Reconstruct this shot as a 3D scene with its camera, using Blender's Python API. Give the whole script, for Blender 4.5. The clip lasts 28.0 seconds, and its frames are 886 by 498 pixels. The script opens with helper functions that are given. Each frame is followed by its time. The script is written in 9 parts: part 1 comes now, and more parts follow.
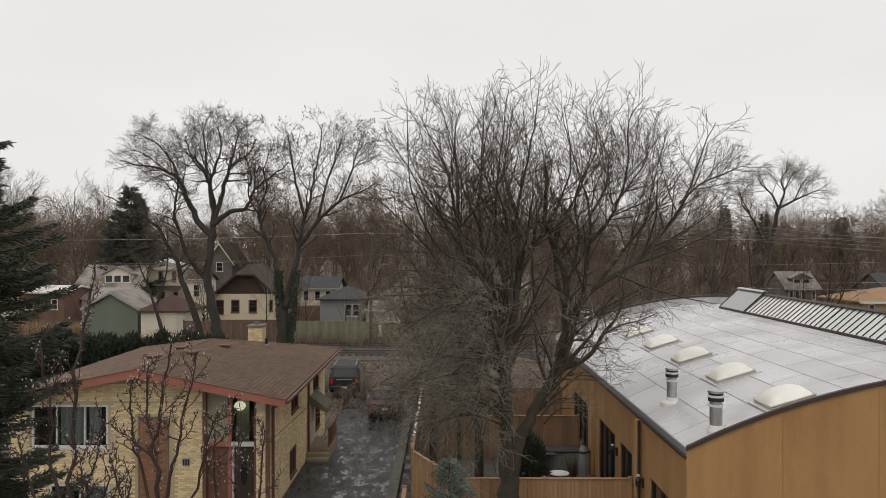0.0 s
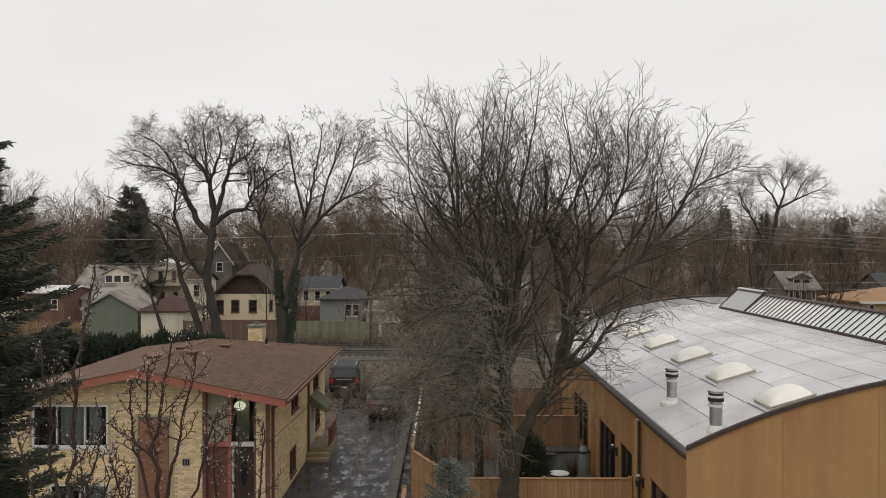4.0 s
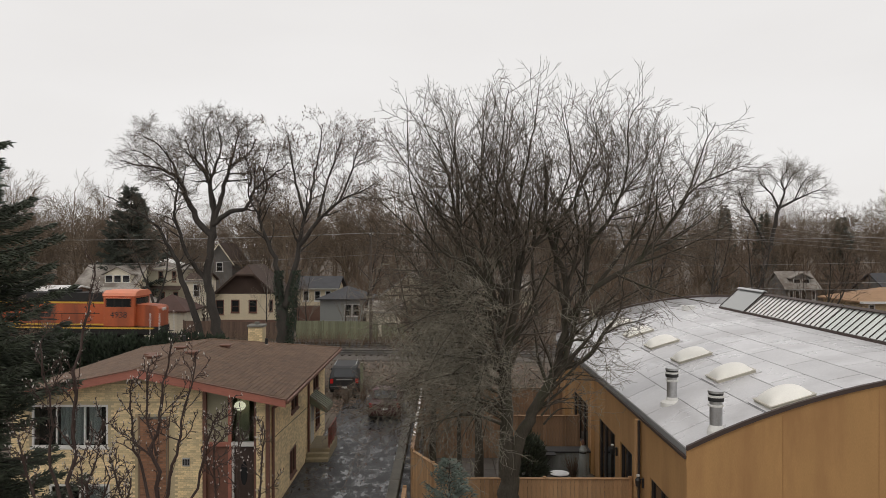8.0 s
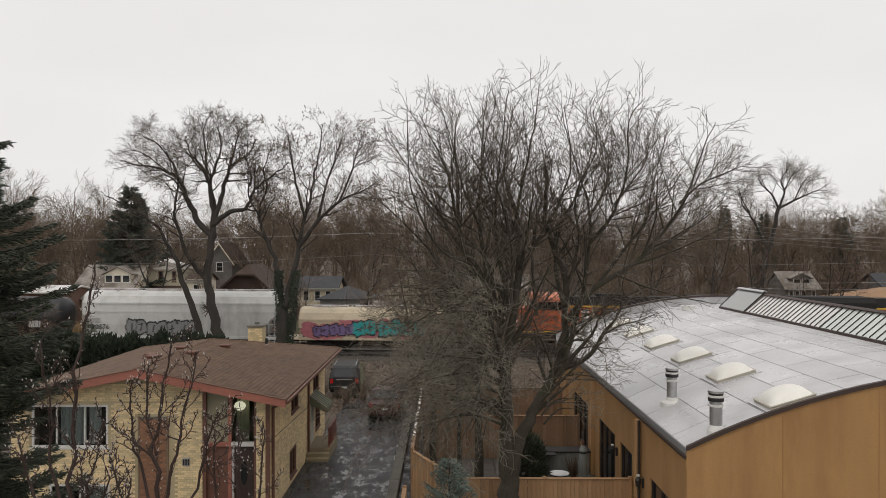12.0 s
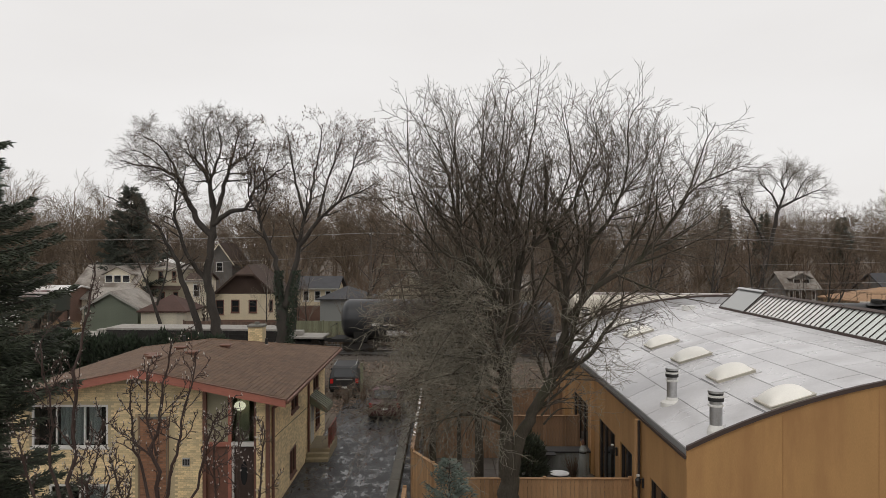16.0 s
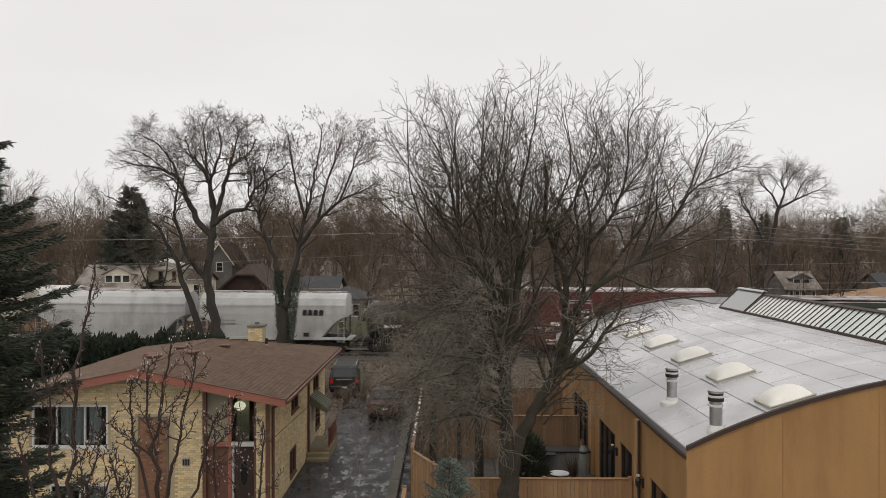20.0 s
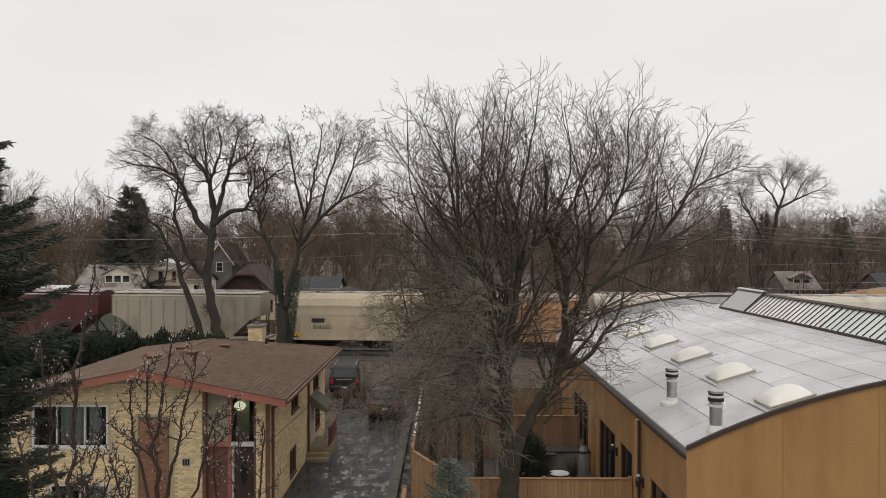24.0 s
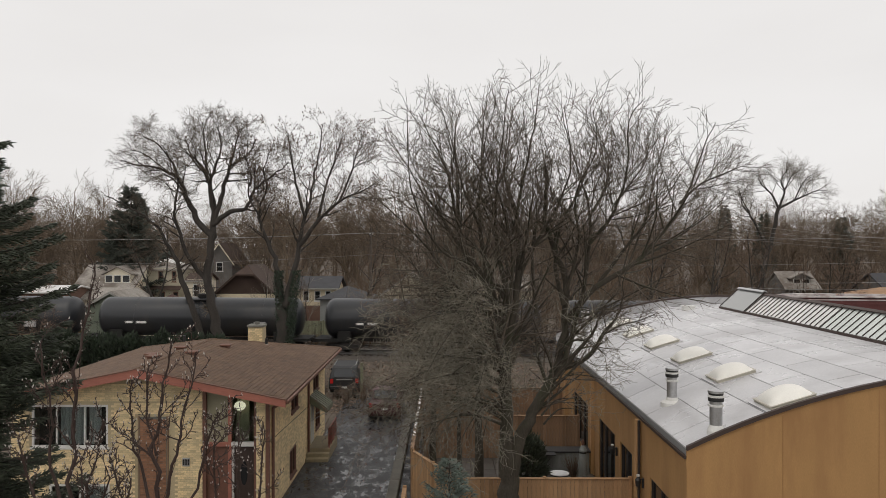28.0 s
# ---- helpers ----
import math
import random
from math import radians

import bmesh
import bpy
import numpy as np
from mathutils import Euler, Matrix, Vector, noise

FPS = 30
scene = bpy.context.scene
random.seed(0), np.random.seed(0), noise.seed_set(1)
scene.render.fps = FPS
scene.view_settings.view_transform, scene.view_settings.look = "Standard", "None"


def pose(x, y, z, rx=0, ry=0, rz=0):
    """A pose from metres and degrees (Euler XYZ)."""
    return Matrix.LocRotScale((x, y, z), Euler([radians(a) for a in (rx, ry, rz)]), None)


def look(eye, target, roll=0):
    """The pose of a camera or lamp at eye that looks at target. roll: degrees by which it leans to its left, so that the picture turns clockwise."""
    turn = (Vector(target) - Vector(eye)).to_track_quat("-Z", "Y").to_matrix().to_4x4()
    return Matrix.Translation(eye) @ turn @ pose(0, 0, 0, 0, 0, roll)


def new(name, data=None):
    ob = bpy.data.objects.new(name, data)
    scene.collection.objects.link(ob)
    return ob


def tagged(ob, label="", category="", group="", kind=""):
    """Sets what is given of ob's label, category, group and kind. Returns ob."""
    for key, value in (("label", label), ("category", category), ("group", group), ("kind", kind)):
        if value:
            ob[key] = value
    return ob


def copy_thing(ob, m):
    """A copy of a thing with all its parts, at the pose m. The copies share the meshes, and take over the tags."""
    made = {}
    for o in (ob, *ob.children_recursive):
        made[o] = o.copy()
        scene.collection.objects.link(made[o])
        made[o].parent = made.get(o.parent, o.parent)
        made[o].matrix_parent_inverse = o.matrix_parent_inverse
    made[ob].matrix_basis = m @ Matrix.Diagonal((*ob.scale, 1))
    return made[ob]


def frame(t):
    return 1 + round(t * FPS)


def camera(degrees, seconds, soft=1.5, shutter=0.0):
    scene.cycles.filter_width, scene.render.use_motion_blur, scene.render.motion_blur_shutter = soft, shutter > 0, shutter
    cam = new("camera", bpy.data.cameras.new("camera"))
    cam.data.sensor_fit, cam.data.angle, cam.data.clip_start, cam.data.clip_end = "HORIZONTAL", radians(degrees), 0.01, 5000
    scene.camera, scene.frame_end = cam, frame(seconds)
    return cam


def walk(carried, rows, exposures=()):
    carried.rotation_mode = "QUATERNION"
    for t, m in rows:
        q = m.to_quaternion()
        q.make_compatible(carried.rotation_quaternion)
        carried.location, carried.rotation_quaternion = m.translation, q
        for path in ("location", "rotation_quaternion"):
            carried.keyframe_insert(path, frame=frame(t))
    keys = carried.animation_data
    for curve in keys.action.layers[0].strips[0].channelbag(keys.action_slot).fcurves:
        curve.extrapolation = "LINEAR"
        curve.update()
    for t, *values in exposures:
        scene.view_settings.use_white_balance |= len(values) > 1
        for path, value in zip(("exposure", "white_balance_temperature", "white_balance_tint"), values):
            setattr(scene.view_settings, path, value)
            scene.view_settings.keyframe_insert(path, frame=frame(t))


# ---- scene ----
# camera: stands still at an upper window, looking level over the yards
EYE = (0.0, 0.0, 9.4)
cam = camera(60, 28.0, soft=0.6, shutter=0.25)
VIEW = look(EYE, (-4.0, 1358.0, 5.4))
walk(cam, [(0.0, VIEW), (28.0, VIEW)])

# overcast winter daylight
world = bpy.data.worlds.new("overcast_sky")
scene.world = world
world.use_nodes = True
wn, wl = world.node_tree.nodes, world.node_tree.links
wn.clear()
w_out = wn.new("ShaderNodeOutputWorld")
w_bg = wn.new("ShaderNodeBackground")
w_sky = wn.new("ShaderNodeTexSky")
w_sky.sky_type = "NISHITA"
w_sky.sun_disc = False
w_sky.sun_elevation = radians(38)
w_sky.sun_rotation = radians(200)
w_dim = wn.new("ShaderNodeMixRGB")
w_dim.blend_type = "MULTIPLY"
w_dim.inputs[0].default_value = 1.0
w_dim.inputs[2].default_value = (0.06, 0.06, 0.06, 1)
w_mix = wn.new("ShaderNodeMixRGB")
w_mix.inputs[0].default_value = 0.97
w_tc = wn.new("ShaderNodeTexCoord")
w_map = wn.new("ShaderNodeMapping")
w_map.inputs["Scale"].default_value = (1.2, 1.2, 4.0)
w_no = wn.new("ShaderNodeTexNoise")
w_no.inputs["Scale"].default_value = 1.6
w_no.inputs["Detail"].default_value = 5
w_ramp = wn.new("ShaderNodeValToRGB")
w_ramp.color_ramp.elements[0].position = 0.3
w_ramp.color_ramp.elements[0].color = (0.825, 0.802, 0.788, 1)
w_ramp.color_ramp.elements[1].position = 0.72
w_ramp.color_ramp.elements[1].color = (0.888, 0.870, 0.858, 1)
wl.new(w_tc.outputs["Generated"], w_map.inputs[0])
wl.new(w_map.outputs[0], w_no.inputs[0])
wl.new(w_no.outputs[0], w_ramp.inputs[0])
wl.new(w_sky.outputs[0], w_dim.inputs[1])
wl.new(w_dim.outputs[0], w_mix.inputs[1])
wl.new(w_ramp.outputs[0], w_mix.inputs[2])
wl.new(w_mix.outputs[0], w_bg.inputs[0])
w_bg.inputs[1].default_value = 1.0
wl.new(w_bg.outputs[0], w_out.inputs[0])

sun_data = bpy.data.lights.new("sun", "SUN")
sun_data.energy = 0.55
sun_data.angle = radians(40)
sun_data.color = (1.0, 0.92, 0.80)
sun = new("sun", sun_data)
sun.matrix_world = look((0, 0, 40), (6, 20, 0))
scene.view_settings.exposure = 0.0


# ---------------------------------------------------------------- materials
def rgb(c):
    return (c[0], c[1], c[2], 1.0)


def mat(name, color, rough=0.8, metal=0.0, vary=0.25, scale=2.0, fine=25.0, bump=0.15, stain=None,
        stain_at=0.6, stretch=(1, 1, 1), pieces=0.0, island=0.0, wet=0.0, coat=0.0):
    """A surface with variation at two scales; stain: a second colour in soft patches; pieces: brightness change from piece to piece."""
    m = bpy.data.materials.new(name)
    m.use_nodes = True
    n, l = m.node_tree.nodes, m.node_tree.links
    b = n["Principled BSDF"]
    b.inputs["Roughness"].default_value = rough
    b.inputs["Metallic"].default_value = metal
    b.inputs["Coat Weight"].default_value = coat
    tc = n.new("ShaderNodeTexCoord")
    mp = n.new("ShaderNodeMapping")
    mp.inputs["Scale"].default_value = stretch
    l.new(tc.outputs["Object"], mp.inputs[0])
    big = n.new("ShaderNodeTexNoise")
    big.inputs["Scale"].default_value = scale
    big.inputs["Detail"].default_value = 4
    small = n.new("ShaderNodeTexNoise")
    small.inputs["Scale"].default_value = fine
    small.inputs["Detail"].default_value = 3
    l.new(mp.outputs[0], big.inputs[0])
    l.new(mp.outputs[0], small.inputs[0])
    add = n.new("ShaderNodeMath")
    add.operation = "ADD"
    l.new(big.outputs[0], add.inputs[0])
    l.new(small.outputs[0], add.inputs[1])
    last = add.outputs[0]
    if pieces or island:
        info = n.new("ShaderNodeObjectInfo") if pieces else n.new("ShaderNodeNewGeometry")
        mul = n.new("ShaderNodeMath")
        mul.operation = "MULTIPLY_ADD"
        mul.inputs[1].default_value = pieces or island
        l.new(info.outputs["Random" if pieces else "Random Per Island"], mul.inputs[0])
        l.new(last, mul.inputs[2])
        sub = n.new("ShaderNodeMath")
        sub.operation = "SUBTRACT"
        sub.inputs[1].default_value = (pieces or island) * 0.5
        l.new(mul.outputs[0], sub.inputs[0])
        last = sub.outputs[0]
    rng = n.new("ShaderNodeMapRange")
    rng.inputs[1].default_value = 0.6
    rng.inputs[2].default_value = 1.4
    rng.inputs[3].default_value = 1.0 - vary
    rng.inputs[4].default_value = 1.0 + vary
    l.new(last, rng.inputs[0])
    col = n.new("ShaderNodeMixRGB")
    col.blend_type = "MULTIPLY"
    col.inputs[0].default_value = 1.0
    col.inputs[1].default_value = rgb(color)
    l.new(rng.outputs[0], col.inputs[2])
    out = col.outputs[0]
    if stain:
        st = n.new("ShaderNodeTexNoise")
        st.inputs["Scale"].default_value = scale * 0.7
        st.inputs["Detail"].default_value = 6
        st.inputs["Roughness"].default_value = 0.65
        l.new(mp.outputs[0], st.inputs[0])
        sr = n.new("ShaderNodeMapRange")
        sr.inputs[1].default_value = stain_at - 0.08
        sr.inputs[2].default_value = stain_at + 0.10
        l.new(st.outputs[0], sr.inputs[0])
        mx = n.new("ShaderNodeMixRGB")
        l.new(sr.outputs[0], mx.inputs[0])
        l.new(out, mx.inputs[1])
        mx.inputs[2].default_value = rgb(stain)
        out = mx.outputs[0]
    l.new(out, b.inputs["Base Color"])
    if wet:
        wr = n.new("ShaderNodeMapRange")
        wr.inputs[1].default_value = 0.42
        wr.inputs[2].default_value = 0.58
        wr.inputs[3].default_value = rough
        wr.inputs[4].default_value = wet
        l.new(big.outputs[0], wr.inputs[0])
        l.new(wr.outputs[0], b.inputs["Roughness"])
    if bump:
        bp = n.new("ShaderNodeBump")
        bp.inputs["Strength"].default_value = bump
        bp.inputs["Distance"].default_value = 0.02
        l.new(small.outputs[0], bp.inputs["Height"])
        l.new(bp.outputs[0], b.inputs["Normal"])
    return m


def plain(name, color, rough=0.5, metal=0.0):
    return mat(name, color, rough, metal, vary=0.08, bump=0.03)


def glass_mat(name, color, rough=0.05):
    """Opaque mirror-like window glass; its colour stands in for the dimness behind it."""
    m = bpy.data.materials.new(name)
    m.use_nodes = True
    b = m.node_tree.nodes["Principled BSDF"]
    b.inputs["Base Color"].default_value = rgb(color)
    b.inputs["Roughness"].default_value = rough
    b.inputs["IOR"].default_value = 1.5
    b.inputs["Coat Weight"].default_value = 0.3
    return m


def glow_mat(name, color, strength):
    m = bpy.data.materials.new(name)
    m.use_nodes = True
    b = m.node_tree.nodes["Principled BSDF"]
    b.inputs["Base Color"].default_value = rgb(color)
    b.inputs["Emission Color"].default_value = rgb(color)
    b.inputs["Emission Strength"].default_value = strength
    return m


M = {}
M["bark"] = mat("bark", (0.064, 0.054, 0.040), 0.9, vary=0.45, scale=3, fine=30, bump=0.7, stretch=(1, 1, 0.25), stain=(0.058, 0.060, 0.036), stain_at=0.58)
M["bark_dark"] = mat("bark_dark", (0.047, 0.040, 0.034), 0.9, vary=0.4, scale=3, fine=30, bump=0.6, stretch=(1, 1, 0.25))
M["twig"] = mat("twig", (0.125, 0.100, 0.076), 0.85, vary=0.35, scale=1.5, fine=10, bump=0.0, island=0.5)
M["twig_lichen"] = mat("lichen_grey_twig", (0.225, 0.205, 0.160), 0.85, vary=0.45, scale=3, fine=14, bump=0.0, island=0.6)
M["twig_pale"] = mat("twig_pale", (0.21, 0.185, 0.155), 0.85, vary=0.35, scale=1.5, fine=10, bump=0.0, island=0.5)
M["twig_red"] = mat("twig_red", (0.15, 0.103, 0.073), 0.85, vary=0.35, scale=1.0, fine=8, bump=0.0, island=0.6)
M["far_twig"] = mat("far_twig", (0.165, 0.122, 0.085), 0.95, vary=0.4, scale=0.05, fine=0.6, bump=0.0, island=0.7)
M["dead_leaf"] = mat("dead_leaf", (0.10, 0.058, 0.038), 0.9, vary=0.4, island=0.6, bump=0)
M["ivy"] = mat("ivy_leaf", (0.016, 0.030, 0.013), 0.6, vary=0.4, island=0.7, bump=0)
# distance haze is put into this paler needle colour
M["far_needle"] = mat("haze_paled_needles", (0.072, 0.080, 0.064), 0.85, vary=0.4, scale=0.5, fine=3, island=0.6, bump=0)
M["needle"] = mat("spruce_needles", (0.050, 0.060, 0.038), 0.75, vary=0.45, scale=2, fine=12, island=0.7, bump=0)
M["blue_needle"] = mat("blue_spruce_needles", (0.125, 0.155, 0.13), 0.75, vary=0.4, scale=3, fine=14, island=0.6, bump=0)
M["yew"] = mat("yew_needles", (0.017, 0.027, 0.013), 0.8, vary=0.5, scale=1.5, fine=9, island=0.8, bump=0)
M["bud"] = mat("bud", (0.50, 0.46, 0.42), 0.8, vary=0.3, island=0.6, bump=0)
M["mag_bark"] = mat("magnolia_bark", (0.050, 0.029, 0.023), 0.7, vary=0.35, scale=4, fine=40, bump=0.3)
# ---------------------------------------------------------------- mesh tools
def mesh_from(name, verts, faces, material=None, smooth=False):
    me = bpy.data.meshes.new(name)
    me.from_pydata([tuple(v) for v in verts], [], [tuple(f) for f in faces])
    if material:
        me.materials.append(material)
    if smooth:
        me.polygons.foreach_set("use_smooth", [True] * len(me.polygons))
    me.update()
    return me


def part(name, bm, material, parent=None, label="", smooth=False, m=None):
    """Links a bmesh (or a mesh) as one object under a thing or a part."""
    if isinstance(bm, bmesh.types.BMesh):
        bmesh.ops.recalc_face_normals(bm, faces=bm.faces)
        me = bpy.data.meshes.new(name)
        bm.to_mesh(me)
        bm.free()
        if smooth:
            me.polygons.foreach_set("use_smooth", [True] * len(me.polygons))
    else:
        me = bm
    if material and not me.materials:
        me.materials.append(material)
    ob = new(name, me)
    if parent is not None:
        ob.parent = parent
    if m is not None:
        ob.matrix_basis = m
    if label:
        tagged(ob, label)
    return ob


def thing(name, label, category, x=0.0, y=0.0, z=0.0, group="", rz=0.0, kind=""):
    e = new(name)
    e.matrix_basis = pose(x, y, z, 0, 0, rz)
    e.empty_display_size = 0.2
    return tagged(e, label, category, group, kind)


def box(bm, x0, x1, y0, y1, z0, z1, bevel=0.0):
    v = [bm.verts.new(p) for p in ((x0, y0, z0), (x1, y0, z0), (x1, y1, z0), (x0, y1, z0),
                                   (x0, y0, z1), (x1, y0, z1), (x1, y1, z1), (x0, y1, z1))]
    fs = [bm.faces.new([v[i] for i in f]) for f in ((3, 2, 1, 0), (4, 5, 6, 7), (0, 1, 5, 4), (1, 2, 6, 5), (2, 3, 7, 6), (3, 0, 4, 7))]
    if bevel:
        es = {e for f in fs for e in f.edges}
        bmesh.ops.bevel(bm, geom=list(es), offset=bevel, segments=1, affect="EDGES")
    return bm


def boxed(*a, bevel=0.0):
    return box(bmesh.new(), *a, bevel=bevel)


def cyl(bm, p, q, r0, r1=None, n=12, caps=True):
    """A tapered rod from p to q."""
    r1 = r0 if r1 is None else r1
    p, q = Vector(p), Vector(q)
    turn = (q - p).to_track_quat("Z", "Y")
    rings = []
    for c, r in ((p, r0), (q, r1)):
        rings.append([bm.verts.new(c + turn @ Vector((r * math.cos(2 * math.pi * i / n), r * math.sin(2 * math.pi * i / n), 0))) for i in range(n)])
    for i in range(n):
        j = (i + 1) % n
        bm.faces.new((rings[0][i], rings[0][j], rings[1][j], rings[1][i]))
    if caps:
        bm.faces.new(rings[0][::-1])
        bm.faces.new(rings[1])
    return bm


def rod(p, q, r0, r1=None, n=12, caps=True):
    return cyl(bmesh.new(), p, q, r0, r1, n, caps)


def prism(bm, outline, axis, a, b):
    """An outline of (u, v) pairs, drawn out along an axis from a to b."""
    def at(u, v, w):
        return {"x": (w, u, v), "y": (u, w, v), "z": (u, v, w)}[axis]
    lo = [bm.verts.new(at(u, v, a)) for u, v in outline]
    hi = [bm.verts.new(at(u, v, b)) for u, v in outline]
    n = len(outline)
    for i in range(n):
        j = (i + 1) % n
        bm.faces.new((lo[i], lo[j], hi[j], hi[i]))
    bm.faces.new(lo[::-1])
    bm.faces.new(hi)
    return bm


def prismed(outline, axis, a, b):
    return prism(bmesh.new(), outline, axis, a, b)


def turned(bm, profile, n=16, centre=(0, 0, 0)):
    """A profile of (r, z) turned about the upright axis."""
    rings = []
    for r, z in profile:
        rings.append([bm.verts.new((centre[0] + r * math.cos(2 * math.pi * i / n), centre[1] + r * math.sin(2 * math.pi * i / n), centre[2] + z)) for i in range(n)])
    for a, b in zip(rings, rings[1:]):
        for i in range(n):
            j = (i + 1) % n
            bm.faces.new((a[i], a[j], b[j], b[i]))
    bm.faces.new(rings[0][::-1])
    bm.faces.new(rings[-1])
    return bm


def lettering(text, size, material, parent, m, name="lettering", depth=0.004):
    """Words as thin raised letters: the text runs along x and stands up along z before the pose m."""
    c = bpy.data.curves.new(name, "FONT")
    c.body, c.size, c.extrude, c.align_x, c.align_y = text, size, depth, "CENTER", "CENTER"
    c.resolution_u = 2
    tmp = bpy.data.objects.new(name, c)
    me = bpy.data.meshes.new_from_object(tmp)
    bpy.data.objects.remove(tmp)
    me.materials.append(material)
    ob = new(name, me)
    ob.parent = parent
    ob.matrix_basis = m @ pose(0, 0, 0, 90, 0, 0)
    return ob


def tubes(name, lines, sides, material, parent=None, label=""):
    """Many tapered branches in one mesh. lines: pairs of points (k x 3) and radii (k)."""
    by = {}
    for p, r in lines:
        by.setdefault(len(p), []).append((p, r))
    vs, fs, off = [], [], 0
    ang = np.arange(sides) * 2 * np.pi / sides
    for k, group in by.items():
        P = np.array([g[0] for g in group], float)
        R = np.array([g[1] for g in group], float)
        d = np.empty_like(P)
        d[:, 1:-1] = P[:, 2:] - P[:, :-2]
        d[:, 0], d[:, -1] = P[:, 1] - P[:, 0], P[:, -1] - P[:, -2]
        d /= np.linalg.norm(d, axis=2, keepdims=True) + 1e-9
        u = np.empty_like(d)
        ref = np.where(np.abs(d[:, 0, 2:3]) > 0.9, np.array([1.0, 0, 0]), np.array([0, 0, 1.0]))
        u[:, 0] = np.cross(d[:, 0], ref)
        for j in range(k):
            if j:
                u[:, j] = u[:, j - 1]
            u[:, j] -= d[:, j] * np.sum(u[:, j] * d[:, j], 1, keepdims=True)
            u[:, j] /= np.linalg.norm(u[:, j], axis=1, keepdims=True) + 1e-9
        w = np.cross(d, u)
        V = P[:, :, None] + R[:, :, None, None] * (u[:, :, None] * np.cos(ang)[None, None, :, None] + w[:, :, None] * np.sin(ang)[None, None, :, None])
        b = len(group)
        vs.append(V.reshape(-1, 3))
        i, j, s = np.meshgrid(np.arange(b), np.arange(k - 1), np.arange(sides), indexing="ij")
        a0 = off + (i * k + j) * sides
        s2 = (s + 1) % sides
        fs.append(np.stack([a0 + s, a0 + s2, a0 + sides + s2, a0 + sides + s], -1).reshape(-1, 4))
        off += b * k * sides
    return quads(name, np.concatenate(vs), np.concatenate(fs), material, parent, label)


def quads(name, V, F, material, parent=None, label="", smooth=True):
    me = bpy.data.meshes.new(name)
    me.vertices.add(len(V))
    me.vertices.foreach_set("co", np.asarray(V, np.float32).ravel())
    k = F.shape[1]
    me.loops.add(F.size)
    me.loops.foreach_set("vertex_index", F.astype(np.int32).ravel())
    me.polygons.add(len(F))
    me.polygons.foreach_set("loop_start", np.arange(0, F.size, k, dtype=np.int32))
    me.polygons.foreach_set("use_smooth", np.full(len(F), smooth))
    me.materials.append(material)
    me.update(calc_edges=True)
    ob = new(name, me)
    if parent is not None:
        ob.parent = parent
    if label:
        tagged(ob, label)
    return ob


def tufts(name, P, D, length, width, material, parent=None, label=""):
    """Many small leaf-like spindles: at P, along D."""
    P, D = np.asarray(P, float), np.asarray(D, float)
    D = D / (np.linalg.norm(D, axis=1, keepdims=True) + 1e-9)
    ref = np.where(np.abs(D[:, 2:3]) > 0.9, np.array([1.0, 0, 0]), np.array([0, 0, 1.0]))
    u = np.cross(D, ref)
    u /= np.linalg.norm(u, axis=1, keepdims=True) + 1e-9
    w = np.cross(D, u)
    L, W = np.asarray(length, float).reshape(-1, 1), np.asarray(width, float).reshape(-1, 1)
    mid = P + D * L * 0.4
    V = np.stack([P, mid + u * W, mid - 0.5 * u * W + 0.87 * w * W, mid - 0.5 * u * W - 0.87 * w * W, P + D * L], 1).reshape(-1, 3)
    o = (np.arange(len(P)) * 5)[:, None, None]
    T = np.array([[0, 2, 1], [0, 3, 2], [0, 1, 3], [4, 1, 2], [4, 2, 3], [4, 3, 1]])[None]
    return quads(name, V, (o + T).reshape(-1, 3), material, parent, label, smooth=False)


def flakes(name, P, N, size, material, parent=None, label="", rng=None):
    """Many small flat leaves at P, facing N roughly."""
    rng = rng or np.random.default_rng(1)
    P = np.asarray(P, float)
    N = np.asarray(N, float) + rng.normal(0, 0.5, P.shape)
    N /= np.linalg.norm(N, axis=1, keepdims=True) + 1e-9
    ref = rng.normal(0, 1, P.shape)
    u = np.cross(N, ref)
    u /= np.linalg.norm(u, axis=1, keepdims=True) + 1e-9
    w = np.cross(N, u)
    S = np.asarray(size, float).reshape(-1, 1)
    V = np.stack([P - u * S, P - w * S * 0.55, P + u * S, P + w * S * 0.55], 1).reshape(-1, 3)
    F = (np.arange(len(P)) * 4)[:, None] + np.arange(4)[None]
    return quads(name, V, F, material, parent, label, smooth=False)


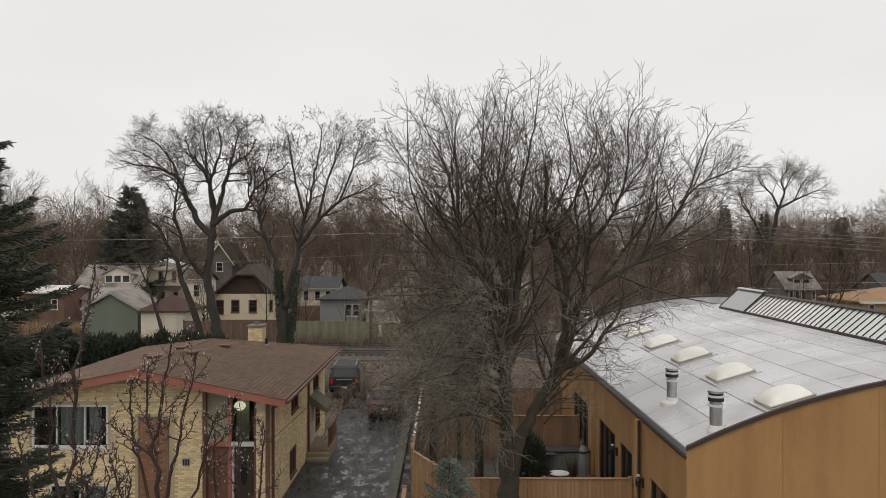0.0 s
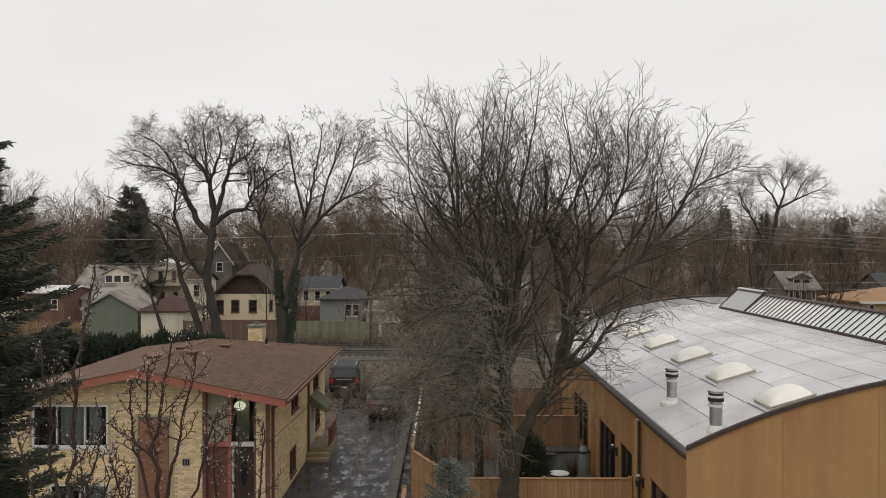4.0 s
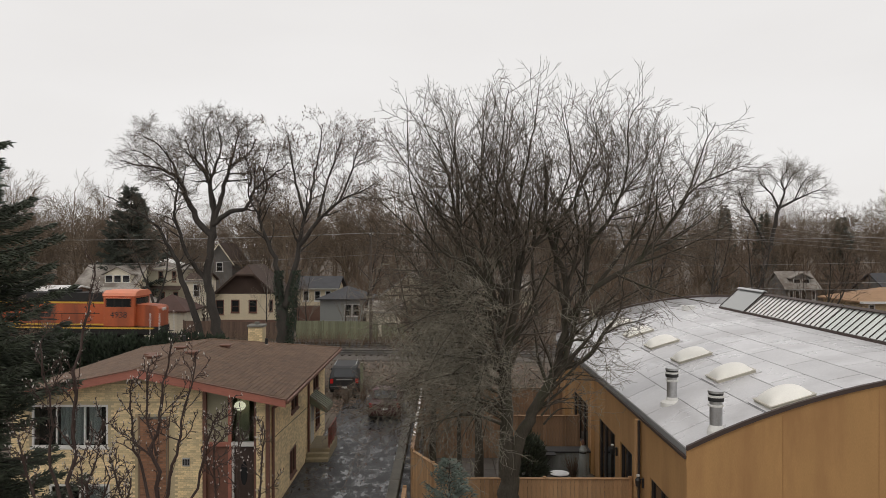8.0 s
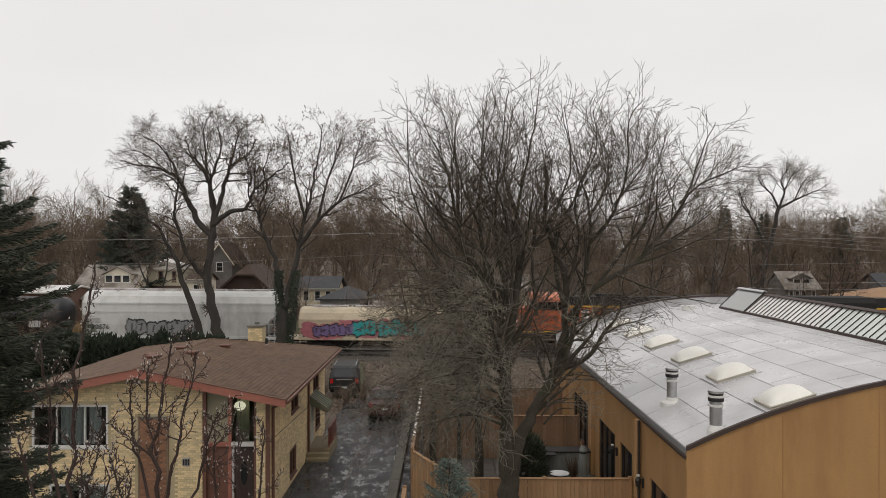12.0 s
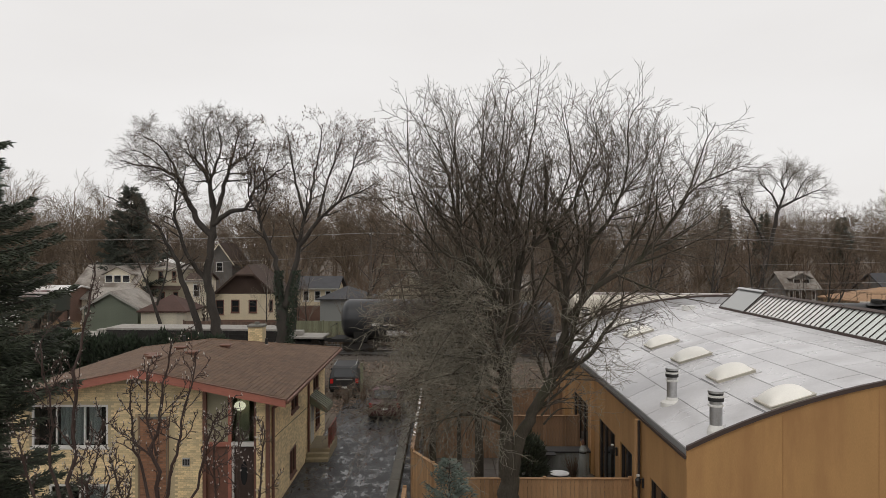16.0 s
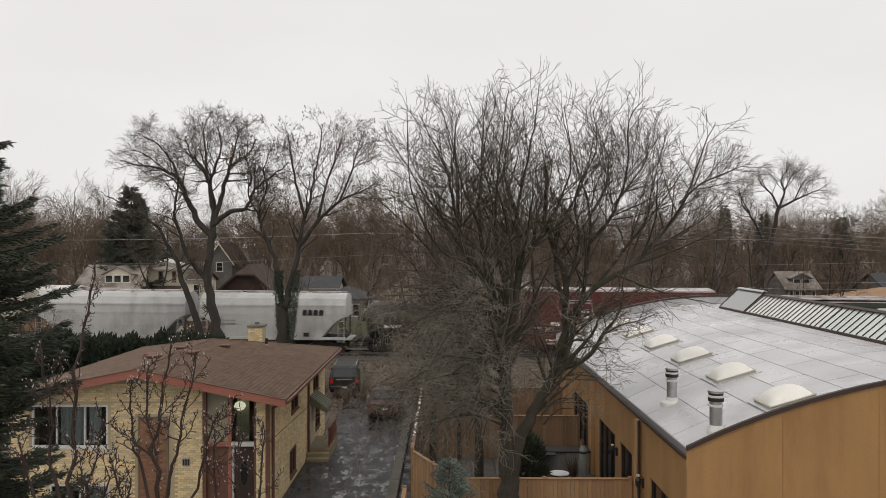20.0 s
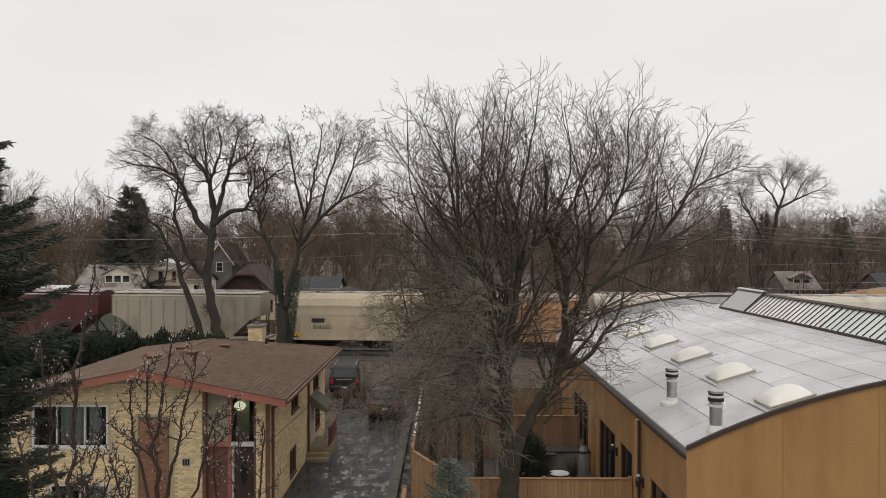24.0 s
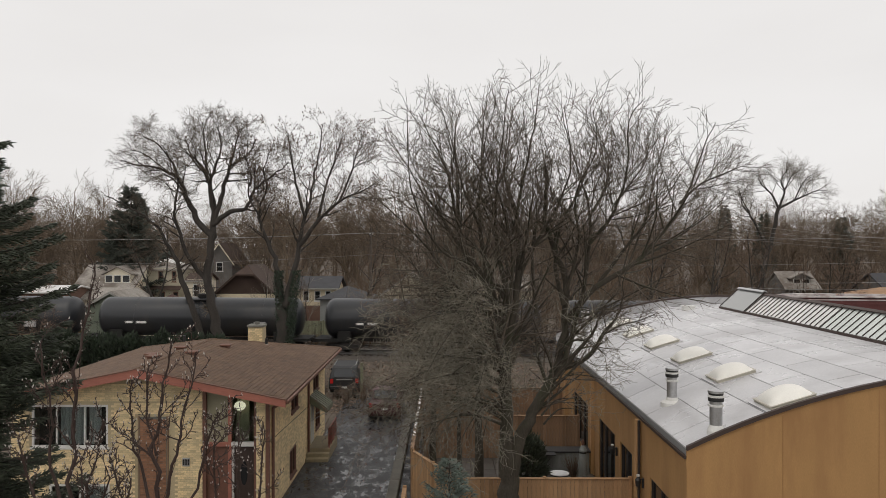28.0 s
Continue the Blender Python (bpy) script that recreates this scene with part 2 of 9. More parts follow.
# ---------------------------------------------------------------- bare trees
class Grower:
    """Branches by repeated forking. levels: rows of (children, length share, angle, wander, lift). inside: an ellipsoid (centre, radii) that the crown fills."""

    def __init__(self, seed, levels, min_radius=0.004, taper=0.35, inside=None, first=0.25, ends=3, lead=0.8, least=0.3):
        self.ends, self.lead, self.least = ends, lead, least
        self.rng = random.Random(seed)
        self.levels, self.min_radius, self.taper, self.inside, self.first = levels, min_radius, taper, inside, first
        self.out = {}
        self.tips = []

    def room(self, p):
        if not self.inside:
            return 1.0
        c, r = self.inside
        k = sum(abs((p[i] - c[i]) / r[i]) ** 2.5 for i in range(3)) ** 0.4
        return 1.0 if k < 0.85 else max(0.0, (1.15 - k) / 0.30)

    def stem(self, points, r0, r1, children, length, angle=45, first=0.3, level=0, kink=0.14, slim=1.6, bias=1.0):
        """A trunk or limb along given turning points; children: side branches along it, of about that length."""
        g = self.rng.gauss
        pts = [Vector(p) for p in points]
        fine = []
        for i in range(len(pts) - 1):
            a, b = pts[max(i - 1, 0)], pts[i]
            c, d = pts[i + 1], pts[min(i + 2, len(pts) - 1)]
            for k in range(4):
                t = k / 4
                q = 0.5 * ((2 * b) + (c - a) * t + (2 * a - 5 * b + 4 * c - d) * t * t + (3 * b - a - 3 * c + d) * t ** 3)
                fine.append(q + (Vector((g(0, kink), g(0, kink), 0)) * min(r0, 0.3) if i or k else Vector()))
        fine.append(pts[-1])
        n = len(fine)
        rad = [r1 + (r0 - r1) * (1 - i / (n - 1)) ** slim for i in range(n)]
        self.out.setdefault(level, []).append(([tuple(q) for q in fine], rad))
        for c in range(children):
            f = first + (1 - first) * ((c + self.rng.random()) / children) ** bias
            k = min(int(f * (n - 1)), n - 2)
            q = fine[k].lerp(fine[k + 1], f * (n - 1) - k)
            dd = (fine[k + 1] - fine[k]).normalized()
            side = dd.cross(Vector((g(0, 1), g(0, 1), g(0, 1)))).normalized()
            a = radians(angle) * (0.6 + 0.7 * self.rng.random())
            self.branch(q, dd * math.cos(a) + side * math.sin(a), length * (0.7 + 0.6 * self.rng.random()) * (1.3 - self.lead * f), max(self.min_radius, rad[k] * (0.35 + 0.2 * self.rng.random())), level + 1, length)

    def branch(self, start, way, length, radius, level, nominal):
        """nominal: the length at which a branch of this level bears its full count of side shoots; shorter ones bear fewer."""
        g = self.rng.gauss
        children, share, angle, wander, lift = self.levels[min(level, len(self.levels) - 1)]
        last = level + 1 >= len(self.levels)
        n = self.ends if last else (5 if level < 2 else 4)
        length = max(self.least, length * (0.4 + 0.6 * self.room(start)))
        children = int(children * length / nominal + self.rng.random())
        p, d = Vector(start), Vector(way).normalized()
        pts, dirs = [p.copy()], [d.copy()]
        for i in range(n - 1):
            d = (d + Vector((g(0, wander), g(0, wander), g(0, wander * 0.7) + lift))).normalized()
            p = p + d * (length / (n - 1))
            pts.append(p.copy())
            dirs.append(d.copy())
            if self.inside and self.room(p) <= 0.0:
                break
        n = len(pts)
        end = radius * 0.5 if last else max(self.min_radius * 0.7, radius * self.taper)
        rad = [radius + (end - radius) * (i / (n - 1)) for i in range(n)]
        self.out.setdefault(level, []).append(([tuple(q) for q in pts], rad))
        if last:
            self.tips.append((tuple(p), tuple(d)))
            return
        for c in range(children):
            f = min(self.first + (1 - self.first) * (c + self.rng.random() * 0.9) / children, 0.99)
            k = min(int(f * (n - 1)), n - 2)
            q = pts[k].lerp(pts[k + 1], f * (n - 1) - k)
            if self.room(q) <= 0.02:
                continue
            dd = dirs[k + 1]
            side = dd.cross(Vector((g(0, 1), g(0, 1), g(0, 1)))).normalized()
            a = radians(angle) * (0.6 + 0.7 * self.rng.random())
            way2 = dd * math.cos(a) + side * math.sin(a)
            r2 = max(self.min_radius, rad[k] * (0.45 + 0.25 * self.rng.random()))
            self.branch(q, way2, length * share * (0.6 + 0.7 * self.rng.random()) * (1.3 - self.lead * f), r2, level + 1, nominal * share)

    def lines(self, lo, hi):
        return [b for k, v in self.out.items() if lo <= k <= hi for b in v]
# ---------------------------------------------------------------- surfaces of the site
M["ground"] = mat("wet_soil_and_dead_leaves", (0.10, 0.078, 0.060), 0.95, vary=0.5, scale=0.6, fine=9, bump=0.8, stain=(0.15, 0.125, 0.095), stain_at=0.58)
M["asphalt"] = mat("wet_asphalt", (0.036, 0.037, 0.039), 0.85, vary=0.45, scale=1.3, fine=30, bump=0.7, stain=(0.058, 0.059, 0.06), stain_at=0.56, wet=0.24)
M["concrete"] = mat("concrete", (0.17, 0.165, 0.145), 0.85, vary=0.3, scale=1.5, fine=20, stain=(0.12, 0.115, 0.10), stain_at=0.58)
M["ballast"] = mat("ballast", (0.10, 0.086, 0.073), 0.95, vary=0.5, scale=3, fine=14, bump=1.0)
M["rail"] = mat("rail_steel", (0.30, 0.29, 0.28), 0.35, 0.9, vary=0.2)
M["sleeper"] = mat("sleeper", (0.075, 0.06, 0.05), 0.9, vary=0.4, pieces=0.6)
M["buff_brick"] = mat("buff_brick", (0.76, 0.61, 0.36), 0.85, vary=0.28, scale=0.9, fine=30, pieces=0.5, island=0.0, bump=0.3)
M["buff_mortar"] = mat("buff_mortar", (0.52, 0.43, 0.27), 0.92, vary=0.2, scale=1, fine=25, bump=0.4, stain=(0.33, 0.26, 0.16), stain_at=0.60)
M["buff_rest"] = mat("buff_brick_rest", (0.76, 0.61, 0.36), 0.85, vary=0.28, scale=0.9, fine=30, island=0.5, bump=0.3)
M["red_brick"] = mat("red_brick", (0.30, 0.155, 0.09), 0.85, vary=0.3, scale=2, fine=30, pieces=0.6, bump=0.3)
M["fascia"] = mat("red_stained_fascia", (0.36, 0.135, 0.095), 0.6, vary=0.2, scale=2, fine=20, stretch=(0.3, 0.3, 2))
M["brown_wood"] = mat("brown_painted_wood", (0.16, 0.075, 0.05), 0.6, vary=0.2, scale=3, fine=20)
M["soffit"] = mat("soffit_boards", (0.25, 0.17, 0.11), 0.8, vary=0.2)
M["shingle"] = mat("brown_asphalt_shingle", (0.130, 0.078, 0.048), 0.8, vary=0.3, scale=0.8, fine=35, pieces=0.5, bump=0.6)
M["shingle_rest"] = mat("brown_asphalt_shingle_rest", (0.130, 0.078, 0.048), 0.8, vary=0.3, scale=0.8, fine=35, island=0.5, bump=0.6)
M["white_frame"] = plain("white_window_frame", (0.66, 0.65, 0.62), 0.5)
# near-black pane colour: the dim of the room is put into the glass
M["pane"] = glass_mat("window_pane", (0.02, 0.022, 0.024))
M["curtain"] = mat("grey_curtain", (0.62, 0.63, 0.63), 0.9, vary=0.25, scale=3, stretch=(6, 6, 0.2))
M["stucco"] = mat("ochre_stucco", (0.43, 0.245, 0.098), 0.9, vary=0.14, scale=0.9, fine=40, bump=0.25, stain=(0.36, 0.195, 0.08), stain_at=0.56, stretch=(1.6, 1.6, 0.35))
M["cedar"] = mat("cedar_board", (0.44, 0.265, 0.135), 0.75, vary=0.25, scale=2, fine=22, stretch=(3, 3, 0.3), pieces=0.45, bump=0.25)
M["snow"] = mat("wet_snow", (0.80, 0.80, 0.80), 0.8, vary=0.12, scale=1.5, fine=10, bump=0.4, stain=(0.45, 0.42, 0.40), stain_at=0.66)
M["brown_board"] = mat("brown_fence_board", (0.15, 0.10, 0.075), 0.85, vary=0.3, scale=2, fine=18, stretch=(3, 3, 0.3), pieces=0.5)
M["brush"] = mat("dry_brush", (0.16, 0.112, 0.075), 0.95, vary=0.4, scale=0.2, fine=2, bump=0.0, island=0.7)
M["slab"] = mat("wet_paving_slab", (0.11, 0.10, 0.09), 0.5, vary=0.3, pieces=0.5, scale=1.5)
M["litter"] = mat("leaf_litter", (0.21, 0.15, 0.11), 0.9, vary=0.5, island=0.9, bump=0)
# near-black tone that paints the gloom of an unlit room
M["room_shade"] = plain("painted_room_shade", (0.03, 0.03, 0.03), 0.9)
M["cedar_aged"] = mat("aged_cedar_board", (0.27, 0.165, 0.098), 0.8, vary=0.3, scale=2, fine=22, stretch=(3, 3, 0.3), pieces=0.5, bump=0.25)
M["cedar_old"] = mat("weathered_fence_board", (0.205, 0.21, 0.135), 0.85, vary=0.3, scale=2, fine=18, stretch=(3, 3, 0.3), pieces=0.5)
M["membrane"] = mat("white_roof_membrane", (0.60, 0.595, 0.61), 0.42, vary=0.13, scale=0.5, fine=18, bump=0.05, pieces=0.6, stain=(0.47, 0.46, 0.47), stain_at=0.56, wet=0.26)
M["seam"] = plain("roof_seam_lap", (0.24, 0.24, 0.24), 0.7)
M["coping"] = plain("dark_metal_coping", (0.055, 0.035, 0.028), 0.6, 0.0)
M["galv"] = mat("galvanised_metal", (0.52, 0.52, 0.52), 0.38, 0.85, vary=0.15, scale=3)
M["dark_metal"] = plain("dark_metal", (0.035, 0.034, 0.034), 0.5, 0.4)
M["dome"] = plain("white_acrylic_dome", (0.88, 0.86, 0.80), 0.35)
M["white_paint"] = plain("white_paint", (0.75, 0.74, 0.71), 0.6)
M["sky_panel"] = mat("pale_glazing_panel", (0.78, 0.78, 0.76), 0.22, vary=0.12, scale=1.2, pieces=0.35)
M["sky_green"] = mat("greenish_glazing_panel", (0.66, 0.70, 0.67), 0.2, vary=0.12, scale=1.2, pieces=0.35)


def ground_z(x, y):
    """Level yards, a bank up to the railway, level beyond."""
    t = min(max((y - 46.5 + 0.09 * x) / 7.0, 0.0), 1.0)
    fall = 0.0061 * (min(max(x, -60.0), 60.0) + 17.0) * min(max((67.5 - y) / 3.0, 0.0), 1.0)
    return (1.05 - fall) * t * t * (3 - 2 * t)


xs = np.unique(np.concatenate([np.linspace(-900, -60, 15), np.linspace(-60, 60, 81), np.linspace(60, 900, 15)]))
ys = np.unique(np.concatenate([np.linspace(-60, 20, 9), np.linspace(20, 80, 61), np.linspace(80, 200, 13), np.linspace(200, 3000, 15)]))
GV, GF = [], []
for j, y in enumerate(ys):
    for i, x in enumerate(xs):
        rough = 0.05 * noise.noise(Vector((x * 0.35, y * 0.35, 0))) if 42 < y < 70 and abs(x) < 60 else 0.0
        GV.append((x, y, ground_z(x, y) + rough - 0.03))
        if i and j:
            a = (j - 1) * len(xs) + i - 1
            GF.append((a, a + 1, a + 1 + len(xs), a + len(xs)))
ground = new("ground", mesh_from("ground", GV, GF, M["ground"], True))
tagged(ground, "wet brown ground with dead leaves and thin grass", "ground", kind="structure")

# driveway: a sheet with a faint crown, drawn down to the yard's end
def wet_asphalt(name):
    m = mat(name, (0.034, 0.035, 0.037), 0.62, vary=0.5, scale=1.3, fine=26, bump=0.55, stain=(0.052, 0.053, 0.055), stain_at=0.56)
    n, l = m.node_tree.nodes, m.node_tree.links
    b = n["Principled BSDF"]
    tc = n.new("ShaderNodeTexCoord")
    mp = n.new("ShaderNodeMapping")
    mp.inputs["Scale"].default_value = (1.0, 0.5, 1.0)
    pool = n.new("ShaderNodeTexNoise")
    pool.inputs["Scale"].default_value = 1.9
    pool.inputs["Detail"].default_value = 7
    pool.inputs["Roughness"].default_value = 0.75
    rim = n.new("ShaderNodeMapRange")
    rim.inputs[1].default_value = 0.47
    rim.inputs[2].default_value = 0.58
    rough = n.new("ShaderNodeMapRange")
    rough.inputs[3].default_value = 0.60
    rough.inputs[4].default_value = 0.10
    calm = n.new("ShaderNodeMapRange")
    calm.inputs[3].default_value = 0.75
    calm.inputs[4].default_value = 0.12
    l.new(tc.outputs["Object"], mp.inputs[0])
    l.new(mp.outputs[0], pool.inputs[0])
    l.new(pool.outputs[0], rim.inputs[0])
    l.new(rim.outputs[0], rough.inputs[0])
    l.new(rim.outputs[0], calm.inputs[0])
    l.new(rough.outputs[0], b.inputs["Roughness"])
    for k in n:
        if k.type == "BUMP":
            l.new(calm.outputs[0], k.inputs["Strength"])
    b.inputs["IOR"].default_value = 1.5
    return m


M["wet_asphalt"] = wet_asphalt("patched_wet_asphalt")
DV, DF = [], []
for j in range(41):
    y = 8 + 41.5 * j / 40
    for i in range(9):
        x = -6.05 + 3.85 * i / 8
        DV.append((x, y, ground_z(x, y) + 0.012 + 0.03 * noise.noise(Vector((x * 0.6, y * 0.5, 3)))))
        if i and j:
            a = (j - 1) * 9 + i - 1
            DF.append((a, a + 1, a + 10, a + 9))
driveway = new("driveway", mesh_from("driveway", DV, DF, M["wet_asphalt"], True))
tagged(driveway, "wet patched dark asphalt driveway between the houses", "driveway", kind="structure")
M["wet_kerb"] = mat("wet_mossy_concrete", (0.105, 0.096, 0.076), 0.6, vary=0.35, scale=1.5, fine=18, stain=(0.06, 0.058, 0.04), stain_at=0.56)
kerb = thing("kerb", "mossy grey concrete kerb beside the driveway", "kerb", kind="structure")
for i in range(14):
    y0 = 10 + i * 2.55
    part("kerb_stone", boxed(-2.2, -1.78, y0, y0 + 2.52, -0.05, 0.17 + 0.012 * (i % 3), bevel=0.03), M["wet_kerb"], kerb)
side_path = new("side_path", mesh_from("side_path", [(-1.75, 8, 0.03), (-1.1, 8, 0.03), (-1.1, 46, 0.03), (-1.75, 46, 0.03)], [(0, 1, 2, 3)], M["asphalt"]))
tagged(side_path, "narrow dark wet path along the fence", "path", kind="structure")


MESHES = {}


def cached(key, make, material):
    """One mesh for all alike pieces."""
    if key not in MESHES:
        me = bpy.data.meshes.new(key.split(":")[0])
        bm = make()
        bmesh.ops.recalc_face_normals(bm, faces=bm.faces)
        bm.to_mesh(me)
        bm.free()
        me.materials.append(material)
        MESHES[key] = me
    return MESHES[key]


# ---------------------------------------------------------------- walls with openings
def wall_cells(u0, u1, z0, z1, holes):
    """The rectangles of a wall round its openings."""
    us = sorted({u0, u1, *[h[0] for h in holes], *[h[1] for h in holes]})
    zs = sorted({z0, z1, *[h[2] for h in holes], *[h[3] for h in holes]})
    cells = []
    for a, b in zip(us, us[1:]):
        run = None
        for c, d in zip(zs, zs[1:]):
            inside = any(h[0] < (a + b) / 2 < h[1] and h[2] < (c + d) / 2 < h[3] for h in holes)
            if inside or c < z0 or d > z1:
                if run:
                    cells.append((a, b, *run))
                run = None
            else:
                run = (run[0], d) if run else (c, d)
        if run:
            cells.append((a, b, *run))
    return cells


def wall(name, axis, at, thick, u0, u1, z0, z1, holes, material, parent, label=""):
    bm = bmesh.new()
    us = sorted({u0, u1, *[h[0] for h in holes], *[h[1] for h in holes]})
    zs = sorted({z0, z1, *[h[2] for h in holes], *[h[3] for h in holes]})
    us, zs = [u for u in us if u0 <= u <= u1], [z for z in zs if z0 <= z <= z1]
    solid = [[not any(h[0] < (a + b) / 2 < h[1] and h[2] < (c + d) / 2 < h[3] for h in holes) for c, d in zip(zs, zs[1:])] for a, b in zip(us, us[1:])]

    def at3(u, z, w):
        return (u, at + w, z) if axis == "y" else (at + w, u, z)
    got = {}

    def vert(i, j, w):
        if (i, j, w) not in got:
            got[i, j, w] = bm.verts.new(at3(us[i], zs[j], w))
        return got[i, j, w]
    for i in range(len(us) - 1):
        for j in range(len(zs) - 1):
            if not solid[i][j]:
                continue
            for w in (0, thick):
                bm.faces.new([vert(*p, w) for p in ((i, j), (i + 1, j), (i + 1, j + 1), (i, j + 1))])
            for di, dj, e in ((-1, 0, ((i, j), (i, j + 1))), (1, 0, ((i + 1, j), (i + 1, j + 1))), (0, -1, ((i, j), (i + 1, j))), (0, 1, ((i, j + 1), (i + 1, j + 1)))):
                ii, jj = i + di, j + dj
                if not (0 <= ii < len(us) - 1 and 0 <= jj < len(zs) - 1 and solid[ii][jj]):
                    bm.faces.new([vert(*e[0], 0), vert(*e[1], 0), vert(*e[1], thick), vert(*e[0], thick)])
    return part(name, bm, material, parent, label)


def bricks(parent, axis, at, u0, u1, z0, z1, holes, material, rest_material, depth, keep, length=0.20, height=0.067):
    """A running bond: bricks set proud of the mortar. keep(u, z): those that are parts of their own; the others are joined."""
    gap = 0.011
    shared = {}
    RV, RF = [], []
    rows = int((z1 - z0) / (height + gap))
    rng = random.Random(7)
    made = 0
    for r in range(rows):
        za = z0 + r * (height + gap)
        u = u0 - (r % 2) * (length + gap) / 2
        while u < u1:
            a, b = max(u, u0), min(u + length, u1)
            u += length + gap
            if b - a < 0.04 or any(h[0] - 0.01 < b and a < h[1] + 0.01 and h[2] - 0.01 < za + height and za < h[3] + 0.01 for h in holes):
                continue
            d = depth + rng.uniform(-0.0025, 0.0025)
            if made < 290 and keep(a, za):
                key = round(b - a, 2)
                if key not in shared:
                    me = bpy.data.meshes.new("brick")
                    bm = boxed(0, b - a, -depth, 0.0, 0, height) if axis == "y" else boxed(0, depth, 0, b - a, 0, height)
                    bmesh.ops.recalc_face_normals(bm, faces=bm.faces)
                    bm.to_mesh(me)
                    bm.free()
                    me.materials.append(material)
                    shared[key] = me
                ob = new("brick", shared[key])
                ob.parent = parent
                ob.location = (a, at + (depth - d), za) if axis == "y" else (at + d - depth, a, za)
                made += 1
            else:
                o = len(RV)
                if axis == "y":
                    RV += [(a, at - d, za), (b, at - d, za), (b, at - d, za + height), (a, at - d, za + height),
                           (a, at, za), (b, at, za), (b, at, za + height), (a, at, za + height)]
                else:
                    RV += [(at + d, a, za), (at + d, b, za), (at + d, b, za + height), (at + d, a, za + height),
                           (at, a, za), (at, b, za), (at, b, za + height), (at, a, za + height)]
                RF += [(o, o + 1, o + 2, o + 3), (o + 4, o, o + 3, o + 7), (o + 1, o + 5, o + 6, o + 2), (o + 3, o + 2, o + 6, o + 7), (o + 4, o + 5, o + 1, o)]
    if RV:
        me = mesh_from("brickwork", RV, RF, rest_material)
        bm = bmesh.new()
        bm.from_mesh(me)
        bmesh.ops.recalc_face_normals(bm, faces=bm.faces)
        bm.to_mesh(me)
        bm.free()
        ob = new("brickwork", me)
        ob.parent = parent
        tagged(ob, kind="stuff")


def window(parent, axis, at, u0, u1, z0, z1, mullions=(), rails=(), curtain=False, frame_w=0.06, name="window", out=-1, material=None, pane="pane", sill=True):
    """A framed window in an opening: frame, mullions, panes, sill; the default pane holds the dim room in its dark
    colour. at: the outer face; out: the side that faces out.
    """
    material = material or M["white_frame"]

    def slab(a, b, c, d, lo, hi):
        n, f = sorted((at + out * lo, at + out * hi))
        return boxed(a, b, n, f, c, d) if axis == "y" else boxed(n, f, a, b, c, d)
    bm = bmesh.new()
    w = part(name, slab(u0, u1, z0, z0 + frame_w, -0.07, 0.015), material, parent)
    part("window_frame", slab(u0, u1, z1 - frame_w, z1, -0.07, 0.015), material, w)
    for a in (u0, u1 - frame_w):
        part("window_frame", slab(a, a + frame_w, z0 + frame_w, z1 - frame_w, -0.07, 0.013), material, w)
    bm.free()
    cuts = [u0 + frame_w, *mullions, u1 - frame_w]
    for mu in mullions:
        part("mullion", slab(mu - 0.025, mu + 0.025, z0 + frame_w, z1 - frame_w, -0.06, 0.008), material, w)
    for ra in rails:
        part("glazing_bar", slab(u0 + frame_w, u1 - frame_w, ra - 0.02, ra + 0.02, -0.06, 0.004), material, w)
    for a, b in zip(cuts, cuts[1:]):
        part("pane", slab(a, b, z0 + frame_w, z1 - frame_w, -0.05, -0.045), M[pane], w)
    if sill:
        part("window_sill", slab(u0 - 0.05, u1 + 0.05, z0 - 0.06, z0, -0.02, 0.06), material, w)
    return w
# ---------------------------------------------------------------- brick house with the low hipped roof
H_X0, H_X1, H_Y0, H_Y1 = -15.1, -6.13, 26.6, 38.9
RIDGE_X, RIDGE_Z, EAVE_Z = -10.5, 5.26, 4.23
SLOPE = (RIDGE_Z - EAVE_Z) / 5.1
house = thing("brick_house", "two-storey buff brick house with brown shingle roof and red fascia", "house")


def roof_z(x):
    return RIDGE_Z - abs(x - RIDGE_X) * SLOPE - 0.16


front_holes = [(-14.36, -11.71, 2.43, 3.91), (-13.75, -11.66, 0.2, 1.15), (-8.42, -6.56, 0.0, 4.4)]
front = wall("wall", "y", H_Y0, 0.25, H_X0, H_X1, -0.1, 4.02, front_holes, M["buff_mortar"], house, "buff brick front wall")
gable = part("gable", prismed([(H_X0, 4.02), (-8.42, 4.02), (-8.42, roof_z(-8.42)), (RIDGE_X, roof_z(RIDGE_X)), (H_X0, roof_z(H_X0))], "y", H_Y0, H_Y0 + 0.25), M["buff_mortar"], house)
side_holes = [(30.5, 31.9, 2.75, 3.56), (30.2, 31.4, 0.26, 1.33), (35.6, 37.0, 2.6, 3.56), (36.2, 37.4, 0.75, 1.95)]
side = wall("wall", "x", H_X1 - 0.25, 0.25, H_Y0 + 0.25, H_Y1, -0.1, 4.1, side_holes, M["buff_mortar"], house, "buff brick side wall facing the driveway")
part("wall", boxed(H_X0, H_X0 + 0.25, H_Y0 + 0.25, H_Y1, -0.1, 4.1), M["buff_mortar"], house)
part("wall", boxed(H_X0 + 0.25, H_X1 - 0.25, H_Y1 - 0.25, H_Y1, -0.1, 4.1), M["buff_mortar"], house)
part("room_wall", boxed(H_X0 + 0.3, H_X1 - 0.3, 29.3, 29.4, 0, 4.0), M["soffit"], house)
part("room_floor", boxed(H_X0 + 0.3, H_X1 - 0.3, 26.9, 29.3, 1.2, 1.4), M["soffit"], house)

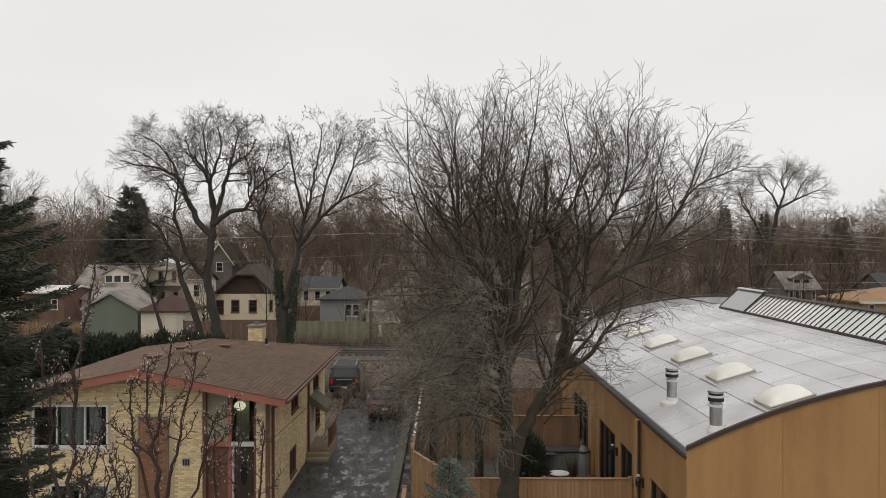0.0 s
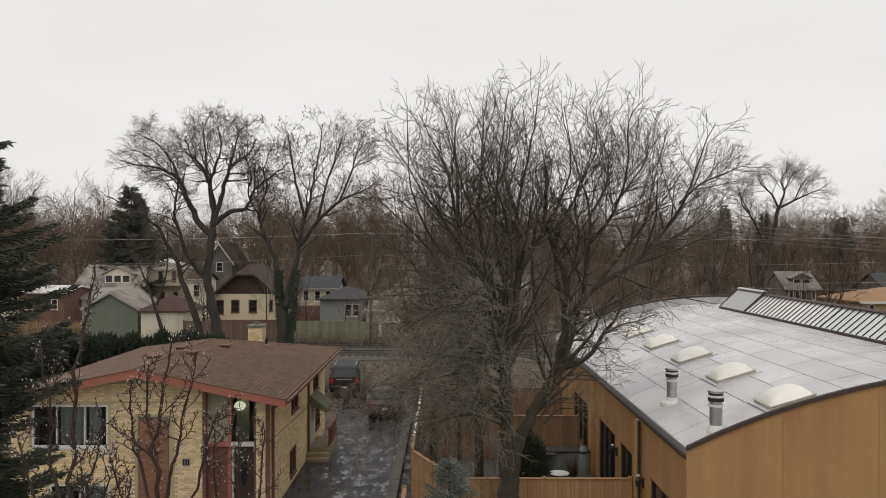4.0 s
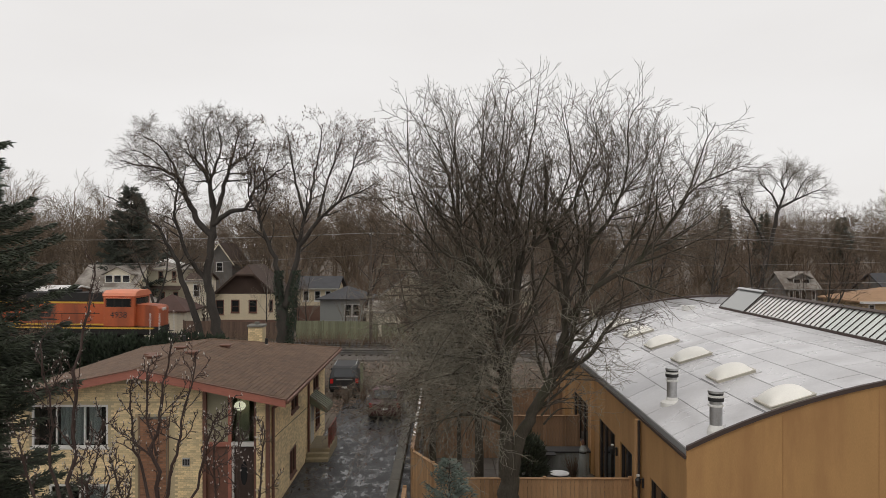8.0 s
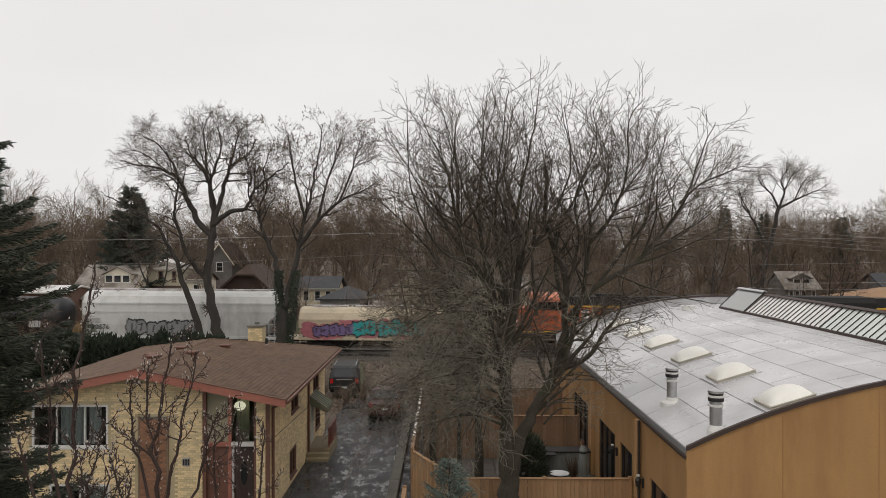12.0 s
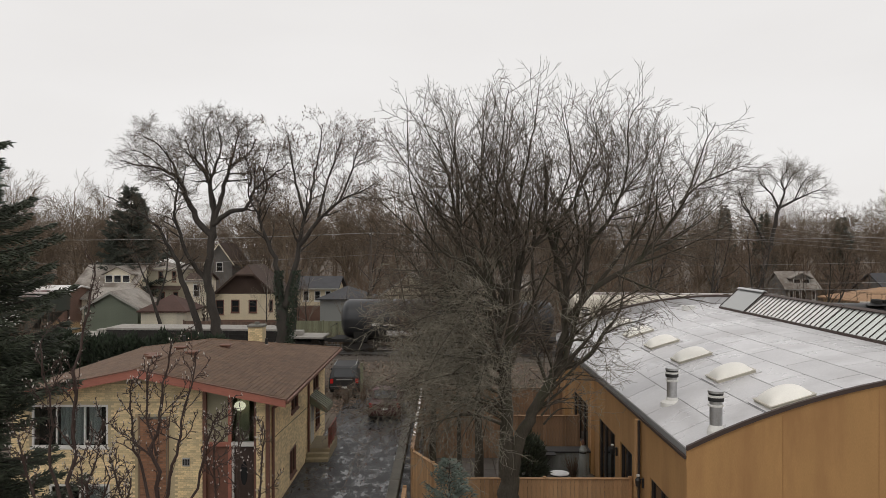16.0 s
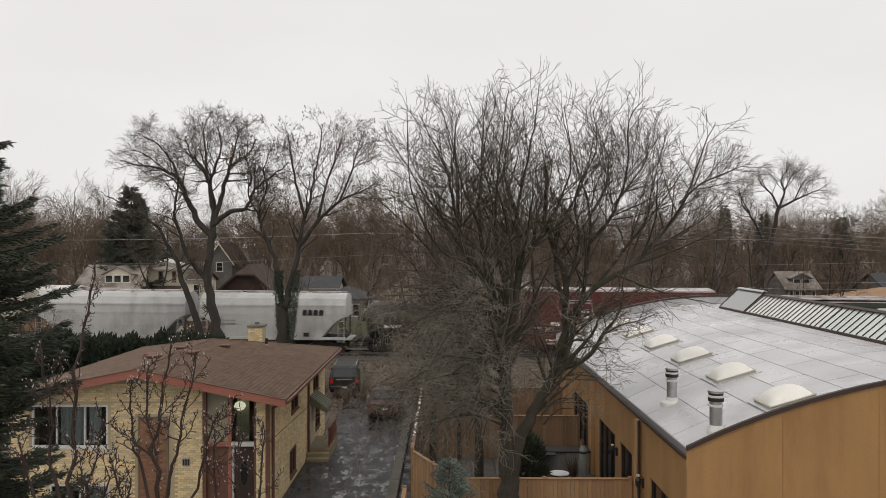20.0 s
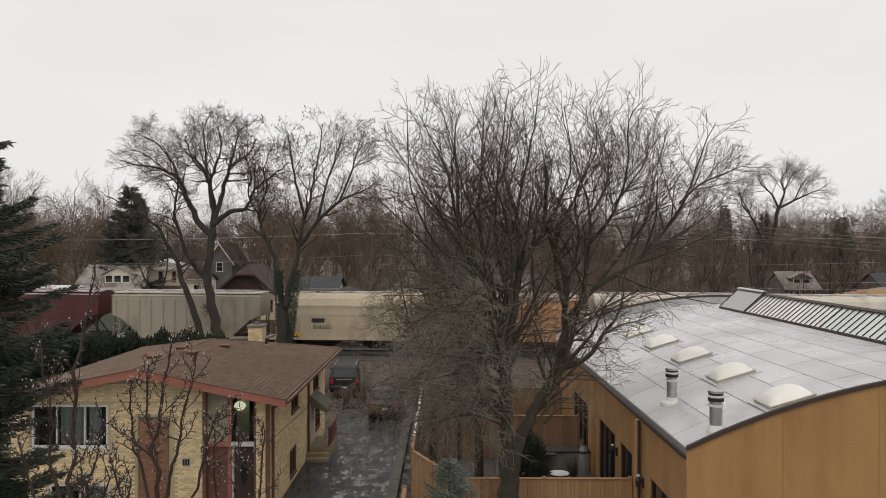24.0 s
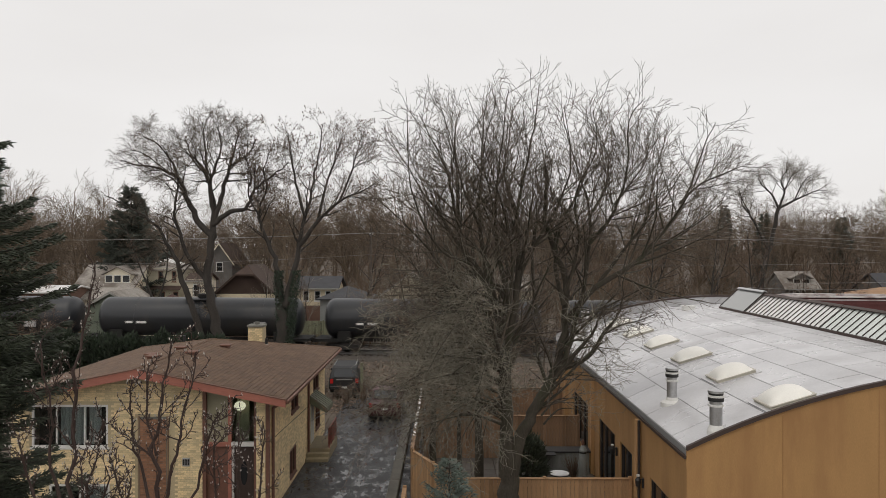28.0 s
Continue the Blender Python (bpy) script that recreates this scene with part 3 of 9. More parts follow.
# roof: two long slopes, a gable to the front and a hip to the back
E_XL, E_XR, R_Y0, R_Y1, R_YH = -15.6, -5.4, 25.95, 39.4, 34.5
CORE = 0.10
bm = bmesh.new()
top = [(E_XL, R_Y0, EAVE_Z), (RIDGE_X, R_Y0, RIDGE_Z), (E_XR, R_Y0, EAVE_Z), (E_XR, R_Y1, EAVE_Z), (E_XL, R_Y1, EAVE_Z), (RIDGE_X, R_YH, RIDGE_Z)]
tv = [bm.verts.new((x, y, z - 0.02)) for x, y, z in top]
bv = [bm.verts.new((x, y, z - 0.02 - CORE)) for x, y, z in top]
for f in ((0, 1, 5, 4), (1, 2, 3, 5), (3, 4, 5)):
    bm.faces.new([tv[i] for i in f])
    bm.faces.new([bv[i] for i in f][::-1])
for a, b in ((0, 1), (1, 2), (2, 3), (3, 4), (4, 0)):
    bm.faces.new((tv[a], bv[a], bv[b], tv[b]))
roof = part("roof", bm, M["shingle_rest"], house, "brown asphalt shingle roof")
for sx in (1, -1):
    xe = E_XR if sx > 0 else E_XL
    out = [(RIDGE_X, RIDGE_Z - 0.03), (xe, EAVE_Z - 0.03), (xe, EAVE_Z - 0.27), (RIDGE_X, RIDGE_Z - 0.30)]
    part("fascia_board", prismed(out, "y", R_Y0 - 0.05, R_Y0 - 0.005), M["fascia"], house, "red-stained fascia board")
    part("drip_edge", prismed([(RIDGE_X, RIDGE_Z + 0.01), (xe, EAVE_Z + 0.01), (xe, EAVE_Z - 0.028), (RIDGE_X, RIDGE_Z - 0.028)], "y", R_Y0 - 0.065, R_Y0 + 0.02), M["brown_wood"], house)
    part("gutter", boxed(min(xe, xe + sx * 0.1), max(xe, xe + sx * 0.1), R_Y0, R_Y1, EAVE_Z - 0.16, EAVE_Z - 0.04, bevel=0.02), M["brown_wood"], house)
part("soffit", prismed([(E_XL + .02, EAVE_Z - 0.14), (RIDGE_X, RIDGE_Z - 0.14), (E_XR - .02, EAVE_Z - 0.14), (E_XR - .02, EAVE_Z - 0.17), (RIDGE_X, RIDGE_Z - 0.17), (E_XL + .02, EAVE_Z - 0.17)], "y", R_Y0, H_Y0 - 0.002), M["soffit"], house)
chimney = part("chimney", boxed(-9.42, -8.72, 36.6, 37.3, 4.3, 5.55), M["buff_mortar"], house, "buff brick chimney")
part("chimney_cap", boxed(-9.47, -8.67, 36.55, 37.35, 5.55, 5.66, bevel=0.02), M["concrete"], chimney)
part("flue", rod((-9.07, 36.95, 5.6), (-9.07, 36.95, 5.78), 0.12), M["concrete"], chimney)


# windows of the brick house
M["olive_panel"] = mat("olive_panel", (0.30, 0.275, 0.18), 0.55, vary=0.12, scale=1.0)
M["lamp_globe"] = glow_mat("lit_lamp_globe", (1.0, 0.90, 0.68), 0.85)
M["door_dark"] = mat("dark_stained_door", (0.045, 0.028, 0.022), 0.5, vary=0.2, stretch=(6, 6, 0.5))
M["awning"] = mat("green_awning_metal", (0.15, 0.16, 0.105), 0.6, vary=0.25, scale=2, fine=20)
M["rail_red"] = mat("rust_red_railing", (0.21, 0.06, 0.04), 0.6, vary=0.2)


def curtains(parent, u0, u1, z0, z1, y):
    """Hanging folds behind a pane."""
    n = max(6, int((u1 - u0) / 0.035))
    pts = [(u0 + (u1 - u0) * i / n, y + 0.03 * math.sin(i * 1.25) + 0.012 * math.sin(i * 0.53)) for i in range(n + 1)]
    bm = bmesh.new()
    lo = [bm.verts.new((x, yy, z0)) for x, yy in pts]
    hi = [bm.verts.new((x, yy, z1)) for x, yy in pts]
    for i in range(n):
        bm.faces.new((lo[i], lo[i + 1], hi[i + 1], hi[i]))
    c = part("curtain", bm, M["curtain"], parent, "grey curtain in folds")
    md = c.modifiers.new("thick", "SOLIDIFY")
    md.thickness = 0.006


def real_glass(name):
    m = bpy.data.materials.new(name)
    m.use_nodes = True
    n, l = m.node_tree.nodes, m.node_tree.links
    n.clear()
    o = n.new("ShaderNodeOutputMaterial")
    mix = n.new("ShaderNodeMixShader")
    tr = n.new("ShaderNodeBsdfTransparent")
    gl = n.new("ShaderNodeBsdfGlossy")
    gl.inputs["Roughness"].default_value = 0.03
    tr.inputs[0].default_value = (0.80, 0.84, 0.83, 1)
    fr = n.new("ShaderNodeFresnel")
    fr.inputs[0].default_value = 1.5
    l.new(fr.outputs[0], mix.inputs[0])
    l.new(tr.outputs[0], mix.inputs[1])
    l.new(gl.outputs[0], mix.inputs[2])
    l.new(mix.outputs[0], o.inputs[0])
    return m


M["clear_pane"] = real_glass("clear_window_glass")
w1 = window(house, "y", H_Y0, -14.36, -11.71, 2.43, 3.91, mullions=(-13.5, -12.52), pane="clear_pane", frame_w=0.07)
# near-black boards behind the front windows' curtains stand in for unlit rooms
part("room_back", boxed(-14.5, -11.6, H_Y0 + 0.75, H_Y0 + 0.8, 2.3, 4.05), M["room_shade"], house)
curtains(w1, -13.46, -12.56, 2.5, 3.84, H_Y0 + 0.22)
curtains(w1, -12.46, -12.05, 2.5, 3.84, H_Y0 + 0.22)
w2 = window(house, "y", H_Y0, -13.75, -11.66, 0.2, 1.15, mullions=(-12.7,), pane="clear_pane", frame_w=0.07)
part("room_back", boxed(-13.9, -11.5, H_Y0 + 0.75, H_Y0 + 0.8, 0.1, 1.3), M["room_shade"], house)
curtains(w2, -12.66, -11.75, 0.27, 1.08, H_Y0 + 0.22)
for a, b, c, d in side_holes:
    window(house, "x", H_X1, a, b, c, d, mullions=((a + b) / 2,), out=1, frame_w=0.05, material=M["brown_wood"])

# red brick panel and pale trim strips on the front
panel = part("brick_panel", boxed(-10.60, -9.66, H_Y0 - 0.03, H_Y0 - 0.002, 0.0, 3.5), M["concrete"], house, "panel of red-brown bricks")
bricks(panel, "y", H_Y0 - 0.03, -10.58, -9.68, 0.02, 3.48, [], M["red_brick"], M["red_brick"], 0.018, lambda u, z: True, 0.215, 0.07)
for x in (-10.66, -9.66):
    part("trim_strip", boxed(x, x + 0.06, H_Y0 - 0.055, H_Y0 - 0.003, 0.0, 3.52), M["soffit"], house)
plaque = part("number_plaque", boxed(-9.12, -8.86, H_Y0 - 0.05, H_Y0 - 0.02, 1.78, 2.08, bevel=0.01), M["galv"], house, "small plaque with three dark bars")
for k in range(3):
    part("plaque_bar", boxed(-9.09 + 0.08 * k, -9.04 + 0.08 * k, H_Y0 - 0.054, H_Y0 - 0.0505, 1.83, 2.03), M["dark_metal"], plaque)

# glazed entry between the wall and the brick pier
EY = H_Y0 + 0.12
M["curtain_olive"] = mat("olive_curtain", (0.42, 0.40, 0.27), 0.9, vary=0.15, scale=6, fine=30, stretch=(4, 1, 0.2))
part("entry_post", boxed(-8.42, -8.30, H_Y0 - 0.03, EY + 0.1, 0, 4.42), M["brown_wood"], house)
part("entry_post", boxed(-7.55, -7.44, H_Y0 + 0.02, EY + 0.1, 0, 4.36), M["fascia"], house, "red-stained mullion")
part("entry_post", boxed(-6.64, -6.56, H_Y0 - 0.01, EY + 0.1, 0, 4.25), M["brown_wood"], house)
part("entry_panel", boxed(-8.30, -7.55, EY, EY + 0.05, 2.60, 4.40), M["olive_panel"], house, "olive panel beside the window")
part("entry_pane", boxed(-7.44, -6.64, EY, EY + 0.012, 2.60, 4.36), M["clear_pane"], house)
part("entry_room", boxed(-7.9, -6.45, EY + 1.3, EY + 1.35, 2.2, 4.3), M["olive_panel"], house)
part("entry_curtain", boxed(-7.43, -7.0, EY + 0.66, EY + 0.69, 2.3, 4.3), M["curtain_olive"], house, "plain olive curtain behind the pane")
part("transom", boxed(-8.30, -7.55, H_Y0 + 0.0, EY + 0.08, 2.46, 2.60, bevel=0.01), M["fascia"], house)
part("transom", boxed(-7.44, -6.64, H_Y0 + 0.0, EY + 0.08, 2.46, 2.60, bevel=0.01), M["white_frame"], house, "pale transom over the door")
part("entry_panel", boxed(-8.30, -7.55, EY, EY + 0.05, 0.0, 2.46), M["brown_wood"], house, "dark red-brown lower panel")
door = part("front_door", boxed(-7.36, -6.66, EY + 0.02, EY + 0.07, 0.02, 2.46), M["door_dark"], house, "dark door with an oval light")
part("door_light", prismed([(-7.02 + 0.12 * math.cos(k * math.pi / 12), 1.5 + 0.42 * math.sin(k * math.pi / 12)) for k in range(24)], "y", EY + 0.012, EY + 0.019), M["pane"], door)
part("door_handle", rod((-7.3, EY + 0.01, 1.05), (-7.3, EY - 0.05, 1.05), 0.025), M["galv"], door)
part("door_jamb", boxed(-7.44, -7.36, EY - 0.02, EY + 0.08, 0, 2.46), M["white_frame"], house)
lamp = thing("globe_lamp", "lit round globe lamp hanging inside the entry window", "lamp", -7.28, EY + 0.45, 3.76)
bm = bmesh.new()
bmesh.ops.create_uvsphere(bm, u_segments=20, v_segments=12, radius=0.185)
bmesh.ops.scale(bm, vec=(1.1, 1.1, 0.88), verts=bm.verts)
part("globe", bm, M["lamp_globe"], lamp, smooth=True)
part("rod", rod((0, 0, 0.19), (0, 0, 0.52), 0.012, n=6), M["dark_metal"], lamp)
# brick pier and corner post
pier = part("pier", boxed(-6.56, -6.24, H_Y0 - 0.02, H_Y0 + 0.25, 0, 4.12), M["buff_mortar"], house)
part("corner_post", boxed(-6.22, -6.10, H_Y0 - 0.04, H_Y0 + 0.05, -0.05, 4.12), M["brown_wood"], house)
bricks(pier, "y", H_Y0 - 0.02, -6.55, -6.25, 0.02, 4.05, [], M["buff_brick"], M["buff_rest"], 0.016, lambda u, z: True, 0.145, 0.067)
# the brickwork of the two walls in sight
bricks(front, "y", H_Y0, H_X0 + 0.01, -8.43, 0.0, 4.02, front_holes[:2] + [(-10.66, -9.5, 0, 3.52)], M["buff_brick"], M["buff_rest"], 0.014, lambda u, z: u > -12.4 and z > 1.9)
bricks(gable, "y", H_Y0, -13.6, -8.43, 4.03, 4.72, [(-20, -13.6 + 0.0, 4, 6)] , M["buff_brick"], M["buff_rest"], 0.014, lambda u, z: False)
bricks(side, "x", H_X1, H_Y0 + 0.27, H_Y1 - 0.02, 0.0, 4.05, side_holes, M["buff_brick"], M["buff_rest"], 0.014, lambda u, z: u < 31.5 and z > 1.3)
bricks(chimney, "y", 36.6, -9.41, -8.73, 4.4, 5.53, [], M["buff_brick"], M["buff_rest"], 0.014, lambda u, z: True)

# downspouts, awning, stoop and cable on the driveway side
for y in (34.0, 27.0):
    d = part("downspout", rod((H_X1 + 0.07, y, 0.15), (H_X1 + 0.07, y, 3.75), 0.05, n=8), M["brown_wood"], house)
    part("downspout_bend", rod((H_X1 + 0.07, y, 3.73), (E_XR - 0.02, y, 4.06), 0.05, n=8), M["brown_wood"], d)
    part("downspout_shoe", rod((H_X1 + 0.07, y, 0.17), (H_X1 + 0.32, y, 0.05), 0.05, n=8), M["brown_wood"], d)
part("wall_cable", rod((H_X1 + 0.03, H_Y0 + 0.3, 2.62), (H_X1 + 0.03, 33.9, 2.30), 0.013, n=5), M["dark_metal"], house)
awn = part("awning", prismed([(H_X1 + 0.01, 2.61), (H_X1 + 0.80, 2.05), (H_X1 + 0.80, 2.09), (H_X1 + 0.01, 2.65)], "y", 34.6, 36.3), M["awning"], house, "faded green metal awning over the side door")
for k in range(6):
    y = 34.62 + 0.32 * k
    part("awning_rib", prismed([(H_X1 + 0.01, 2.65), (H_X1 + 0.80, 2.09), (H_X1 + 0.80, 2.12), (H_X1 + 0.01, 2.68)], "y", y, y + 0.05), M["awning"], awn)
part("valance", boxed(H_X1 + 0.775, H_X1 + 0.805, 34.6, 36.3, 1.88, 2.048), M["awning"], awn)
for y in (34.62, 36.26):
    part("awning_cheek", prismed([(H_X1 + 0.01, 2.3), (H_X1 + 0.76, 1.9), (H_X1 + 0.76, 2.05), (H_X1 + 0.01, 2.60)], "y", y, y + 0.02), M["awning"], awn)
    part("bracket", rod((H_X1 + 0.02, y, 1.5), (H_X1 + 0.74, y, 1.92), 0.018, n=6), M["galv"], awn)
M["tan_step"] = mat("tan_painted_step", (0.26, 0.215, 0.135), 0.75, vary=0.25, scale=2, fine=20)
stoop = thing("stoop", "tan painted side stoop with a rust-red railing", "stoop", H_X1 + 0.016, 33.7, 0)
part("landing", boxed(0.01, 1.0, 0.3, 2.6, -0.02, 0.46, bevel=0.02), M["tan_step"], stoop)
part("step", boxed(0.01, 1.0, -0.02, 0.298, -0.02, 0.31, bevel=0.02), M["tan_step"], stoop)
part("step", boxed(0.01, 1.0, -0.34, -0.022, -0.02, 0.16, bevel=0.02), M["tan_step"], stoop)
for y in (0.4, 1.1, 1.8, 2.5):
    part("railing_post", rod((0.95, y, 0.45), (0.95, y, 1.32), 0.025, n=6), M["rail_red"], stoop)
part("handrail", boxed(0.92, 0.98, 0.35, 2.55, 1.30, 1.35), M["rail_red"], stoop)
part("lower_rail", boxed(0.93, 0.97, 0.42, 2.5, 0.62, 0.66), M["rail_red"], stoop)
for k in range(11):
    part("baluster", rod((0.95, 0.5 + 0.18 * k, 0.65), (0.95, 0.5 + 0.18 * k, 1.31), 0.011, n=5), M["rail_red"], stoop)
part("railing_panel", boxed(0.90, 0.915, 0.4, 1.2, 0.5, 1.28), M["rail_red"], stoop)
part("side_door", boxed(H_X1 + 0.016, H_X1 + 0.05, 34.75, 35.5, 0.47, 2.5), M["white_frame"], house, "white side door under the awning")


# shingle courses on the three slopes
def shingles(parent, origin, along, up, ulen, vlen, inside, parts_at):
    o, a, v = Vector(origin), Vector(along).normalized(), Vector(up).normalized()
    nrm = a.cross(v).normalized()
    if nrm.z < 0:
        nrm = -nrm
    rng = random.Random(3)
    tab, course = 0.33, 0.16
    shared = None
    RV, RF, made = [], [], 0
    for r in range(int(vlen / course)):
        off = rng.uniform(0, tab)
        for c in range(-1, int(ulen / tab) + 1):
            u0, u1 = c * tab + off, c * tab + off + tab - 0.012
            v0, v1 = r * course, r * course + course * 1.12
            if u0 < 0 or u1 > ulen or not inside((u0 + u1) / 2, (v0 + v1) / 2):
                continue
            lift = 0.017 + rng.uniform(-0.003, 0.004)
            if made < 280 and parts_at(u0, v0):
                if shared is None:
                    shared = mesh_from("shingle", [tuple(p) for p in (nrm * 0.018, a * (tab - 0.012) + nrm * 0.018, a * (tab - 0.012) + v * course * 1.12 + nrm * 0.004, v * course * 1.12 + nrm * 0.004, Vector((0, 0, 0)), a * (tab - 0.012))],
                                       [(0, 1, 2, 3), (4, 5, 1, 0)] if a.cross(v).z > 0 else [(3, 2, 1, 0), (0, 1, 5, 4)], M["shingle"])
                ob = new("shingle", shared)
                ob.parent = parent
                ob.location = o + a * u0 + v * v0 + nrm * (lift - 0.017)
                made += 1
                continue
            k = len(RV)
            RV += [o + a * u0 + v * v0 + nrm * lift, o + a * u1 + v * v0 + nrm * lift, o + a * u1 + v * v1 + nrm * 0.004, o + a * u0 + v * v1 + nrm * 0.004, o + a * u0 + v * v0, o + a * u1 + v * v0]
            RF += [(k, k + 1, k + 2, k + 3), (k + 4, k + 5, k + 1, k)] if a.cross(v).z > 0 else [(k + 3, k + 2, k + 1, k), (k, k + 1, k + 5, k + 4)]
    me = mesh_from("shingle_course", RV, RF, M["shingle_rest"])
    ob = new("shingle_course", me)
    ob.parent = parent
    tagged(ob, kind="stuff")


SL = math.hypot(5.1, RIDGE_Z - EAVE_Z)
hip_run = R_Y1 - R_YH
shingles(roof, (E_XR, R_Y0, EAVE_Z - 0.016), (0, 1, 0), (-5.1, 0, RIDGE_Z - EAVE_Z), R_Y1 - R_Y0, SL, lambda u, v: u < R_Y1 - R_Y0 - hip_run * v / SL - 0.1, lambda u, v: u < 5.5 and v < 2.9)
shingles(roof, (E_XL, R_Y0, EAVE_Z - 0.016), (0, 1, 0), (5.1, 0, RIDGE_Z - EAVE_Z), R_Y1 - R_Y0, SL, lambda u, v: u < R_Y1 - R_Y0 - hip_run * v / SL - 0.1, lambda u, v: False)
for p, q in (((E_XR, R_Y1, EAVE_Z), (RIDGE_X, R_YH, RIDGE_Z)), ((E_XL, R_Y1, EAVE_Z), (RIDGE_X, R_YH, RIDGE_Z)), ((RIDGE_X, R_Y0, RIDGE_Z), (RIDGE_X, R_YH, RIDGE_Z))):
    p, q = Vector(p), Vector(q)
    n = int((q - p).length / 0.24)
    for k in range(n):
        a = p + (q - p) * (k / n)
        b = p + (q - p) * ((k + 1.15) / n)
        part("ridge_shingle", rod(a + Vector((0, 0, -0.07)), b + Vector((0, 0, -0.085)), 0.10, 0.10, 8), M["shingle"], roof)
# low vents on the roof
for x, y in ((-10.9, 31.6), (-10.0, 30.3), (-9.5, 33.2), (-11.3, 29.6), (-11.9, 31.0)):
    z = RIDGE_Z - abs(x - RIDGE_X) * SLOPE
    v = thing("roof_vent", "low reddish box vent on the shingle roof", "vent", x, y, z - 0.02, "vents on the shingle roof")
    part("vent_base", boxed(-0.16, 0.16, -0.16, 0.16, -0.05, 0.07), M["brown_wood"], v)
    part("vent_cap", boxed(-0.23, 0.23, -0.21, 0.21, 0.07, 0.14, bevel=0.02), M["brown_wood"], v)
for x, y, h in ((-8.4, 36.0, 0.42), (-12.4, 36.4, 0.5)):
    v = thing("vent_pipe", "grey plumbing vent pipe on the shingle roof", "vent", x, y, EAVE_Z + 0.45, "vent pipes on the shingle roof")
    part("pipe", rod((0, 0, -0.2), (0, 0, h), 0.07, n=10), M["dark_metal"], v)
    part("collar", rod((0, 0, 0.02), (0, 0, 0.16), 0.12, 0.08, n=10), M["galv"], v)
# ---------------------------------------------------------------- ochre building with the vaulted white roof
B_X0, B_X1, B_Y0, B_Y1 = 6.136, 23.86, 19.5, 42.5
VX, VZ, VR = 15.0, 6.28, 20.3


def vault_z(x):
    return VZ - VR + math.sqrt(VR * VR - (x - VX) ** 2)


hall = thing("ochre_building", "ochre stucco building with a white vaulted roof and dark coping", "building")
arc_x = [B_X0 + (B_X1 - B_X0) * i / 40 for i in range(41)]
part("wall", prismed([(B_X0, 0), (B_X1, 0)] + [(x, vault_z(x) - 0.02) for x in arc_x[::-1]], "y", B_Y0, B_Y0 + 0.045), M["stucco"], hall, "ochre stucco end wall under the vault")
part("wall", prismed([(B_X0, 0), (B_X1, 0)] + [(x, vault_z(x) - 0.06) for x in arc_x[::-1]], "y", B_Y1 - 0.25, B_Y1), M["stucco"], hall)
part("wall", boxed(B_X1 - 0.25, B_X1, B_Y0 + 0.25, B_Y1 - 0.25, 0, 4.0), M["stucco"], hall)
west_holes = [(20.9, 23.0, 0.05, 2.50), (25.2, 26.9, 0.05, 2.58), (27.7, 30.6, 0.05, 2.6), (33.0, 36.7, 0.5, 2.58)]
wall("wall", "x", B_X0, 0.25, B_Y0 + 0.047, B_Y1 - 0.25, 0, 4.0, west_holes, M["stucco"], hall, "ochre stucco side wall with patio doors")
# vaulted deck and its parapets
deck = part("roof", prismed([(x, vault_z(x)) for x in arc_x] + [(x, vault_z(x) - 0.18) for x in arc_x[::-1]], "y", B_Y0 + 0.05, B_Y1 - 0.05), M["seam"], hall, "white membrane roof in large sheets")
part("coping", prismed([(x, vault_z(x) + 0.09) for x in arc_x] + [(x, vault_z(x) - 0.02) for x in arc_x[::-1]], "y", B_Y0 - 0.05, B_Y0 + 0.06), M["coping"], hall, "dark metal coping along the gable")
part("parapet", prismed([(x, vault_z(x) + 0.36) for x in arc_x] + [(x, vault_z(x) - 0.02) for x in arc_x[::-1]], "y", B_Y1 - 0.2, B_Y1 + 0.02), M["membrane"], hall)
part("coping", prismed([(x, vault_z(x) + 0.46) for x in arc_x] + [(x, vault_z(x) + 0.362) for x in arc_x[::-1]], "y", B_Y1 - 0.24, B_Y1 + 0.06), M["coping"], hall)
part("drip_edge", boxed(B_X0 - 0.07, B_X0 - 0.003, B_Y0, B_Y1, 3.99, 4.10, bevel=0.02), M["coping"], hall)
# membrane sheets
n_arc, n_len = 17, 9
for i in range(n_arc):
    for j in range(n_len):
        a0 = B_X0 + 0.03 + (B_X1 - B_X0 - 0.06) * i / n_arc
        a1 = B_X0 + 0.03 + (B_X1 - B_X0 - 0.06) * (i + 1) / n_arc - 0.03
        sh = (i % 2) * 1.2
        b0 = max(B_Y0 + 0.07, B_Y0 + 0.07 + (j - 0.5) * 2.6 + sh)
        b1 = min(B_Y1 - 0.21, B_Y0 + 0.07 + (j + 0.5) * 2.6 + sh - 0.03)
        if b1 - b0 < 0.2:
            continue
        xs5 = [a0 + (a1 - a0) * k / 5 for k in range(6)]
        part("roof_sheet", prismed([(x, vault_z(x) + 0.010) for x in xs5] + [(x, vault_z(x) + 0.001) for x in xs5[::-1]], "y", b0, b1), M["membrane"], deck)


M["dome_kerb"] = mat("cream_skylight_kerb", (0.50, 0.47, 0.40), 0.5, vary=0.15, scale=3)


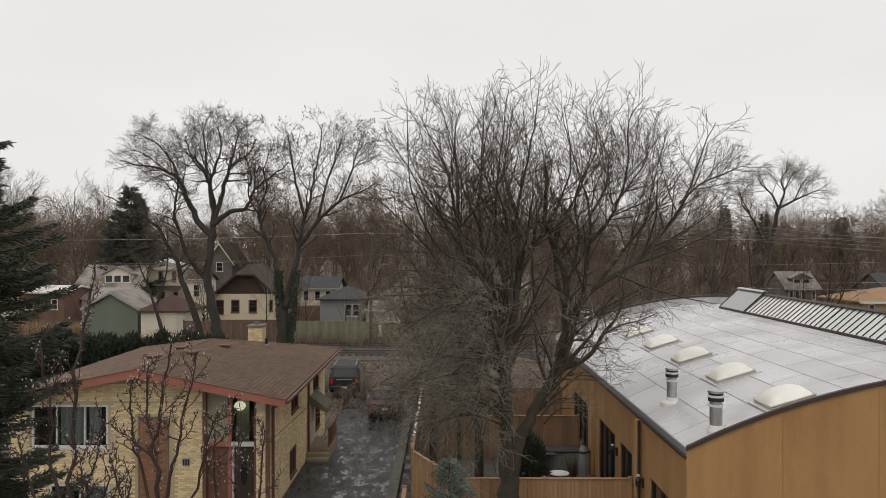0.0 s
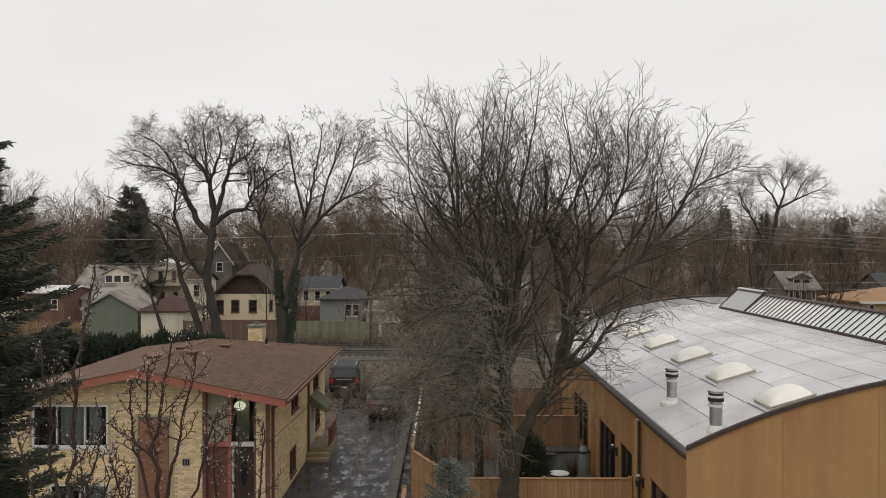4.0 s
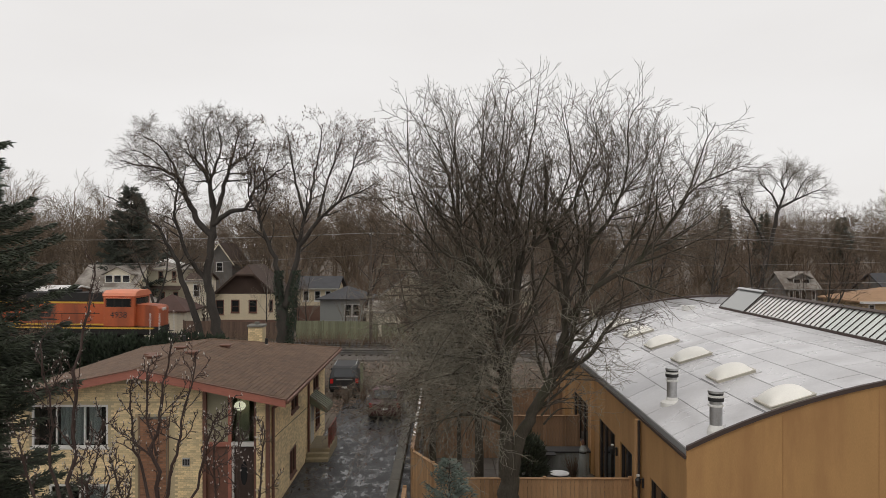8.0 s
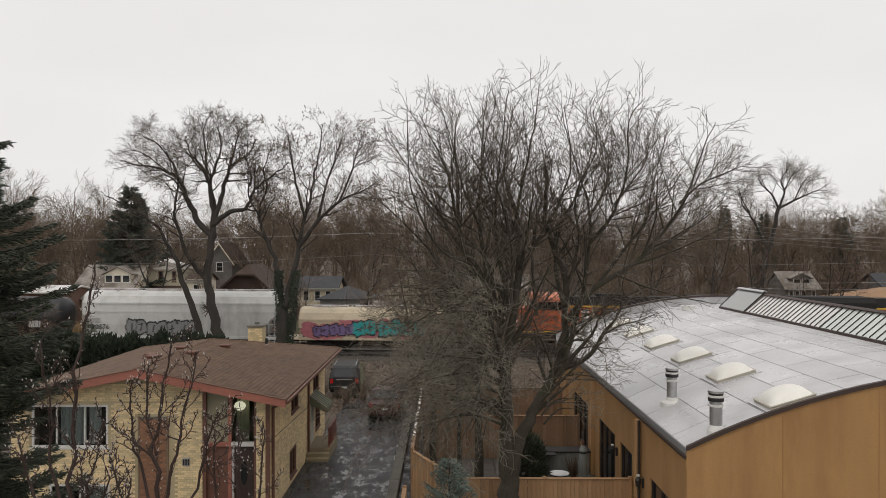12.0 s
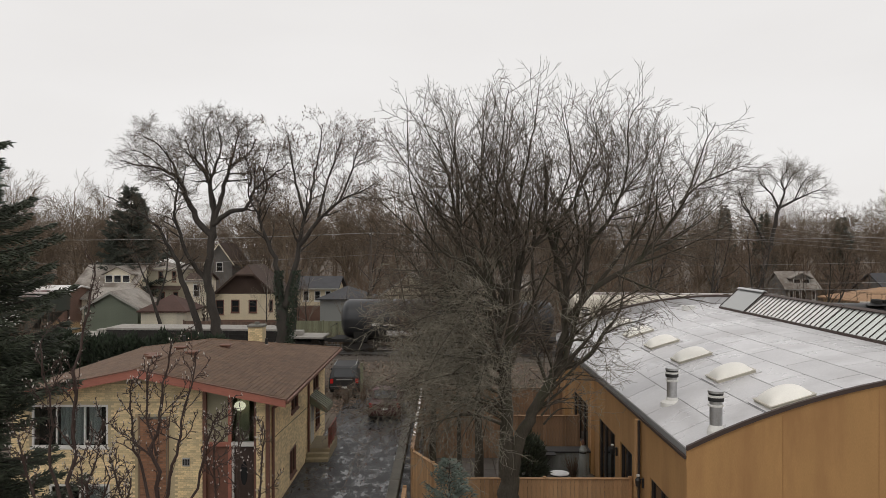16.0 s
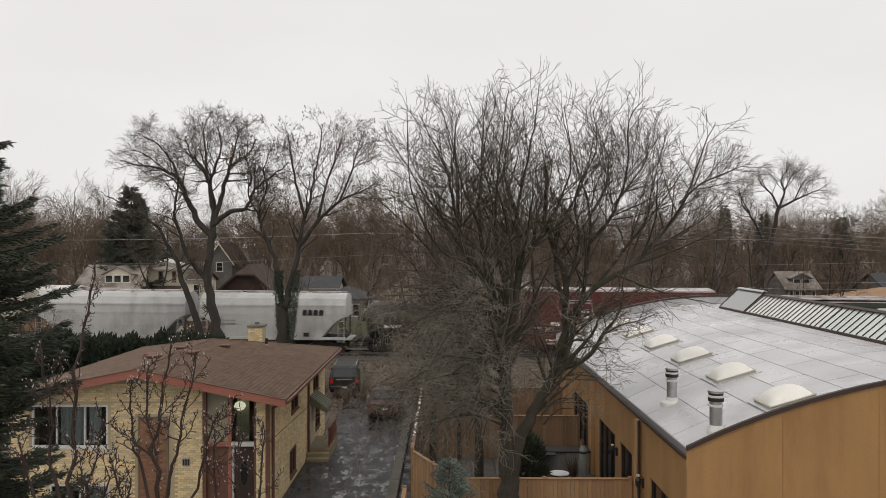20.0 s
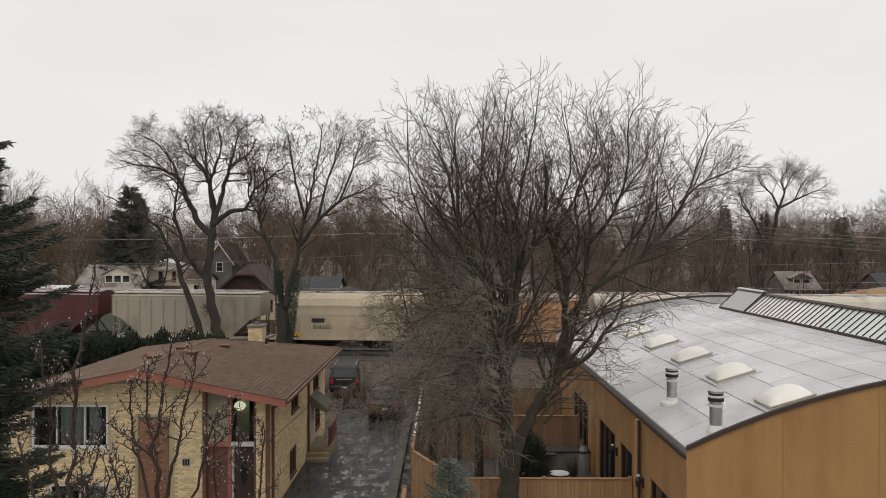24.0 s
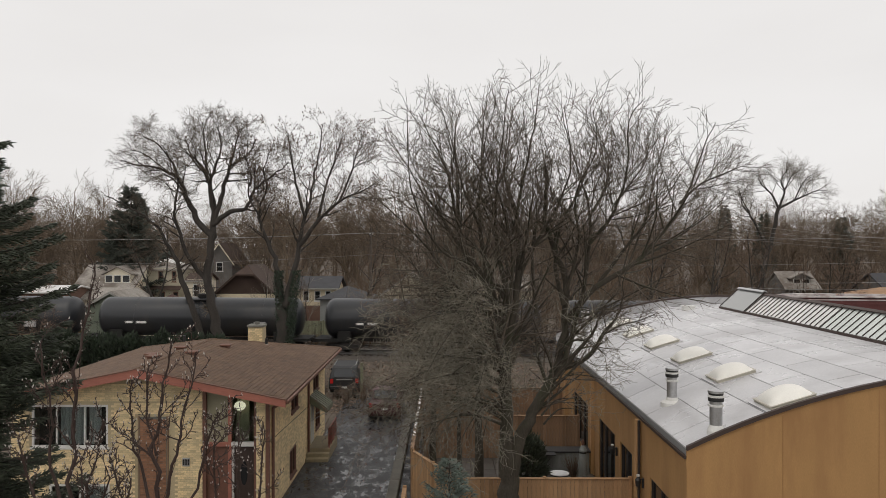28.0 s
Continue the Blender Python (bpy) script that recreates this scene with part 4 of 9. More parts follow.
def dome_light(x, y):
    t = thing("roof_skylight", "white acrylic dome skylight on a low metal kerb", "skylight", x, y, vault_z(x) - 0.16, "skylights on the vaulted roof")
    slope = math.degrees(math.atan2(VX - x, VR))
    t.matrix_basis = pose(x, y, vault_z(x), 0, -slope, 0)
    part("kerb_frame", boxed(-0.61, 0.61, -0.56, 0.56, -0.02, 0.085, bevel=0.02), M["dome_kerb"], t)
    part("flashing", boxed(-0.74, 0.74, -0.66, 0.66, -0.01, 0.022), M["membrane"], t)
    bm = bmesh.new()
    n = 10
    grid = [[bm.verts.new((-0.59 + 1.18 * i / n, -0.54 + 1.08 * j / n, 0.10 + 0.28 * ((1 - (2 * i / n - 1) ** 2) * (1 - (2 * j / n - 1) ** 2)) ** 0.55)) for j in range(n + 1)] for i in range(n + 1)]
    for i in range(n):
        for j in range(n):
            bm.faces.new((grid[i][j], grid[i + 1][j], grid[i + 1][j + 1], grid[i][j + 1]))
    part("dome", bm, M["dome"], t, "white acrylic dome", smooth=True)
    part("retainer", boxed(-0.63, 0.63, -0.58, 0.58, 0.085, 0.11, bevel=0.01), M["dome_kerb"], t)


for k in range(6):
    dome_light(8.96, 20.25 + 3.84 * k)


def flue(x, y, height, r, skirt=2.2):
    t = thing("flue_pipe", "galvanised metal flue pipe with a ringed cap", "flue", x, y, vault_z(x), "flues on the vaulted roof")
    part("pipe", rod((0, 0, -0.05), (0, 0, height), r, n=20), M["galv"], t, smooth=False)
    part("flashing", turned(bmesh.new(), [(r * skirt, -0.15), (r * skirt, 0.0), (r * 1.25, 0.07), (r * 1.05, 0.16)], 20), M["white_paint"], t)
    for z, rr, h, key in ((height - 0.16, r * 1.22, 0.05, "white_paint"), (height - 0.02, r * 1.25, 0.10, "dark_metal"), (height + 0.08, r * 1.3, 0.05, "white_paint"), (height + 0.14, r * 1.15, 0.05, "dark_metal"), (height + 0.19, r * 1.28, 0.06, "galv")):
        part("cap_ring", rod((0, 0, z), (0, 0, z + h), rr, n=20), M[key], t)


flue(6.97, 23.6, 0.80, 0.155)
flue(7.0, 19.85, 0.80, 0.16, 1.4)
flue(7.1, 39.0, 1.3, 0.15)
flue(6.8, 40.6, 1.0, 0.13)


# doors and windows of the side wall
def slider(y0, y1, z0, z1, n, label):
    w = window(hall, "x", B_X0 + 0.06, y0, y1, z0, z1, mullions=[y0 + (y1 - y0) * k / n for k in range(1, n)], out=-1, material=M["dark_frame"], frame_w=0.07, name="patio_door", sill=False)
    tagged(w, label)


M["stucco_line"] = plain("stucco_joint", (0.37, 0.20, 0.08), 0.9)
M["dark_frame"] = plain("dark_bronze_frame", (0.05, 0.04, 0.035), 0.5, 0.3)
M["ochre_trim"] = mat("ochre_painted_timber", (0.52, 0.31, 0.14), 0.75, vary=0.12, scale=2, stretch=(3, 3, 0.4))
for (y0, y1, z0, z1), n in zip(west_holes, (2, 2, 3, 3)):
    slider(y0, y1, z0, z1, n, "dark glazed door in a bronze frame")
for y in (24.2, 31.7, 38.5):
    part("pilaster", boxed(B_X0 - 0.14, B_X0 - 0.003, y - 0.12, y + 0.12, 0, 3.95), M["ochre_trim"], hall)
part("eave_board", boxed(B_X0 - 0.02, B_X0 - 0.003, B_Y0, B_Y1, 3.80, 3.975), M["stucco"], hall)
part("downspout", rod((B_X0 - 0.09, 23.95, 0.1), (B_X0 - 0.09, 23.95, 3.98), 0.045, n=8), M["dark_frame"], hall)
for y in (23.7, 27.35):
    l = thing("wall_lantern", "small black wall lantern by the patio door", "lamp", B_X0 - 0.06, y, 2.1, "lanterns on the ochre wall")
    part("back_plate", boxed(0.0, 0.058, -0.05, 0.05, -0.15, 0.15, bevel=0.01), M["dark_metal"], l)
    part("lantern_body", turned(bmesh.new(), [(0.04, -0.12), (0.075, -0.08), (0.09, 0.08), (0.10, 0.1), (0.02, 0.2)], 8, (-0.12, 0, 0)), M["dark_metal"], l)
    part("lantern_glass", rod((-0.12, 0, 0.205), (-0.12, 0, 0.26), 0.05), M["white_paint"], l)
    part("arm", rod((0.0, 0, 0.1), (-0.1, 0, 0.12), 0.015, n=6), M["dark_metal"], l)
# vertical joints of the end wall
for k in range(1, 8):
    x = B_X0 + 2.44 * k
    part("wall_joint", boxed(x - 0.012, x + 0.012, B_Y0 - 0.006, B_Y0 - 0.001, 0.0, vault_z(x) - 0.12), M["stucco_line"], hall)

# glazed monitor along the crown of the vault
monitor = thing("roof_monitor", "glazed ridge skylight along the crown of the roof", "skylight", VX, 0, VZ)


def monitor_run(y0, y1, pitch, height, half, key, label, gap=0.03):
    n = max(1, round((y1 - y0) / pitch))
    w = (y1 - y0) / n
    for s in (-1, 1):
        base_x, base_z = s * half, 0.09
        for k in range(n):
            a = y0 + w * k
            part("glazing_panel", prismed([(base_x, base_z), (0, height), (0, height - 0.03), (base_x - s * 0.04, base_z - 0.01)], "y", a + gap, a + w - gap), M[key], monitor)
        for k in range(n + 1):
            a = y0 + w * k
            part("glazing_bar", prismed([(base_x, base_z + 0.035), (0, height + 0.035), (0, height - 0.05), (base_x - s * 0.05, base_z - 0.05)], "y", a - 0.018, a + 0.018), M["dark_frame"], monitor)
        part("kerb_side", boxed(*sorted((base_x - s * 0.06, base_x + s * 0.06)), y0, y1, -0.16, base_z - 0.012), M["coping"], monitor)
    part("ridge_cap", prismed([(-0.12, height - 0.02), (0, height + 0.05), (0.12, height - 0.02), (0.12, height + 0.01), (0, height + 0.08), (-0.12, height + 0.01)], "y", y0, y1), M["galv"] if key == "sky_clear" else M["coping"], monitor, label)


M["sky_clear"] = glass_mat("grey_skylight_glass", (0.30, 0.31, 0.30), 0.08)
monitor_run(36.05, 39.2, 3.1, 0.99, 0.98, "sky_clear", "pale ridge cap", 0.02)
monitor_run(28.9, 36.0, 0.40, 0.86, 0.92, "sky_panel", "dark ridge cap")
monitor_run(19.7, 28.85, 0.41, 0.86, 0.92, "sky_green", "dark ridge cap")
for y, h, w in ((39.2, 0.99, 0.98), (36.05, 0.97, 0.97), (19.7, 0.86, 0.92)):
    part("end_glass", prismed([(-w, 0.08), (w, 0.08), (0, h - 0.04)], "y", y - 0.02, y + 0.02), M["sky_clear"], monitor)
hatch = thing("roof_hatch", "small white box vent near the parapet", "vent", 12.6, 39.8, vault_z(12.6))
part("hatch_box", boxed(-0.3, 0.3, -0.2, 0.2, -0.05, 0.16, bevel=0.02), M["white_paint"], hatch)
part("hatch_lid", boxed(-0.34, 0.34, -0.24, 0.24, 0.16, 0.21, bevel=0.01), M["white_paint"], hatch)
# ---------------------------------------------------------------- cedar fences of the yard
def board_fence(label, p, q, height, material, z0=0.0, board=0.14, cap=True, group="yard fences"):
    """A close-boarded fence from p to q: posts, two rails, boards, cap."""
    p, q = Vector((p[0], p[1], 0)), Vector((q[0], q[1], 0))
    length = (q - p).length
    ang = math.degrees(math.atan2(q.y - p.y, q.x - p.x))
    f = thing("board_fence", label, "fence", p.x, p.y, z0, group, ang)
    bays = max(1, round(length / 2.4))
    post = boxed(-0.055, 0.055, -0.055, 0.055, -0.1, height + 0.09, bevel=0.012)
    me = bpy.data.meshes.new("post")
    bmesh.ops.recalc_face_normals(post, faces=post.faces)
    post.to_mesh(me)
    post.free()
    for i in range(bays + 1):
        part("post", me, material, f, m=pose(length * i / bays, 0.0, 0))
    for z in (0.35, height - 0.25):
        part("rail", boxed(0.06, length - 0.06, 0.016, 0.055, z, z + 0.09), material, f)
    n = int(length / board)
    bw = length / n
    me = bpy.data.meshes.new("board")
    bm = boxed(0.005, bw - 0.005, -0.012, 0.012, 0.03, height)
    bmesh.ops.recalc_face_normals(bm, faces=bm.faces)
    bm.to_mesh(me)
    bm.free()
    for i in range(n):
        part("board", me, material, f, m=pose(bw * i, 0.004 if i % 2 else -0.004, 0))
    if cap:
        part("cap_rail", boxed(0.0, length, -0.07, 0.07, height, height + 0.035, bevel=0.008), material, f)
    return f


board_fence("new orange-brown cedar board fence round the yard", (0.45, 25.1), (6.05, 25.1), 1.8, M["cedar"])
board_fence("new orange-brown cedar board fence beside the path", (-1.2, 28.5), (0.35, 25.2), 1.8, M["cedar"])
board_fence("orange-brown cedar board fence across the yard", (-0.9, 34.0), (5.9, 34.0), 1.9, M["cedar_aged"])
board_fence("orange-brown cedar board fence at the back of the yard", (-0.9, 39.0), (5.9, 39.0), 2.2, M["cedar_aged"])
side_fence = board_fence("cedar board fence along the path with snow on its cap", (-1.25, 28.7), (-1.25, 42.0), 1.8, M["cedar_aged"])
for k in range(9):
    part("snow_cover", boxed(2.0 + 1.2 * k, 2.0 + 1.2 * k + 0.7 + 0.4 * (k % 2), -0.055, 0.05, 1.838, 1.862, bevel=0.008), M["snow"], side_fence)
board_fence("low cedar board fence near the young spruce", (-1.3, 21.0), (-1.3, 24.6), 1.65, M["cedar"])

# ---------------------------------------------------------------- things in the fenced yard
patio = thing("patio", "dark wet patio slab in the fenced yard", "patio", kind="structure")
for i in range(6):
    for j in range(9):
        part("paving_slab", cached("paving_slab", lambda: boxed(0, 0.97, 0, 0.97, -0.02, 0.045, bevel=0.01), M["slab"]), None, patio, m=pose(0.1 + i, 25.3 + j * 0.985, 0))
M["umbrella_cloth"] = mat("grey_umbrella_cover", (0.24, 0.25, 0.235), 0.8, vary=0.25, stretch=(4, 4, 0.5))
t = thing("patio_umbrella", "closed patio umbrella in a grey cover", "umbrella", 4.95, 27.6, 0.045)
part("base", turned(bmesh.new(), [(0.28, 0), (0.28, 0.06), (0.12, 0.1), (0.05, 0.22)], 16), M["dark_metal"], t)
part("pole", rod((0, 0, 0.1), (0, 0, 2.35), 0.025, n=8), M["brown_wood"], t)
part("cover", turned(bmesh.new(), [(0.10, 0.55), (0.17, 0.75), (0.15, 1.2), (0.17, 1.6), (0.12, 1.95), (0.15, 2.05), (0.06, 2.2)], 12), M["umbrella_cloth"], t)
part("strap", rod((0, 0, 1.93), (0, 0, 1.99), 0.135, n=12), M["dark_metal"], t)
part("finial", turned(bmesh.new(), [(0.02, 2.2), (0.06, 2.28), (0.05, 2.36), (0.02, 2.42)], 10), M["brown_wood"], t)
t = thing("round_table", "small round garden table with snow on top", "table", 4.33, 29.1, 0.045)
part("tabletop", rod((0, 0, 0.72), (0, 0, 0.75), 0.38, n=24), M["dark_metal"], t)
part("snow_cover", turned(bmesh.new(), [(0.37, 0.752), (0.37, 0.78), (0.25, 0.81), (0.05, 0.82)], 24), M["snow"], t, "thin cover of snow")
for k in range(3):
    a = k * 2.094
    part("leg", rod((0.08 * math.cos(a), 0.08 * math.sin(a), 0.72), (0.3 * math.cos(a), 0.3 * math.sin(a), 0), 0.016, n=6), M["dark_metal"], t)
t = thing("storage_bench", "dark grey storage bench with a flat lid", "bench", 5.0, 32.0, 0.045)
part("bench_box", boxed(-0.95, 0.95, -0.35, 0.35, 0, 0.85, bevel=0.02), M["umbrella_cloth"], t)
part("lid", boxed(-1.02, 1.02, -0.4, 0.4, 0.852, 0.93, bevel=0.02), M["dark_metal"], t)
t = thing("kettle_grill", "kettle grill with a snow-covered lid", "grill", 3.75, 31.4, 0.045)
part("bowl", turned(bmesh.new(), [(0.06, 0.6), (0.26, 0.68), (0.34, 0.88), (0.34, 0.95)], 18), M["dark_metal"], t)
part("lid", turned(bmesh.new(), [(0.345, 0.952), (0.33, 1.1), (0.2, 1.24), (0.04, 1.28)], 18), M["dark_metal"], t)
part("snow_cover", turned(bmesh.new(), [(0.3, 1.17), (0.31, 1.22), (0.2, 1.31), (0.04, 1.35)], 18), M["snow"], t, "cap of snow")
for k in range(3):
    a = k * 2.094 + 0.4
    part("leg", rod((0.2 * math.cos(a), 0.2 * math.sin(a), 0.7), (0.33 * math.cos(a), 0.33 * math.sin(a), 0), 0.014, n=6), M["galv"], t)
part("side_shelf", boxed(0.34, 0.75, -0.2, 0.2, 0.86, 0.89), M["dark_metal"], t)
t = thing("garden_chair", "dark metal garden chair beside the table", "chair", 3.5, 28.6, 0.045)
part("seat", boxed(-0.24, 0.24, -0.24, 0.24, 0.42, 0.46, bevel=0.01), M["dark_metal"], t)
part("backrest", boxed(-0.24, 0.24, 0.2, 0.24, 0.46, 0.95, bevel=0.01), M["dark_metal"], t)
for x in (-0.21, 0.21):
    for yy in (-0.21, 0.21):
        part("leg", rod((x, yy, 0), (x, yy, 0.43), 0.015, n=6), M["dark_metal"], t)
for x, y, s in ((-5.9, 45.8, 1.1), (-5.0, 46.6, 1.3), (-4.2, 46.9, 1.0), (-2.0, 47.5, 1.4), (-0.5, 46.8, 1.5), (2.9, 31.0, 1.0), (5.2, 31.2, 0.8), (1.9, 27.2, 0.9), (0.7, 27.4, 0.8)):
    rng = np.random.default_rng(int(abs(x) * 10))
    t = thing("garden_shrub", "low brown winter shrub with bare stems", "shrub", x, y, ground_z(x, y) - 0.01, "winter shrubs")
    lines = []
    for k in range(70):
        a, r = rng.uniform(0, 6.28), rng.uniform(0.2, 0.7) * s
        lines.append(([(0.05 * np.cos(a), 0.05 * np.sin(a), -0.02), (0.5 * r * np.cos(a), 0.5 * r * np.sin(a), 0.6 * s), (r * np.cos(a), r * np.sin(a), rng.uniform(0.7, 1.2) * s)], [0.012, 0.008, 0.004]))
    tagged(tubes("shrub_stem", lines, 3, M["twig_red"], t), kind="stuff")


# ---------------------------------------------------------------- parked vehicles
def vehicle(name, label, x, y, z, rz, paint, suv):
    """A car whose rear faces -y in its own space."""
    t = thing(name, label, "car", x, y, z, rz=rz)
    L, W = (4.7, 1.86) if suv else (4.6, 1.80)
    H, belt, sill = (1.72, 1.05, 0.34) if suv else (1.45, 0.95, 0.24)
    if suv:
        side = [(-L / 2, 0.55), (-L / 2 + 0.02, belt), (-L / 2 + 0.3, H - 0.08), (-L / 2 + 0.6, H), (0.55, H), (1.25, belt + 0.08), (2.15, belt - 0.1), (L / 2, 0.75), (L / 2, 0.42), (L / 2 - 0.1, sill), (-L / 2 + 0.1, sill)]
    else:
        side = [(-L / 2, 0.5), (-L / 2 + 0.03, 0.92), (-L / 2 + 0.75, belt + 0.04), (-L / 2 + 1.45, H - 0.03), (-L / 2 + 1.9, H), (0.35, H - 0.02), (1.1, belt), (2.1, 0.8), (L / 2, 0.62), (L / 2, 0.4), (L / 2 - 0.1, sill), (-L / 2 + 0.1, sill)]
    bm = bmesh.new()
    rings = []
    for w, squeeze in ((-1, 0.9), (-0.94, 1.0), (0.94, 1.0), (1, 0.9)):
        ring = []
        for u, v in side:
            tuck = 0.82 if v > belt + 0.02 else 1.0
            ring.append(bm.verts.new((w * W / 2 * tuck, u * (0.985 if abs(w) == 1 else 1), v if abs(w) < 1 else sill + (v - sill) * 0.97)))
        rings.append(ring)
    n = len(side)
    for p, q in zip(rings, rings[1:]):
        for i in range(n):
            bm.faces.new((p[i], p[(i + 1) % n], q[(i + 1) % n], q[i]))
    bm.faces.new(rings[0][::-1])
    bm.faces.new(rings[-1])
    body = part("body", bm, paint, t)
    hw = W / 2
    if suv:
        part("rear_window", prismed([(-L / 2 + 0.035, belt + 0.06), (-L / 2 + 0.265, H - 0.14), (-L / 2 + 0.245, H - 0.13), (-L / 2 + 0.015, belt + 0.07)], "x", -hw * 0.68, hw * 0.68), M["pane"], t)
        for s in (-1, 1):
            part("roof_rail", boxed(s * 0.66 - 0.02, s * 0.66 + 0.02, -1.6, 0.4, H + 0.02, H + 0.06, bevel=0.01), M["galv"], t)
            part("side_window", prismed([(-1.75, belt + 0.08), (0.85, belt + 0.08), (0.45, H - 0.12), (-1.6, H - 0.12)], "x", *sorted((s * hw * 0.835, s * hw * 0.845))), M["pane"], t)
        part("trim_bar", boxed(-0.5, 0.5, -L / 2 - 0.02, -L / 2 + 0.005, belt - 0.12, belt - 0.05), M["galv"], t)
    else:
        part("rear_window", prismed([(-L / 2 + 0.82, belt + 0.09), (-L / 2 + 1.40, H - 0.07), (-L / 2 + 1.38, H - 0.05), (-L / 2 + 0.80, belt + 0.11)], "x", -hw * 0.7, hw * 0.7), M["pane"], t)
        for s in (-1, 1):
            part("side_window", prismed([(-1.2, belt + 0.06), (0.8, belt + 0.06), (0.25, H - 0.09), (-0.75, H - 0.09)], "x", *sorted((s * hw * 0.835, s * hw * 0.845))), M["pane"], t)
    for s in (-1, 1):
        part("tail_light", boxed(*sorted((s * hw * 0.72, s * hw * 0.93)), -L / 2 - 0.015, -L / 2 + 0.03, 0.72, 0.95 if not suv else 1.0, bevel=0.01), M["tail_red"], t)
        part("mirror", boxed(*sorted((s * (hw - 0.02), s * (hw + 0.18))), 0.75, 0.9, belt, belt + 0.14, bevel=0.02), paint, t)
    part("bumper", boxed(-hw * 0.95, hw * 0.95, -L / 2 - 0.07, -L / 2 + 0.05, 0.36, 0.56, bevel=0.03), M["dark_metal"] if suv else paint, t)
    part("number_plate", boxed(-0.16, 0.16, -L / 2 - 0.085, -L / 2 - 0.071, 0.6 if not suv else 0.42, 0.72 if not suv else 0.54), M["white_paint"], t, "plain pale plate with one grey bar")
    for s in (-1, 1):
        for u in (-1.4, 1.4):
            w = part("wheel", rod((s * hw * 0.78, u, 0.33), (s * hw * 0.985, u, 0.33), 0.33, n=20), M["tyre"], t)
            part("rim", rod((s * hw * 0.9, u, 0.33), (s * (hw * 0.985 + 0.012), u, 0.33), 0.2, n=14), M["galv"], w)
    return t


M["tail_red"] = plain("red_lens", (0.42, 0.02, 0.02), 0.2)
M["tyre"] = plain("tyre_rubber", (0.02, 0.02, 0.02), 0.85)
M["suv_paint"] = plain("dark_suv_paint", (0.012, 0.012, 0.013), 0.55)
M["red_paint"] = plain("dark_red_car_paint", (0.055, 0.009, 0.009), 0.4)
vehicle("suv", "dark sport utility car parked at the driveway's end", -6.35, 49.6, ground_z(-6.35, 49.4), 3, M["suv_paint"], True)
vehicle("parked_car", "dark red car parked on the wet driveway", -3.35, 43.6, 0.02, 2, M["red_paint"], False)
t = thing("gate_post", "weathered wooden post at the driveway's end", "post", -5.2, 47.8, ground_z(-5.2, 47.8) - 0.03)
part("post", boxed(-0.09, 0.09, -0.09, 0.09, 0, 2.1, bevel=0.015), M["cedar_old"], t)
part("post_cap", boxed(-0.11, 0.11, -0.11, 0.11, 2.1, 2.15, bevel=0.01), M["cedar_old"], t)

# fallen leaves round the driveway's end and along the bank
rng = np.random.default_rng(8)
n = 9000
x = rng.uniform(-9, 7, n)
y = 42.5 + rng.gamma(2.0, 3.2, n)
keep = (y < 58) & ~((x > -6.0) & (x < -2.2) & (y < 46.0) & (rng.random(n) > 0.12))
x, y = x[keep], y[keep]
P = np.stack([x, y, [ground_z(a, b) + 0.03 for a, b in zip(x, y)]], 1)
tagged(flakes("fallen_leaves", P, np.tile((0, 0, 1.0), (len(P), 1)), rng.uniform(0.05, 0.10, len(P)), M["litter"], rng=rng), "scattered fallen leaves on the wet ground", "leaves", kind="stuff")
n = 500
P = np.stack([rng.uniform(-6, -2.2, n), rng.uniform(28, 46, n), np.full(n, 0.045)], 1)
tagged(flakes("wet_leaves", P, np.tile((0, 0, 1.0), (n, 1)), rng.uniform(0.03, 0.06, n), M["dead_leaf"], rng=rng), "few wet leaves on the driveway", "leaves", kind="stuff")
# ---------------------------------------------------------------- railway and freight train
T_ANGLE = -1.2
T_POINT = Vector((-17.143, 60.0, 0))
T_WAY = Vector((math.cos(radians(T_ANGLE)), math.sin(radians(T_ANGLE)), 0))
T_SIDE = Vector((T_WAY.y, -T_WAY.x, 0))
RAIL_Z = 1.36
TILT = 0.35
GRADE = math.tan(radians(TILT))
SPEED = 17.05
M["orange"] = mat("locomotive_orange", (0.52, 0.120, 0.040), 0.55, vary=0.2, scale=0.6, fine=12, bump=0.04, stain=(0.27, 0.075, 0.035), stain_at=0.54, stretch=(2.2, 1, 0.3))
M["cab_orange"] = mat("cab_roof_orange", (0.72, 0.25, 0.14), 0.45, vary=0.08, bump=0.02)
M["loco_black"] = mat("locomotive_black", (0.014, 0.013, 0.012), 0.85, vary=0.25, bump=0.02)
M["loco_yellow"] = mat("stripe_yellow", (0.70, 0.42, 0.05), 0.5, vary=0.12, bump=0.02)
M["underframe"] = mat("underframe_grime", (0.030, 0.027, 0.025), 0.85, vary=0.4, scale=2, bump=0.2)
M["wheel"] = mat("wheel_steel", (0.10, 0.085, 0.075), 0.6, 0.6, vary=0.3)
M["handrail"] = plain("white_handrail", (0.75, 0.74, 0.70), 0.5)
M["decal_white"] = plain("white_lettering", (0.78, 0.77, 0.74), 0.6)
M["decal_black"] = plain("black_lettering", (0.03, 0.03, 0.03), 0.6)
M["graffiti_pink"] = mat("graffiti_pink", (0.48, 0.16, 0.19), 0.6, vary=0.25, scale=3)
M["graffiti_teal"] = mat("graffiti_teal", (0.03, 0.36, 0.36), 0.6, vary=0.25, scale=3)
M["graffiti_violet"] = mat("graffiti_violet", (0.20, 0.14, 0.30), 0.6, vary=0.25, scale=3)
M["graffiti_grey"] = mat("faded_grey_spray", (0.25, 0.25, 0.25), 0.6, vary=0.3, scale=4)
